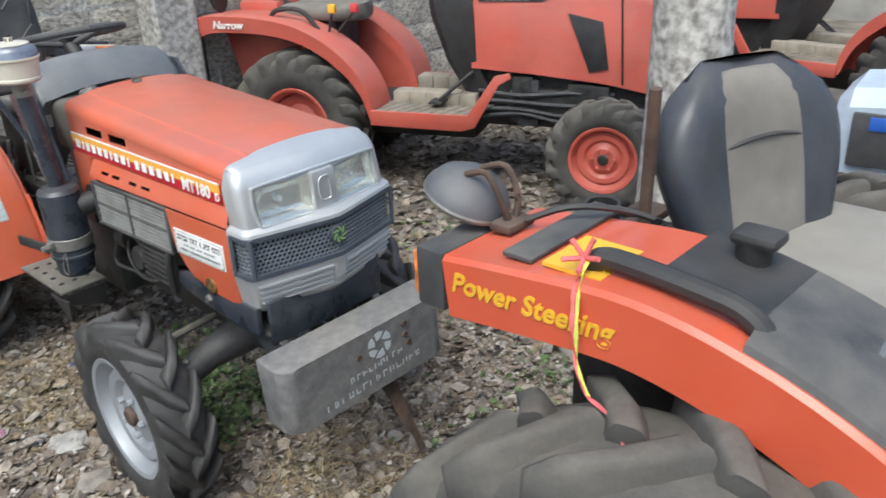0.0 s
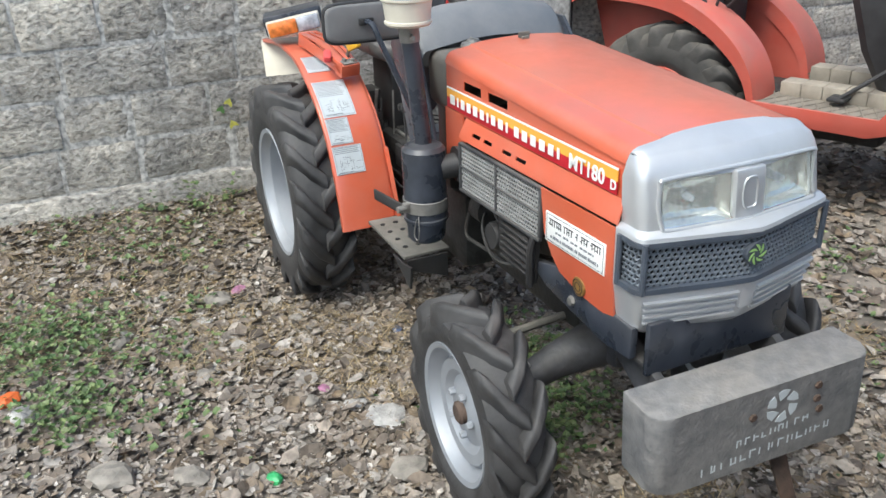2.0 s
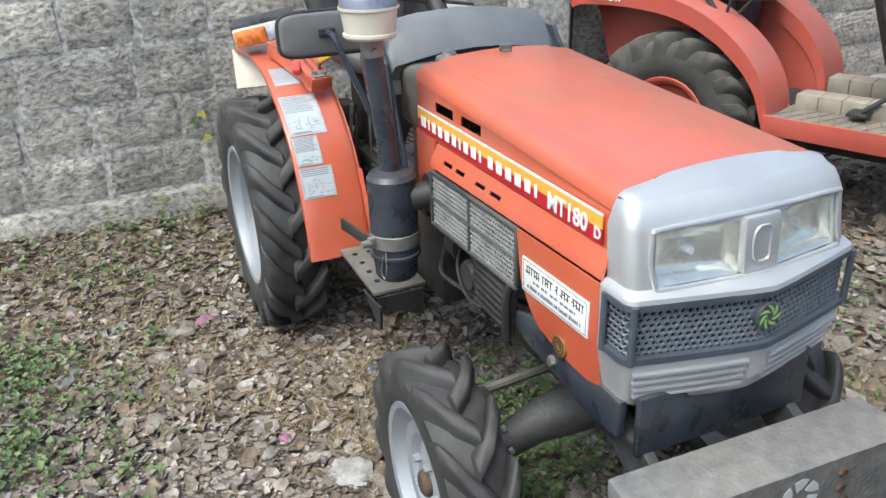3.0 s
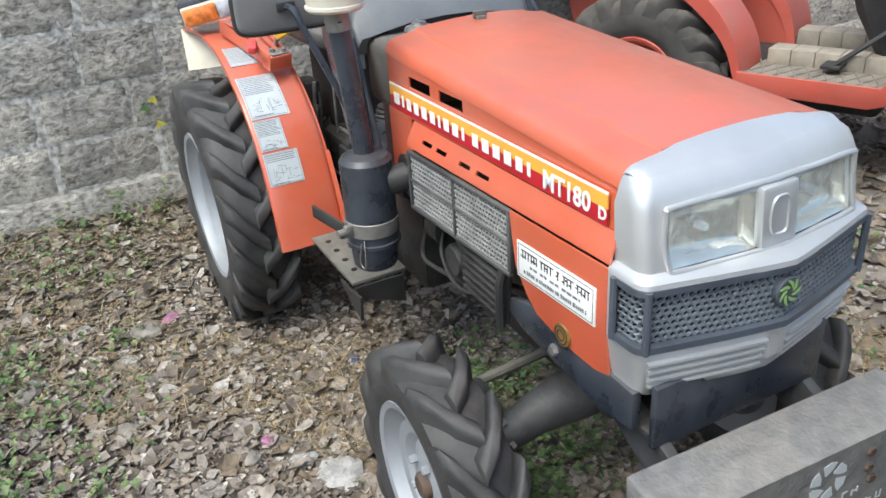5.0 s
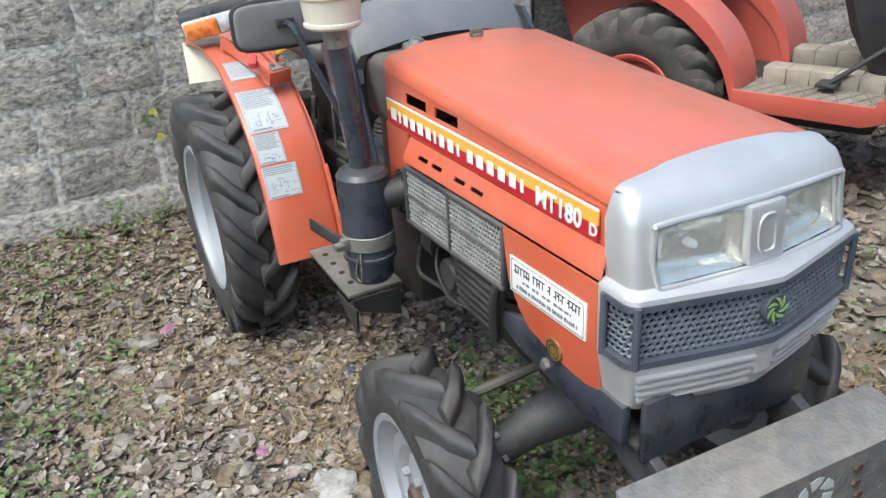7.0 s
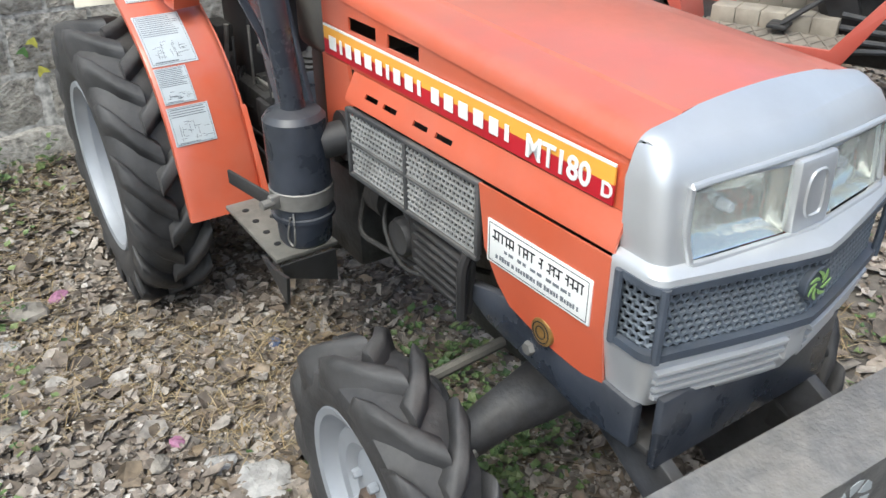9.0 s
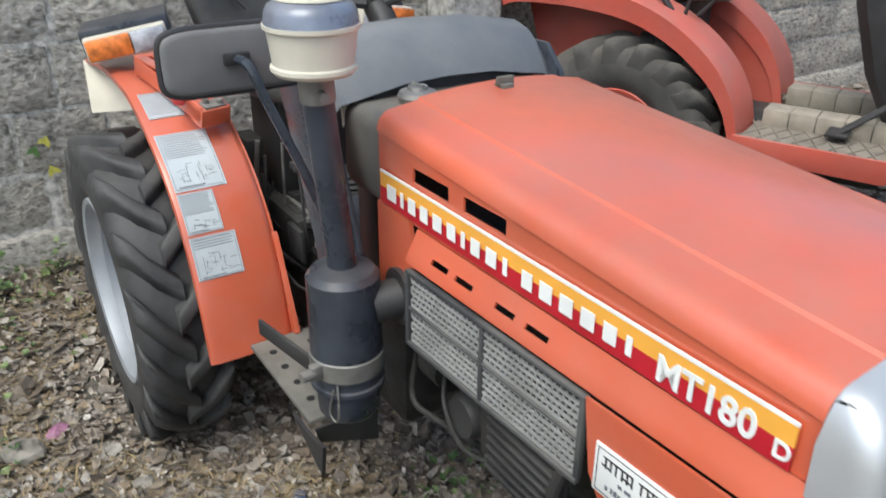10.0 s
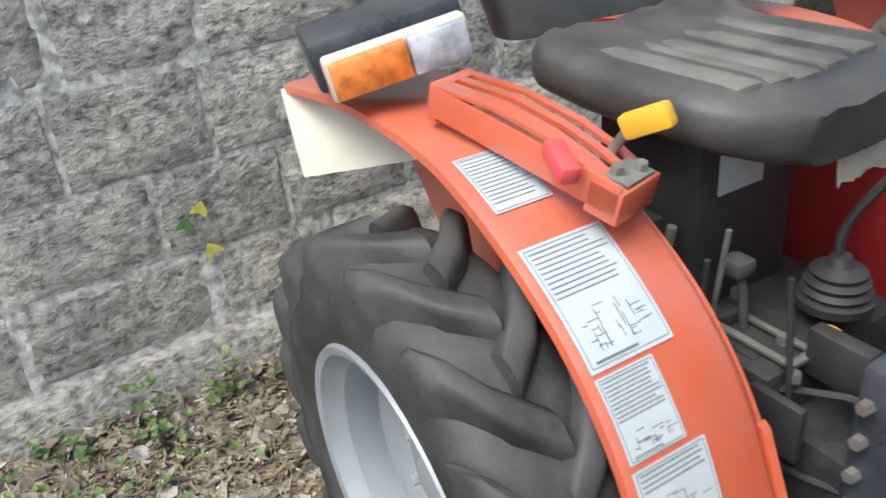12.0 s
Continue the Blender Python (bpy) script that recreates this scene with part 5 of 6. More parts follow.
    bm = boxbm(0.405, 0.63, -0.14, 0.14, 0.46, 0.75, bev=0.016)
    part("clutch_housing", bm, NAVY, T, "scuffed blue-black clutch housing")
    for k in range(5):
        bm = bmesh.new()
        lathe(bm, [(0, -0.012), (0.009, -0.012), (0.010, -0.007), (0.010, 0.002), (0, 0.002)], 6, center=(0.425, -0.141, 0.49 + k * 0.052))
        part("housing_bolt", bm, STEEL, T)
    rg = random.Random(77)
    for k in range(9):
        x, y, z = rg.uniform(-0.02, 0.36), rg.uniform(-0.21, -0.08), rg.uniform(0.60, 0.74)
        bm = boxbm(x, x + rg.uniform(0.03, 0.09), y, y + rg.uniform(0.012, 0.04), z - 0.06, z + rg.uniform(0.0, 0.05), bev=0.004)
        part("linkage_bracket", bm, GRIME if k % 2 else BLACK, T)
    for k in range(6):
        x, y = rg.uniform(0.0, 0.36), rg.uniform(-0.20, -0.10)
        bm = bmesh.new()
        tube(bm, [(x, y, 0.58), (x + rg.uniform(-0.03, 0.05), y + rg.uniform(-0.02, 0.02), rg.uniform(0.74, 0.84))], rg.uniform(0.004, 0.008), 8)
        part("linkage_rod", bm, STEEL if k % 3 == 0 else BLACK, T)
    for k in range(8):
        bm = bmesh.new()
        lathe(bm, [(0, 0.010), (0.008, 0.010), (0.009, 0.006), (0.009, -0.004), (0, -0.004)], 6, axis="z", center=(rg.uniform(0.0, 0.36), rg.uniform(-0.14, -0.02), 0.664))
        part("housing_bolt", bm, STEEL, T)
    bm = bmesh.new()
    lathe(bm, [(0.052, 0), (0.052, 0.012), (0.042, 0.016), (0.048, 0.024), (0.040, 0.030), (0.044, 0.038), (0.034, 0.044), (0.038, 0.052), (0.020, 0.062), (0.014, 0.075)], 20, axis="z", center=(0.26, 0.03, 0.69))
    part("gear_boot", bm, BLACK, T)
    bm = bmesh.new()
    tube(bm, smooth_path([(0.26, 0.03, 0.73), (0.255, 0.035, 0.80), (0.29, 0.06, 0.88), (0.34, 0.085, 0.94)], 5), 0.007, 8)
    lv = part("gear_lever", bm, BLACK, T)
    bm = bmesh.new()
    lathe(bm, [(0, -0.026), (0.014, -0.022), (0.021, 0.0), (0.021, 0.012), (0.014, 0.024), (0, 0.028)], 16, axis="z", center=(0.35, 0.09, 0.965))
    part("knob", bm, BLACK, lv)
    bm = bmesh.new()
    tube(bm, [(0.20, -0.08, 0.66), (0.195, -0.082, 0.72), (0.185, -0.085, 0.755)], 0.007, 8)
    box(bm, 0.165, 0.205, -0.105, -0.068, 0.745, 0.772, bev=0.008)
    part("range_lever", bm, PLASTIC, T)
    bm = bmesh.new()
    for x0, x1, y0, y1 in ((0.16, 0.30, -0.115, -0.104), (0.16, 0.30, -0.068, -0.058), (0.155, 0.168, -0.115, -0.058), (0.295, 0.308, -0.115, -0.058)):
        box(bm, x0, x1, y0, y1, 0.664, 0.672, bev=0.002)
    part("gate_plate", bm, STEEL, T)
    bm = bmesh.new()
    lathe(bm, [(0, 0.026), (0.017, 0.024), (0.020, 0.012), (0.016, 0.0), (0, 0.0)], 12, axis="z", center=(0.305, -0.045, 0.672))
    part("filler_cap", bm, YELLOW, T, "yellow oil filler cap")
    rg = random.Random(12)
    for k in range(3):
        bm = bmesh.new()
        y0 = rg.uniform(-0.2, -0.05)
        tube(bm, smooth_path([(rg.uniform(-0.05, 0.15), y0, rg.uniform(0.60, 0.72)), (rg.uniform(0.15, 0.35), y0 - 0.04, rg.uniform(0.55, 0.66)), (rg.uniform(0.4, 0.6), y0 + 0.02, rg.uniform(0.5, 0.68)), (0.72, -0.10, rg.uniform(0.55, 0.8))], 5), rg.uniform(0.003, 0.006), 7)
        part("hose", bm, BLACK, T)
    bm = boxbm(0.0, 0.10, -0.19, -0.14, 0.74, 0.82, bev=0.006)
    lathe(bm, [(0, -0.01), (0.011, -0.01), (0.012, 0), (0, 0)], 6, center=(0.05, -0.19, 0.79))
    part("bracket", bm, GRIME, T)
    for s in (-1, 1):
        bm = boxbm(0.44, 0.78, s * 0.18 if s > 0 else -0.345, 0.345 if s > 0 else -0.18, 0.425, 0.437, bev=0.003)
        part("foot_plate", bm, OLIVE, T, "dusty perforated foot plate")
        # plate stays uncut: near-black discs paint the shade of its holes
        hole = None
        for i in range(4):
            for j in range(3):
                m = Matrix.Translation((0.50 + i * 0.07, s * (0.215 + j * 0.048), 0.4375))
                if hole is None:
                    bm = bmesh.new()
                    lathe(bm, [(0, 0.0015), (0.009, 0.0015), (0.009, -0.001), (0, -0.001)], 10, axis="z")
                    hole = part("plate_hole", bm, DARK, T)
                    hole.matrix_basis = m
                else:
                    share("plate_hole", hole, T, m)
        bm = bmesh.new()
        prism(bm, [(0.72, 0.425), (0.80, 0.425), (0.875, 0.44), (0.86, 0.36)], "y", s * 0.36, s * 0.352)
        part("plate_gusset", bm, BLACK, T)
        # added black plate standing in for the shadow under the foot plate's front
        bm = bmesh.new()
        prism(bm, [(s * 0.20, 0.432), (s * 0.345, 0.432), (s * 0.335, 0.395), (s * 0.20, 0.345)], "x", 0.80, 0.806)
        part("front_gusset", bm, BLACK, T)

    # dash cowl, fuel tank, steering
    bm = bmesh.new()
    rings = []
    for y, dz, dx in ((-0.262, -0.055, 0.03), (-0.258, -0.03, 0.01), (-0.235, 0.0, 0.0), (-0.1, 0.022, 0.0), (0.0, 0.026, 0.0), (0.1, 0.022, 0.0), (0.235, 0.0, 0.0), (0.258, -0.03, 0.01), (0.262, -0.055, 0.03)):
        rings.append([(x - 0.075 + dx * 0.3, y, max(1.03, z + dz)) for x, z in ((0.845, 1.085), (0.82, 1.13), (0.785, 1.165), (0.735, 1.178), (0.66, 1.165), (0.62, 1.135), (0.64, 1.10), (0.72, 1.09))])
    loft(bm, rings)
    part("dash_cowl", bm, COWL, T, "weathered grey cowl over the dashboard", angle=50)
    for s in (-1, 1):
        bm = bmesh.new()
        prism(bm, [(0.79, 1.09), (0.74, 1.14), (0.62, 1.14), (0.57, 1.08), (0.70, 0.80), (0.74, 0.62), (0.86, 0.62), (0.89, 0.85)], "y", s * 0.270, s * 0.258, bev=0.003)
        part("cowl_side", bm, NAVY, T)
    bm = boxbm(0.72, 0.90, -0.215, 0.225, 0.92, 1.085, bev=0.03, seg=3)
    part("fuel_tank", bm, TANK, T)
    bm = bmesh.new()
    lathe(bm, [(0.036, 0.0), (0.038, 0.012), (0.034, 0.020), (0.020, 0.024), (0.018, 0.030), (0, 0.031)], 24, axis="z", center=(0.815, -0.10, 1.085))
    box(bm, 0.797, 0.833, -0.104, -0.096, 1.112, 1.120, bev=0.003)
    part("tank_cap", bm, STEEL, T)
    bm = boxbm(0.66, 0.75, -0.16, 0.18, 0.62, 1.12, bev=0.02)
    part("dash_column", bm, BLACK, T)
    bm = bmesh.new()
    c = Vector((0.42, 0.03, 1.225))
    tilt = pose(c.x, c.y, c.z, 0, -12, 0)
    ring = [tilt @ Vector((0.195 * math.cos(a), 0.195 * math.sin(a), 0)) for a in [2 * math.pi * k / 40 for k in range(41)]]
    tube(bm, ring, 0.0135, 10)
    wheel = part("steering_wheel", bm, PLASTIC, T, "grey-black steering wheel")
    for a in (0.4, 2.5, 4.7):
        bm = bmesh.new()
        tube(bm, [tilt @ Vector((0.03 * math.cos(a), 0.03 * math.sin(a), -0.03)), tilt @ Vector((0.19 * math.cos(a), 0.19 * math.sin(a), 0))], 0.009, 8, rads=[0.012, 0.008])
        part("spoke", bm, PLASTIC, wheel)
    bm = bmesh.new()
    tube(bm, [tilt @ Vector((0, 0, -0.01)), tilt @ Vector((0, 0, -0.04)), (0.66, 0.03, 0.98)], 0.03, 12, rads=[0.035, 0.03, 0.028])
    part("steering_column", bm, BLACK, T)

    # air cleaner with snorkel and bowl
    ax, ay = 0.935, -0.325
    bm = bmesh.new()
    lathe(bm, [(0, 0.868), (0.030, 0.866), (0.055, 0.858), (0.064, 0.846), (0.064, 0.700), (0.066, 0.698), (0.066, 0.660), (0.063, 0.658), (0.063, 0.642), (0.068, 0.640), (0.068, 0.632), (0.060, 0.628), (0.056, 0.575), (0.050, 0.566), (0, 0.564)], 36, axis="z", center=(ax, ay, 0))
    ac = part("air_cleaner", bm, NAVY, T, "scuffed blue-black air cleaner canister")
    bm = bmesh.new()
    lathe(bm, [(0.0655, 0.700), (0.0675, 0.698), (0.0675, 0.664), (0.0655, 0.662)], 36, axis="z", center=(ax, ay, 0), loop=True)
    box(bm, ax + 0.012, ax + 0.03, ay - 0.082, ay - 0.06, 0.668, 0.698, bev=0.004)
    part("clamp_band", bm, STEEL, ac)
    bm = bmesh.new()
    tube(bm, [(ax + 0.022, ay - 0.075, 0.683), (ax + 0.026, ay - 0.10, 0.683)], 0.010, 10)
    part("clamp_screw", bm, STEEL, ac)
    bm = bmesh.new()
    tube(bm, [(ax - 0.062, ay - 0.01, 0.78), (ax - 0.08, ay - 0.015, 0.78)], 0.014, 10)
    part("plug", bm, STEEL, ac)
    bm = bmesh.new()
    tube(bm, smooth_path([(ax + 0.05, ay - 0.045, 0.66), (ax + 0.062, ay - 0.05, 0.62), (ax + 0.05, ay - 0.05, 0.585), (ax + 0.035, ay - 0.055, 0.60), (ax + 0.045, ay - 0.05, 0.65)], 5), 0.0022, 6)
    part("wire_clip", bm, STEEL, ac)
    bm = bmesh.new()
    tube(bm, [(ax + 0.03, ay + 0.04, 0.79), (0.985, -0.22, 0.80)], 0.036, 14)
    tube(bm, [(0.98, -0.245, 0.80), (0.985, -0.20, 0.80)], 0.052, 16)
    part("intake_elbow", bm, BLACK, ac)
    bm = bmesh.new()
    top = Vector((0.955, -0.362, 1.192))
    base = Vector((ax, ay, 0.862))
    tube(bm, [base, base.lerp(top, 0.05), base.lerp(top, 0.93), top], 0.024, 20, rads=[0.027, 0.0245, 0.0245, 0.0245])
    pipe = part("snorkel_pipe", bm, NAVY, T, "glossy blue-black snorkel pipe")
    bm = bmesh.new()
    p0, p1 = base.lerp(top, 0.90), top + Vector((0, 0, 0.02))
    tube(bm, [p0, p1], 0.0275, 20)
    tube(bm, [p0.lerp(p1, 0.3) + Vector((0.026, -0.005, 0)), p0.lerp(p1, 0.3) + Vector((0.048, -0.01, 0.0))], 0.007, 8)
    part("pipe_clamp", bm, STEEL, pipe)
    bm = bmesh.new()
    cz = top.z + 0.010
    lathe(bm, [(0, 0), (0.058, 0.0), (0.064, 0.006), (0.064, 0.012), (0.060, 0.014), (0.066, 0.062), (0.071, 0.066), (0.071, 0.072), (0, 0.072)], 36, axis="z", center=(top.x, top.y, cz))
    bowl = part("precleaner_bowl", bm, CREAM, T, "yellowed precleaner bowl with smoked blue cover")
    bm = bmesh.new()
    lathe(bm, [(0.069, 0.072), (0.067, 0.088), (0.062, 0.098), (0.048, 0.106), (0, 0.108)], 36, axis="z", center=(top.x, top.y, cz))
    part("cover", bm, SMOKE, bowl)
    bm = bmesh.new()
    lathe(bm, [(0.052, 0.106), (0.05, 0.109), (0.02, 0.113), (0.011, 0.114), (0.011, 0.126), (0, 0.127)], 24, axis="z", center=(top.x, top.y, cz))
    part("cap", bm, CREAM, bowl)
    bm = bmesh.new()
    lathe(bm, [(0.012, 0.113), (0.012, 0.124), (0.007, 0.126), (0.006, 0.134), (0, 0.135)], 6, axis="z", center=(top.x, top.y, cz))
    part("wing_nut", bm, GRIME, bowl)
    bm = boxbm(-0.10, 0.10, -0.004, 0.004, 0.60, 0.635, bev=0.003, m=pose(0.785, -0.38, 0.018, 0, 0, 10))
    part("cleaner_bracket", bm, BLACK, T)
    # mirror
    bm = bmesh.new()
    rings = []
    for x, g in ((0.728, 0.008), (0.731, 0.0), (0.741, 0.0), (0.746, 0.005), (0.748, 0.012), (0.750, 0.06)):
        pts = []
        for k in range(32):
            a = 2 * math.pi * k / 32
            pts.append((x, -0.394 + (0.136 - g) * math.copysign(abs(math.cos(a)) ** 0.32, math.cos(a)), 1.185 + (0.054 - g * 0.8) * math.copysign(abs(math.sin(a)) ** 0.38, math.sin(a))))
        rings.append(pts)
    loft(bm, rings)
    mir = part("mirror", bm, MIRRORBACK, T, "dusty black mirror seen from its back", angle=50)
    m2 = bmesh.new()
    tube(m2, [(0.737, -0.394 + 0.1365 * math.copysign(abs(math.cos(a)) ** 0.32, math.cos(a)), 1.185 + 0.0545 * math.copysign(abs(math.sin(a)) ** 0.38, math.sin(a))) for a in [2 * math.pi * k / 48 for k in range(49)]], 0.006, 8)
    part("mirror_rim", m2, BLACK, mir)
    m2 = bmesh.new()
    box(m2, 0.75, 0.762, -0.432, -0.388, 1.178, 1.198, bev=0.003)
    part("mirror_clamp", m2, BLACK, mir)
    bm = bmesh.new()
    tube(bm, smooth_path([(0.76, -0.41, 1.188), (0.785, -0.40, 1.18), (0.80, -0.385, 1.13), (0.83, -0.33, 0.98), (0.86, -0.285, 0.82), (0.865, -0.262, 0.76)], 5), 0.0085, 8)
    part("mirror_arm", bm, NAVY, T)
    bm = bmesh.new()
    tube(bm, [(0.80, -0.27, 1.10), (0.84, -0.275, 0.95), (0.87, -0.27, 0.78)], 0.006, 8)
    tube(bm, [(0.70, -0.27, 1.02), (0.80, -0.275, 0.90), (0.86, -0.27, 0.80)], 0.007, 8)
    part("side_rod", bm, NAVY, T)

    # the bodywork stands slightly askew on its frame, and its chin hangs a little lower
    def taper(p, lamp):
        x = interp(p.x, (0.9, 1.3, 1.5, 1.769, 1.92), (0.9, 1.29, 1.478, 1.735, 1.89))
        k = interp(p.x, (1.05, 1.77), (0, 1))
        y = p.y * (1 - k * interp(p.z, (0.66, 0.75), (0.04, 0.0))) + k * interp(p.z, (0.90, 0.95), (0.023, 0.013)) + (0.004 if lamp else 0.0)
        z = p.z - 0.28 * max(0.0, 0.77 - p.z) * interp(p.x, (1.48, 1.54), (0, 1))
        return Vector((x, y, z))
    body = {"hood", "hood_side", "red_stripe", "amber_stripe", "white_edge", "letter_block", "model_lettering", "side_panel", "grille_frame", "grille_mesh", "nose", "nose_top", "grille_back", "grille_rim",
            "badge", "swirl", "chin_rib", "chin_block", "lamp_recess", "centre_block", "oval_ridge", "headlight", "bulb", "lens", "bezel"}
    for ob in list(T.children) + [c for p in T.children for c in p.children]:
        kind = ob.name.split(".")[0]
        if kind in body:
            m = ob.matrix_basis.copy()
            for v in ob.data.vertices:
                v.co = taper(m @ v.co, kind in ("headlight", "bulb", "lens", "bezel"))
            ob.matrix_basis = Matrix.Identity(4)
    return T


build_main()


# ---- neighbouring tractors ----
def settle(P):
    """Parts were laid out in the yard's coordinates: keep them there under a base that stands elsewhere."""
    inv = P.matrix_basis.inverted()
    for c in P.children:
        c.matrix_basis = inv @ c.matrix_basis


def cushion(bm, x0, x1, hw, z, th, dip=0.02, nose=0.5, yc=0.0):
    rings = []
    for i in range(13):
        t = i / 12
        w = hw * (1 - nose * max(0, (t - 0.75) / 0.25) ** 2.2) * (1 - 0.25 * max(0, (0.15 - t) / 0.15) ** 2)
        ring = []
        for k in range(24):
            a = 2 * math.pi * k / 24
            y = w * math.copysign(abs(math.cos(a)) ** 0.55, math.cos(a))
            zz = z + th * math.copysign(abs(math.sin(a)) ** 0.6, math.sin(a))
            if math.sin(a) > 0:
                zz -= dip * max(0, 1 - abs(y) / (hw * 0.8))
            ring.append((lerp(x0, x1, t), yc + y, zz))
        rings.append(ring)
    loft(bm, rings)


def backrest(bm, x, z0, z1, hw, lean, th, yc=0.0, dish=0.03):
    rings = []
    for i in range(13):
        t = i / 12
        w = hw * (1 - 0.60 * max(0, (t - 0.55) / 0.45) ** 2.4) * (0.76 + 0.24 * min(1, t * 2.2))
        rim_th = th * (1 - 0.65 * max(0, (t - 0.8) / 0.2) ** 2)
        ring = []
        for k in range(24):
            a = 2 * math.pi * k / 24
            y = w * math.copysign(abs(math.cos(a)) ** 0.7, math.cos(a))
            xx = x - lean * t + rim_th * math.copysign(abs(math.sin(a)) ** 0.6, math.sin(a))
            if math.sin(a) > 0:
                xx -= dish * max(0, 1 - abs(y) / (hw * 0.75))
            ring.append((xx, yc + y, lerp(z0, z1, t)))
        rings.append(ring)
    loft(bm, rings)


def build_red(m, paint=KRED, label="red-orange tractor with black dash, parked side-on behind the first"):
    T = thing("utility_tractor", label, "tractor", m)
    for s in (-1, 1):
        build_wheel(T, (-0.04, s * 0.375, 0.405), 0.42, 0.23, 0.20, 18, s, DUSTY, paint, GRIME, lug_h=0.032, dish=0.09)
        build_wheel(T, (1.74, s * 0.40, 0.31), 0.31, 0.165, 0.17, 16, s, DUSTY, paint, GRIME, lug_h=0.024, dish=0.05, bolts=6)
        top = smooth_path([(-0.62, 0.99, 0), (-0.52, 1.01, 0), (-0.25, 1.005, 0), (0.0, 0.965, 0), (0.19, 0.88, 0), (0.34, 0.76, 0), (0.43, 0.62, 0), (0.47, 0.46, 0)], 4)
        P = [(p.x, p.y) for p in top]
        low = []
        for i, (x, z) in enumerate(P):
            a, b = P[max(i - 1, 0)], P[min(i + 1, len(P) - 1)]
            d = Vector((b[0] - a[0], b[1] - a[1])).normalized()
            h = interp(i / (len(P) - 1), (0, 0.3, 0.7, 1), (0.10, 0.085, 0.07, 0.03))
            low.append((x + d.y * h, z - d.x * h))
        bm = bmesh.new()
        rows = []
        for (x, z), (x2, z2) in zip(P, low):
            rows.append([(x2, s * 0.478, z2), (x, s * 0.485, z), (x * 0.995, s * 0.475, z + 0.006), (x, s * 0.22, z), (x2, s * 0.215, z2), (x2, s * 0.225, z2), (x * 0.99, s * 0.23, z - 0.01), (x * 0.99, s * 0.47, z - 0.012), (x2, s * 0.472, z2)])
        loft(bm, rows)
        part("fender", bm, paint, T)
        bm = bmesh.new()
        prism(bm, [(x, z - 0.01) for x, z in P] + [(0.3, 0.40), (-0.45, 0.40)], "y", s * 0.235, s * 0.225)
        part("inner_wall", bm, paint, T)
        words("Narrow", 0.06, pose(-0.50, -0.4875, 0.945, 90, 0, 0), WHITE, T, "fender_lettering", 0.001, shear=0.2) if s < 0 else None
        part("fender_end", boxbm(-0.68, -0.61, s * 0.24 if s > 0 else -0.485, 0.485 if s > 0 else -0.24, 0.89, 1.0, bev=0.008), PLASTIC, T)
        part("reflector", boxbm(-0.695, -0.68, s * 0.45 - 0.025, s * 0.45 + 0.025, 0.91, 0.98, bev=0.004), AMBER, T)
        # step
        ya, yb = (0.21, 0.49) if s > 0 else (-0.49, -0.21)
        part("step_plate", boxbm(0.47, 1.06, ya, yb, 0.495, 0.51, bev=0.003), STEPRUBBER, T, "dusty grey step plate with a raised lattice")
        bm = bmesh.new()
        for k in range(9):
            x = 0.49 + k * 0.065
            for d in (0.055, -0.055):
                tube(bm, [(x + 0.02 - d, ya + 0.01, 0.512), (x + 0.02 + d, yb - 0.01, 0.512)], 0.004, 5)
        part("step_lattice", bm, STEPRUBBER, T)
        bm = bmesh.new()
        y0, y1 = (0.485, 0.50) if s > 0 else (-0.50, -0.485)
        prism(bm, [(0.45, 0.435), (0.98, 0.43), (1.06, 0.455), (1.13, 0.58), (1.19, 0.69), (1.26, 0.725), (1.25, 0.755), (1.17, 0.735), (1.09, 0.62), (1.02, 0.515), (0.45, 0.52)], "y", y0, y1, bev=0.003)
        part("step_lip", bm, paint, T)
        bm = bmesh.new()
        for k in range(5):
            box(bm, 0.50 + k * 0.1, 0.598 + k * 0.1, s * 0.20 - 0.07, s * 0.20 + 0.05, 0.50, 0.575, bev=0.004)
        part("tunnel_cover", bm, BEIGE, T)
    # hood and dash
    bm = bmesh.new()
    rings = []
    for x, z0, zt, w in ((0.97, 0.72, 1.24, 0.25), (1.3, 0.70, 1.24, 0.255), (1.7, 0.66, 1.20, 0.25), (2.0, 0.60, 1.14, 0.24), (2.15, 0.58, 1.06, 0.21), (2.20, 0.60, 0.95, 0.17)):
        rings.append([(x, -w, z0), (x, -w, zt - 0.10), (x, -w + 0.03, zt - 0.03), (x, -w + 0.1, zt), (x, w - 0.1, zt), (x, w - 0.03, zt - 0.03), (x, w, zt - 0.10), (x, w, z0)])
    loft(bm, rings)
    part("hood", bm, paint, T, angle=50)
    bm = bmesh.new()
    prism(bm, [(1.50, 1.02), (1.68, 0.98), (1.72, 0.74), (1.62, 0.72)], "y", -0.262, -0.25, bev=0.002)
    part("hood_vent", bm, BLACK, T)
    bm = bmesh.new()
    prism(bm, [(1.765, 1.14), (1.773, 1.14), (1.80, 0.66), (1.79, 0.66)], "y", -0.257, -0.24)
    part("hood_seam", bm, DARK, T)
    bm = bmesh.new()
    prism(bm, [(1.02, 1.075), (1.36, 1.075), (1.42, 1.10), (1.02, 1.125)], "y", -0.2575, -0.25)
    decal = part("decal", bm, BLACK, T)
    for k in range(6):
        part("decal_bar", boxbm(1.05 + k * 0.042, 1.082 + k * 0.042, -0.2595, -0.257, 1.084, 1.112), WHITE, decal, smooth=False)
    bm = bmesh.new()
    rings = []
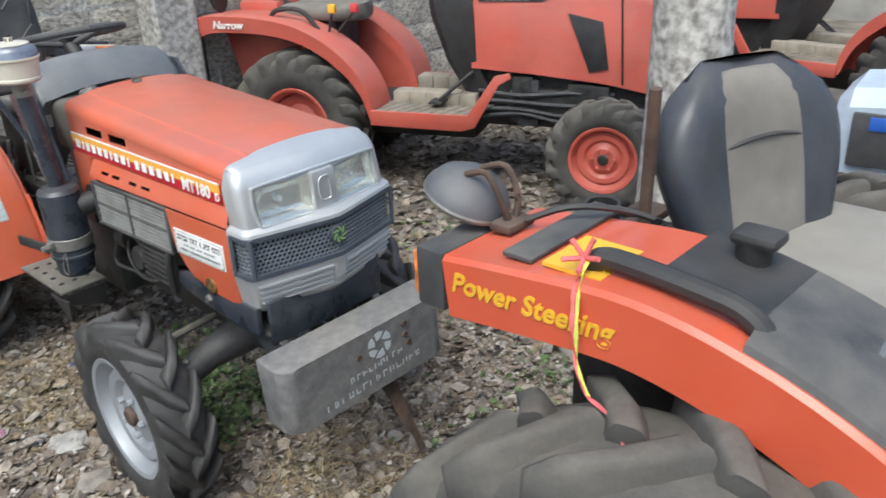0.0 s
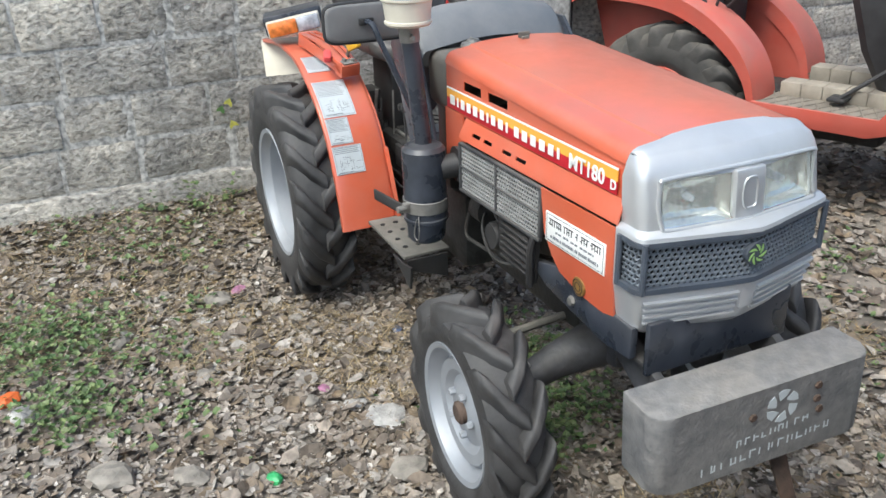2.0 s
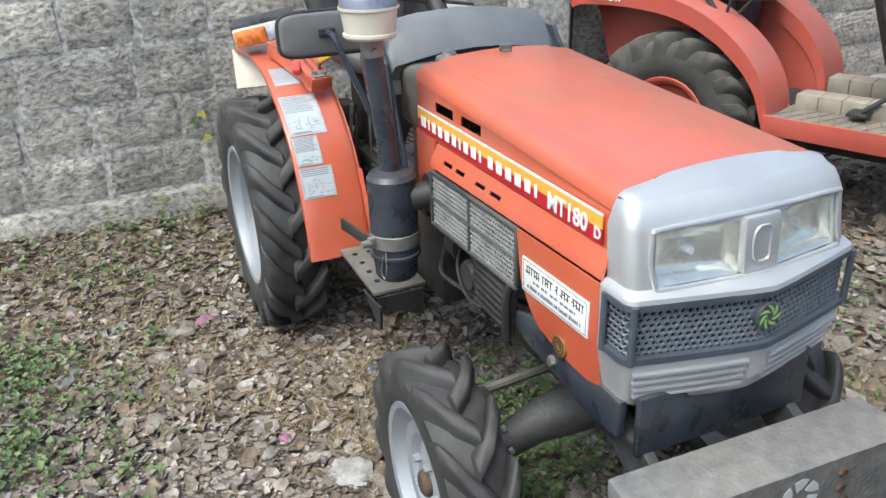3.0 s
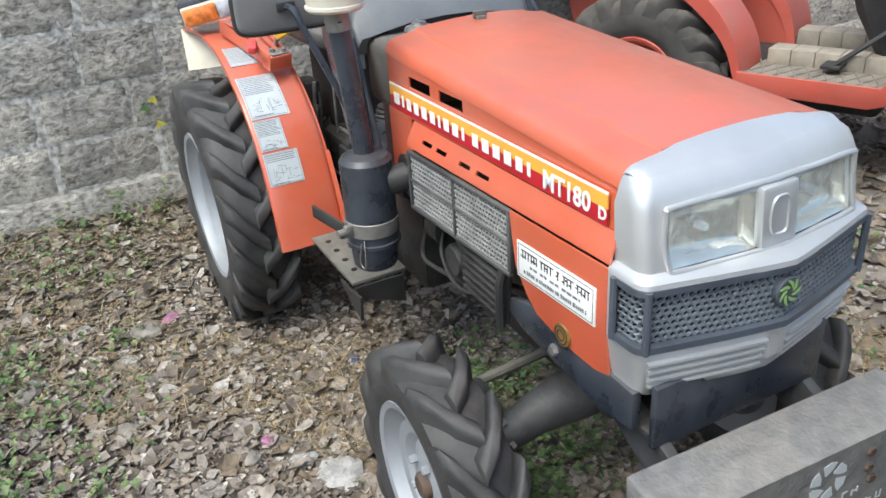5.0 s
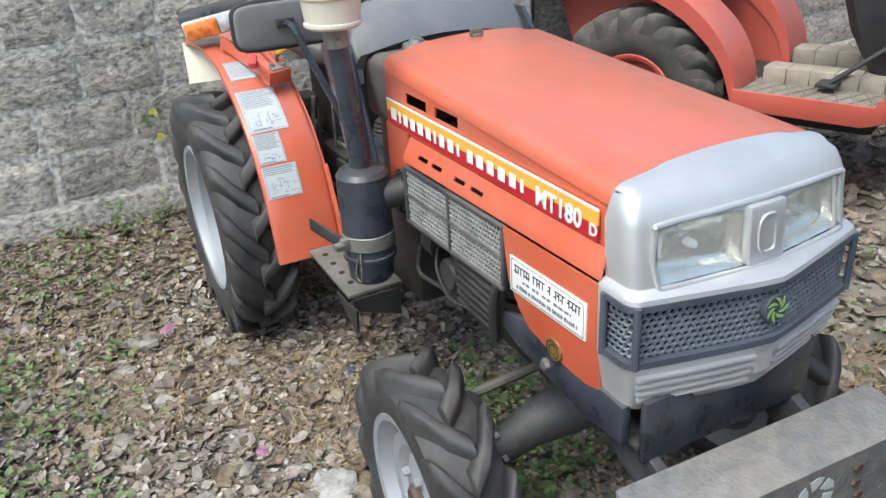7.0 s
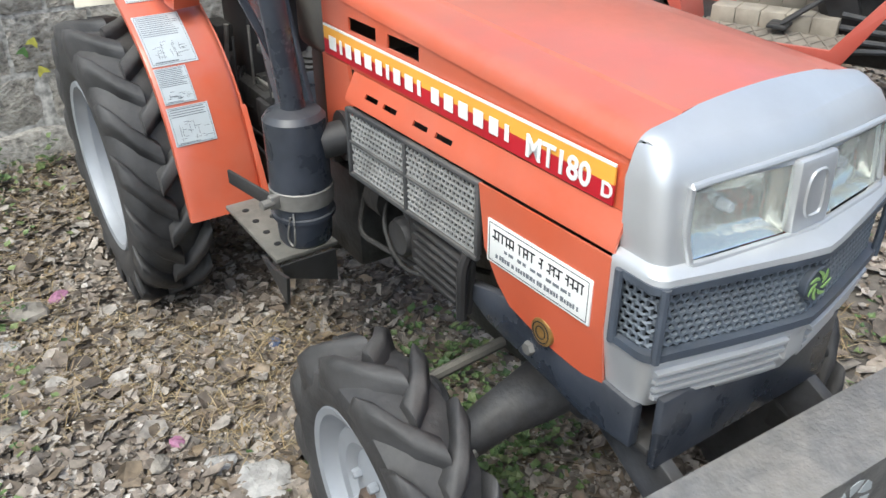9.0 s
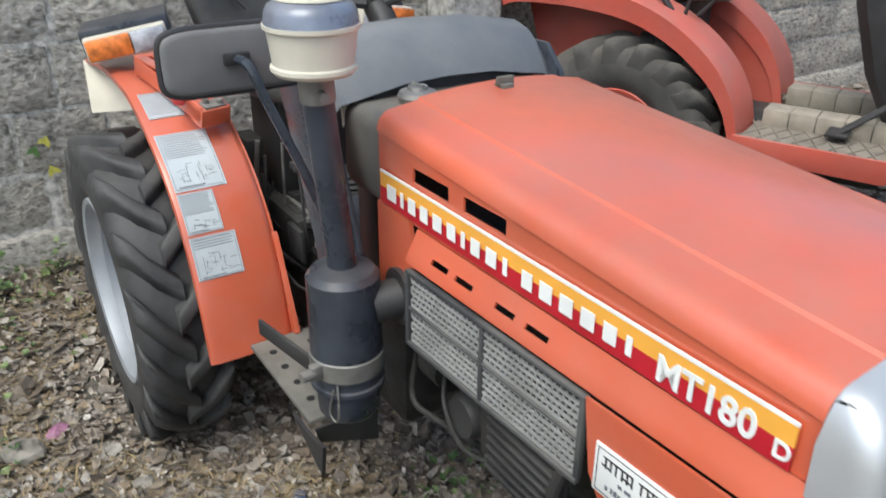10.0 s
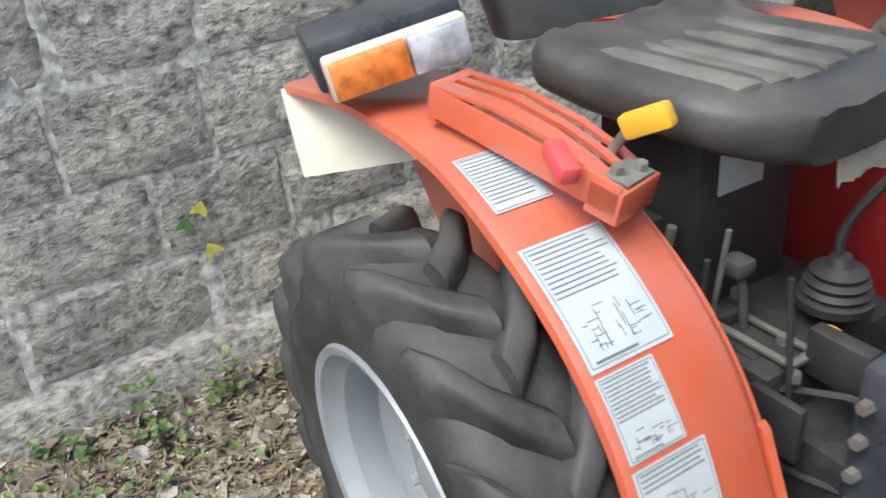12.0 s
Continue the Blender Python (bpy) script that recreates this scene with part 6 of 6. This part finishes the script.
    for z, x0, x1, w in ((0.50, 0.95, 1.10, 0.20), (0.75, 0.82, 1.0, 0.25), (1.0, 0.74, 0.99, 0.27), (1.2, 0.72, 0.98, 0.27), (1.27, 0.76, 0.97, 0.24)):
        rings.append([(x0, -w + 0.03, z), (x0 + 0.04, -w, z), (x1, -w, z), (x1, w, z), (x0 + 0.04, w, z), (x0, w - 0.03, z)])
    loft(bm, rings)
    part("dash", bm, BLACK, T)
    bm = bmesh.new()
    c = pose(0.52, 0, 1.30, 0, -28, 0)
    tube(bm, [c @ Vector((0.19 * math.cos(a), 0.19 * math.sin(a), 0)) for a in [2 * math.pi * k / 32 for k in range(33)]], 0.014, 8)
    tube(bm, [c @ Vector((-0.18, 0, 0)), c @ Vector((0.18, 0, 0))], 0.01, 8)
    tube(bm, [c @ Vector((0, 0, 0)), (0.75, 0, 1.12)], 0.03, 10)
    part("steering_wheel", bm, BLACK, T)
    part("engine", boxbm(0.95, 1.95, -0.18, 0.18, 0.38, 0.76, bev=0.03), GRIME, T)
    part("transmission", boxbm(-0.2, 0.96, -0.15, 0.15, 0.28, 0.50, bev=0.03), GRIME, T)
    part("seat_base", boxbm(-0.2, 0.12, -0.16, 0.16, 0.5, 0.95, bev=0.03), BLACK, T)
    rg = random.Random(3)
    for k in range(10):
        x, z0, z1 = rg.uniform(1.0, 1.75), rg.uniform(0.4, 0.5), rg.uniform(0.55, 0.68)
        part("engine_cover", boxbm(x, x + rg.uniform(0.05, 0.2), -0.24, -0.16, z0, z1, bev=0.01), GRIME if k % 3 else AXLE, T)
    for k in range(4):
        bm = bmesh.new()
        z = 0.44 + 0.05 * k
        tube(bm, smooth_path([(1.0, -0.22, z), (1.25, -0.25, z + rg.uniform(-0.04, 0.04)), (1.5, -0.24, z + rg.uniform(-0.05, 0.05)), (1.75, -0.2, z)], 4), 0.012, 8)
        part("engine_pipe", bm, AXLE, T)
    bm = bmesh.new()
    tube(bm, [(1.74, -0.33, 0.31), (1.74, -0.1, 0.34), (1.74, 0.1, 0.34), (1.74, 0.33, 0.31)], 0.05, 12)
    part("front_axle", bm, GRIME, T)
    for y in (-0.16, -0.11):
        bm = bmesh.new()
        tube(bm, [(0.98, y - 0.14, 0.70), (0.86, y - 0.17, 0.60), (0.80, y - 0.18, 0.55)], 0.010, 8)
        box(bm, 0.75, 0.83, y - 0.21, y - 0.15, 0.535, 0.55, bev=0.004)
        part("pedal", bm, BLACK, T)
    bm = bmesh.new()
    cushion(bm, -0.24, 0.24, 0.23, 0.99, 0.055)
    part("seat_cushion", bm, DUSTVINYL, T, angle=60)
    bm = bmesh.new()
    backrest(bm, -0.25, 1.03, 1.42, 0.22, 0.08, 0.05)
    part("seat_back", bm, VINYL, T, angle=60)
    for y, mt, nm in ((-0.30, YELLOW, "yellow_grip"), (-0.26, REDKNOB, "red_grip")):
        bm = bmesh.new()
        tube(bm, [(0.14 + (y + 0.3), y, 0.90), (0.17 + (y + 0.3) * 3, y, 1.02)], 0.008, 8)
        lv = part("lever", bm, BLACK, T)
        bm = boxbm(0.15 + (y + 0.3) * 3, 0.195 + (y + 0.3) * 3, y - 0.016, y + 0.016, 1.01, 1.06, bev=0.008)
        part(nm, bm, mt, lv)
    bm = bmesh.new()
    tube(bm, smooth_path([(-0.2, -0.36, 0.97), (-0.15, -0.36, 1.03), (0.0, -0.35, 1.03), (0.10, -0.34, 0.92)], 4), 0.014, 8)
    part("grab_rail", bm, BLACK, T)
    # round work lamp and bracket behind the fender
    bm = bmesh.new()
    lathe(bm, [(0, -0.03), (0.04, -0.026), (0.065, 0.0), (0.07, 0.02), (0.066, 0.026), (0, 0.028)], 24, axis="x", center=(-0.55, -0.33, 1.08))
    tube(bm, [(-0.55, -0.33, 1.01), (-0.55, -0.33, 0.96)], 0.012, 8)
    part("work_lamp", bm, BLACK, T)
    part("hitch_post", boxbm(-0.72, -0.66, -0.42, -0.36, 0.50, 0.90, bev=0.006), BLACK, T)
    part("rear_panel", boxbm(-0.48, -0.22, -0.22, 0.22, 0.95, 1.06, bev=0.01), paint, T)
    return T


red = build_red(pose(-0.43, 1.97, 0.02, 0, 0, 23.0))
copy_thing(red, pose(2.35, 4.55, 0.03, 0, 0, 176))


def build_near():
    T = thing("orange_tractor", "bright orange tractor with grey vinyl seat and large dusty rear tyre", "tractor", Matrix.Translation((3.1, 0.1, 0.0)))
    for s, y in ((-1, -0.465), (1, 0.665)):
        build_wheel(T, (3.12, y, 0.525), 0.525, 0.27, 0.325, 20, s, DUSTY, BORANGE, GRIME, lug_h=0.030, dish=0.11, bolts=8)
    yo = -0.392
    topc = smooth_path([(2.645, 1.137, 0), (2.80, 1.155, 0), (2.95, 1.168, 0), (3.06, 1.160, 0), (3.16, 1.138, 0), (3.25, 1.108, 0), (3.34, 1.065, 0), (3.46, 0.985, 0), (3.57, 0.87, 0), (3.64, 0.74, 0)], 4)
    P = [(p.x, p.y) for p in topc]
    rows = []
    for i, (x, z) in enumerate(P):
        a, b = P[max(i - 1, 0)], P[min(i + 1, len(P) - 1)]
        d = Vector((b[0] - a[0], b[1] - a[1])).normalized()
        h = 0.108
        x2, z2 = x + d.y * h, z - d.x * h
        rows.append([(x2, yo + 0.006, z2), (x2, yo, z2 + 0.004), (x, yo, z - 0.006), (x, yo + 0.008, z + 0.002), (x, yo + 0.26, z + 0.002), (x, yo + 0.26, z - 0.01), (x, yo + 0.012, z - 0.01), (x2, yo + 0.012, z2)])
    bm = bmesh.new()
    loft(bm, rows)
    part("fender", bm, BORANGE, T)
    words("Power Steering", 0.0475, Matrix.Translation((2.665, yo - 0.0015, 1.085)) @ pose(0, 0, 0, 90, -2.2, 0), YELLOW, T, "fender_lettering", 0.001, "yellow lettering on the fender", shear=0.25)
    # end cap with tail light
    part("fender_end", boxbm(2.585, 2.645, yo, yo + 0.20, 1.035, 1.142, bev=0.006), PLASTIC, T)
    part("tail_light", boxbm(2.575, 2.588, yo + 0.004, yo + 0.09, 1.05, 1.13, bev=0.004), AMBER, T)
    part("far_fender", boxbm(2.645, 2.84, 0.44, 0.592, 1.02, 1.142, bev=0.012), BORANGE, T)
    part("fender_end", boxbm(2.585, 2.645, 0.40, 0.592, 1.035, 1.142, bev=0.006), PLASTIC, T)
    part("tail_light", boxbm(2.575, 2.588, 0.49, 0.588, 1.05, 1.13, bev=0.004), CRIMSON, T)
    part("bracket_strip", boxbm(2.745, 2.80, yo + 0.03, yo + 0.29, 1.158, 1.1665, bev=0.002), PLASTIC, T)
    part("hazard_sticker", boxbm(2.82, 2.92, yo + 0.03, yo + 0.15, 1.1640, 1.1700), YELLOW, T, "yellow hazard sticker")
    bm = bmesh.new()
    for a, b in (((2.84, yo + 0.05), (2.90, yo + 0.12)), ((2.85, yo + 0.11), (2.88, yo + 0.06)), ((2.87, yo + 0.07), (2.905, yo + 0.075))):
        tube(bm, [(a[0], a[1], 1.1705), (b[0], b[1], 1.1705)], 0.003, 4)
    part("sticker_mark", bm, DARK, T)
    # round lamp on its bracket
    m = pose(2.585, -0.25, 1.195, 0, -68, 20)
    bm = bmesh.new()
    lathe(bm, [(0, 0.042), (0.03, 0.040), (0.060, 0.022), (0.076, 0.0), (0.079, -0.012), (0.074, -0.018), (0, -0.012)], 32, axis="x")
    lp = part("work_lamp", bm, BLUEVINYL, T, "round grey work lamp turned backwards")
    lp.matrix_basis = m
    bm = bmesh.new()
    lathe(bm, [(0.079, -0.010), (0.081, -0.014), (0.079, -0.020), (0.072, -0.022), (0.072, -0.018)], 32, axis="x", loop=True)
    part("lamp_rim", bm, STEEL, lp)
    bm = bmesh.new()
    tube(bm, smooth_path([(2.60, -0.235, 1.235), (2.645, -0.225, 1.245), (2.67, -0.225, 1.20), (2.675, -0.235, 1.16)], 4), 0.006, 8)
    tube(bm, smooth_path([(2.60, -0.275, 1.235), (2.645, -0.275, 1.245), (2.67, -0.27, 1.20), (2.675, -0.255, 1.16)], 4), 0.006, 8)
    box(bm, 2.655, 2.70, -0.285, -0.215, 1.15, 1.165, bev=0.004)
    part("lamp_bracket", bm, RUST, T)
    bm = bmesh.new()
    tube(bm, smooth_path([(2.70, -0.24, 1.165), (2.76, -0.20, 1.19), (2.82, -0.14, 1.18), (2.86, -0.10, 1.16)], 4), 0.006, 6)
    part("cable", bm, BLACK, T)
    # black cover with grab rail
    bm = bmesh.new()
    rows = []
    for x, z in P[15:]:
        rows.append([(x, yo + 0.010, z + 0.0), (x, yo + 0.016, z + 0.012), (x, yo + 0.05, z + 0.024), (x, yo + 0.265, z + 0.014), (x, yo + 0.265, z - 0.012)])
    loft(bm, rows)
    part("console_cover", bm, PLASTIC, T)
    bm = bmesh.new()
    loft(bm, [[(x, yo + 0.088, z + 0.003), (x, yo + 0.094, z + 0.014), (x, yo + 0.264, z + 0.014), (x, yo + 0.264, z - 0.008)] for x, z in P[9:16]])
    part("console_edge", bm, BLACK, T)
    bm = bmesh.new()
    tube(bm, smooth_path([(2.885, -0.33, 1.155), (2.895, -0.33, 1.182), (2.93, -0.33, 1.19), (3.05, -0.335, 1.185), (3.12, -0.335, 1.172), (3.16, -0.335, 1.13), (3.17, -0.335, 1.10)], 5), 0.017, 10)
    part("grab_rail", bm, BLACK, T)
    bm = bmesh.new()
    tube(bm, [(3.06, -0.17, 1.12), (3.06, -0.175, 1.16), (3.06, -0.18, 1.21)], 0.02, 12, rads=[0.020, 0.025, 0.027])
    box(bm, 3.03, 3.10, -0.208, -0.152, 1.200, 1.222, bev=0.010)
    part("lever_grip", bm, BLACK, T)
    bm = boxbm(3.05, 3.40, -0.27, -0.10, 1.06, 1.105, bev=0.008)
    for k in range(4):
        box(bm, 3.10 + k * 0.05, 3.115 + k * 0.05, -0.25, -0.13, 1.10, 1.125, bev=0.004)
    part("lever_console", bm, COWL, T)
    # seat
    bm = bmesh.new()
    cushion(bm, 2.93, 3.42, 0.25, 1.045, 0.055, yc=0.13)
    part("seat_cushion", bm, NEARSEAT, T, "dusty grey vinyl seat cushion", angle=60)
    bm = bmesh.new()
    backrest(bm, 2.955, 1.05, 1.385, 0.205, 0.085, 0.055, yc=0.13, dish=0.045)
    swivel = Matrix.Translation((2.955, 0.13, 0)) @ Matrix.Rotation(radians(-21), 4, "Z") @ Matrix.Translation((-2.955, -0.13, 0))
    part("seat_back", bm, BOLSTER, T, "black vinyl backrest with dusty centre", angle=60).matrix_basis = swivel
    bm = bmesh.new()
    backrest(bm, 2.957, 1.07, 1.368, 0.150, 0.076, 0.031, yc=0.13, dish=0.004)
    part("back_pad", bm, DUSTVINYL, T, angle=60).matrix_basis = swivel
    bm = bmesh.new()
    tube(bm, smooth_path([(2.934, 0.03, 1.245), (2.940, 0.08, 1.258), (2.942, 0.13, 1.262), (2.940, 0.18, 1.258), (2.934, 0.23, 1.245)], 5), 0.004, 6)
    part("back_seam", bm, VINYL, T).matrix_basis = swivel
    bm = bmesh.new()
    tube(bm, smooth_path([(3.00, -0.04, 1.095), (3.12, -0.05, 1.088), (3.28, -0.045, 1.088), (3.34, 0.02, 1.083), (3.34, 0.24, 1.083)], 5), 0.004, 6)
    part("cushion_seam", bm, SEATDUST, T)
    # rear housing, lift arms, posts
    bm = boxbm(2.72, 3.6, -0.14, 0.36, 0.55, 0.98, bev=0.04)
    part("rear_housing", bm, GRIME, T)
    bm = bmesh.new()
    tube(bm, [(2.80, -0.03, 0.80), (2.815, -0.05, 1.10), (2.83, -0.07, 1.37)], 0.011, 10)
    part("top_link_post", bm, RUST, T, "rusty upright bar")
    for x, y, r, z in ((2.70, 0.0, 0.035, 1.12), (2.74, 0.12, 0.03, 1.05), (2.66, 0.20, 0.04, 1.02)):
        bm = bmesh.new()
        lathe(bm, [(0, 0.72), (r, 0.72), (r, z), (r * 0.8, z), (r * 0.78, z - 0.05), (0, z - 0.05)], 18, axis="z", center=(x, y, 0))
        part("hydraulic_cylinder", bm, GRIME, T)
    for y in (-0.13, 0.28):
        bm = boxbm(2.55, 2.95, y - 0.02, y + 0.02, 0.92, 0.98, bev=0.008)
        part("lift_arm", bm, GRIME, T)
    part("crossbar", boxbm(2.60, 2.68, -0.16, 0.34, 0.98, 1.0, bev=0.004), RUST, T)
    part("hood", boxbm(3.9, 5.2, -0.15, 0.40, 0.85, 1.35, bev=0.06), BORANGE, T)
    part("engine", boxbm(3.6, 5.1, -0.12, 0.36, 0.45, 0.9, bev=0.04), GRIME, T)
    for s, y in ((-1, -0.35), (1, 0.55)):
        build_wheel(T, (4.85, y, 0.36), 0.36, 0.19, 0.2, 16, s, DUSTY, BORANGE, GRIME, lug_h=0.026, dish=0.05)
    settle(T)
    # ribbon tied to the rail
    bm = bmesh.new()
    pinkr = mat("faded_pink_ribbon", (0.75, 0.16, 0.16), 0.7, vary=0.3, scale=30, bump=0.2)
    yel = mat("yellow_green_ribbon", (0.72, 0.70, 0.12), 0.7, vary=0.3, scale=30, bump=0.2)
    rb = thing("ribbon", "pink and yellow ribbon tied to the tractor's grab rail", "ribbon", Matrix.Translation((2.9, -0.4, 1.1)))
    def strip(path, w, mt, nm):
        pts = smooth_path(path, 5)
        b = bmesh.new()
        rows = []
        for i, p in enumerate(pts):
            q = w * (0.7 + 0.3 * math.sin(i * 1.3))
            tw = Vector((math.cos(i * 0.35), 0.25 * math.sin(i * 0.6), 0.3 * math.sin(i * 0.35))) * q
            rows.append([p - tw, p + tw, p + tw + Vector((0, -0.002, 0.001)), p - tw + Vector((0, -0.002, 0.001))])
        loft(b, rows)
        part(nm, b, mt, rb)
    strip([(2.885, -0.345, 1.19), (2.895, -0.385, 1.165), (2.905, -0.405, 1.12), (2.915, -0.41, 1.06), (2.95, -0.43, 1.025), (3.01, -0.45, 1.02)], 0.006, pinkr, "pink_band")
    strip([(2.89, -0.345, 1.19), (2.905, -0.39, 1.165), (2.915, -0.41, 1.10), (2.925, -0.415, 1.05), (2.955, -0.435, 1.03)], 0.0042, yel, "yellow_band")
    strip([(2.95, -0.43, 1.025), (3.02, -0.46, 1.02), (3.05, -0.50, 1.0), (3.06, -0.54, 0.97), (3.075, -0.56, 0.945)], 0.006, pinkr, "pink_tail")
    b = bmesh.new()
    for k in range(5):
        a = k * 1.25
        tube(b, [(2.885, -0.35, 1.19), (2.885 + 0.03 * math.cos(a), -0.36 + 0.02 * math.sin(a), 1.20 + 0.02 * math.sin(a))], 0.004, 6)
    part("knot", b, pinkr, rb)
    settle(rb)
    return T


build_near()


def build_blue():
    T = thing("blue_tractor", "blue and grey tractor hood beyond the orange tractor", "tractor", pose(2.75, 2.15, 0.0, 0, 0, 8))
    bm = bmesh.new()
    loft(bm, [[(x, -w, 0.62), (x, -w, zt - 0.06), (x, -w + 0.06, zt), (x, w - 0.06, zt), (x, w, zt - 0.06), (x, w, 0.62)] for x, zt, w in ((-0.25, 0.88, 0.20), (-0.2, 0.93, 0.23), (0.4, 0.98, 0.25), (0.9, 1.0, 0.25))])
    part("hood", bm, PALE, T)
    part("hood_side", boxbm(-0.18, 0.9, -0.262, -0.24, 0.66, 0.86, bev=0.006), PLASTIC, T)
    part("blue_band", boxbm(-0.12, 0.9, -0.268, -0.258, 0.80, 0.85, bev=0.003), BLUE, T)
    for k in range(3):
        part("white_mark", boxbm(-0.02 + k * 0.14, 0.03 + k * 0.14, -0.266, -0.26, 0.70 + 0.01 * k, 0.735, bev=0.002), WHITE, T)
    part("engine", boxbm(-0.1, 1.4, -0.18, 0.18, 0.35, 0.64, bev=0.03), GRIME, T)
    for s in (-1, 1):
        build_wheel(T, (0.1, s * 0.38, 0.30), 0.30, 0.16, 0.16, 16, s, DUSTY, RIM, GRIME, lug_h=0.024, dish=0.05)
        build_wheel(T, (1.5, s * 0.42, 0.45), 0.45, 0.22, 0.26, 18, s, DUSTY, RIM, GRIME, lug_h=0.03, dish=0.08)
    return T


build_blue()


# ---- small things ----
def small_things():
    leafm = mat("yellow_leaf", (0.55, 0.52, 0.10), 0.6, vary=0.2, scale=60, bump=0.1)
    leafg = mat("green_leaf", (0.10, 0.20, 0.06), 0.6, vary=0.2, scale=60, bump=0.1)
    for y, z, mt, s, nm in ((-0.545, 0.585, leafm, 0.03, "yellow"), (-0.555, 0.478, leafm, 0.032, "yellow"), (-0.585, 0.555, leafg, 0.03, "green")):
        bm = bmesh.new()
        pts = [(0, 0), (0.5, 0.42), (0.95, 0.5), (0.75, 0), (0.95, -0.5), (0.5, -0.42)]
        rows = [[bm.verts.new((0.012 * abs(b) + h, b * s * 1.4, -a * s * 1.3)) for a, b in pts] for h in (0, 0.001)]
        bm.faces.new(rows[0][::-1])
        bm.faces.new(rows[1])
        for i in range(6):
            j = (i + 1) % 6
            bm.faces.new((rows[0][i], rows[0][j], rows[1][j], rows[1][i]))
        ob = part("creeper_leaf", bm, mt, None)
        ob.location = (-0.940, y, z + 0.02)
        ob.rotation_euler = (radians(20 if z < 0.5 else -30), 0, 0)
        tagged(ob, nm + " creeper leaf clinging to the block wall", "leaf", group="creeper leaves on the wall")
    rng = random.Random(21)

    def scrap(x, y, s, mt, label, category, flat=0.25):
        bm = bmesh.new()
        bmesh.ops.create_icosphere(bm, subdivisions=2, radius=1)
        for v in bm.verts:
            k = 1 + 0.35 * noise.noise(v.co * 1.7 + Vector((x * 9, y * 9, s * 50)))
            v.co = Vector((v.co.x * s * k, v.co.y * s * 0.75 * k, v.co.z * s * flat * k))
        ob = part(category.replace(" ", "_"), bm, mt, None, smooth=False)
        ob.location = (x, y, ground_z(x, y) + s * flat * 0.6 + 0.008)
        ob.rotation_euler = (0, 0, rng.uniform(0, 6))
        tagged(ob, label, category)
    stone = mat("dusty_stone", (0.26, 0.235, 0.20), 0.9, vary=0.35, scale=20, bump=0.6)
    pinkm = mat("pink_wrapper", (0.34, 0.15, 0.24), 0.45, vary=0.3, scale=60, bump=0.3)
    clear = mat("crumpled_film", (0.40, 0.385, 0.36), 0.35, vary=0.3, scale=40, bump=0.5)
    grn = mat("green_wrapper", (0.06, 0.38, 0.13), 0.35, vary=0.2, scale=60, bump=0.3)
    bl = mat("blue_wrapper", (0.10, 0.13, 0.22), 0.5, vary=0.3, scale=60, bump=0.3)
    for x, y, s in ((0.02, -0.86, 0.06), (0.98, -1.33, 0.07), (1.06, -1.13, 0.055), (0.2, -1.25, 0.05), (0.55, -1.0, 0.035), (1.3, -0.56, 0.06), (1.5, -0.95, 0.04), (2.05, 1.0, 0.12), (1.8, 1.25, 0.14), (0.3, -0.62, 0.03), (0.85, -0.72, 0.035)):
        scrap(x, y, s, stone, "dusty grey-brown stone half sunk in leaf litter", "stone", 0.42)
    scrap(-0.03, -0.77, 0.035, pinkm, "crumpled pink plastic wrapper lying on the leaves", "wrapper", 0.5)
    scrap(0.80, -0.66, 0.022, pinkm, "small pink plastic scrap on the leaves", "wrapper", 0.4)
    scrap(1.03, -0.53, 0.075, clear, "flattened crumpled clear plastic film on the ground", "plastic film", 0.2)
    scrap(0.92, -0.60, 0.045, clear, "torn clear plastic film lying on leaves", "plastic film", 0.2)
    scrap(0.15, -0.95, 0.045, clear, "pale plastic scrap among dry leaves", "plastic film", 0.2)
    scrap(0.72, -1.115, 0.018, clear, "tiny white paper bit on the litter", "paper scrap", 0.3)
    scrap(1.155, -0.915, 0.03, grn, "crumpled green plastic wrapper on the ground", "wrapper", 0.45)
    scrap(0.55, -0.30, 0.025, bl, "blue plastic scrap under the tractor", "wrapper", 0.3)
    scrap(2.45, 0.55, 0.05, clear, "crumpled white plastic bag beside the tractors", "plastic film", 0.5)
    pk = mat("orange_wrapper", (0.75, 0.16, 0.04), 0.4, vary=0.3, scale=50, bump=0.3)
    scrap(0.46, -1.61, 0.05, pk, "orange and yellow food wrapper lying on the litter", "wrapper", 0.45)
    scrap(0.565, -1.56, 0.045, clear, "crushed clear plastic cup beside a wrapper", "plastic cup", 0.6)
    # stick of timber on the ground between tractors
    bm = bmesh.new()
    tube(bm, smooth_path([(1.7, 1.12, 0.0), (1.9, 1.05, 0.025), (2.2, 1.0, 0.03), (2.5, 0.93, 0.0)], 4), 0.045, 10, rads=None)
    wood = mat("dry_grey_wood", (0.25, 0.21, 0.165), 0.9, vary=0.35, scale=14, bump=0.8, bscale=50)
    tagged(part("log", bm, wood, None), "dry grey log lying on the leaves between tractors", "log")


small_things()
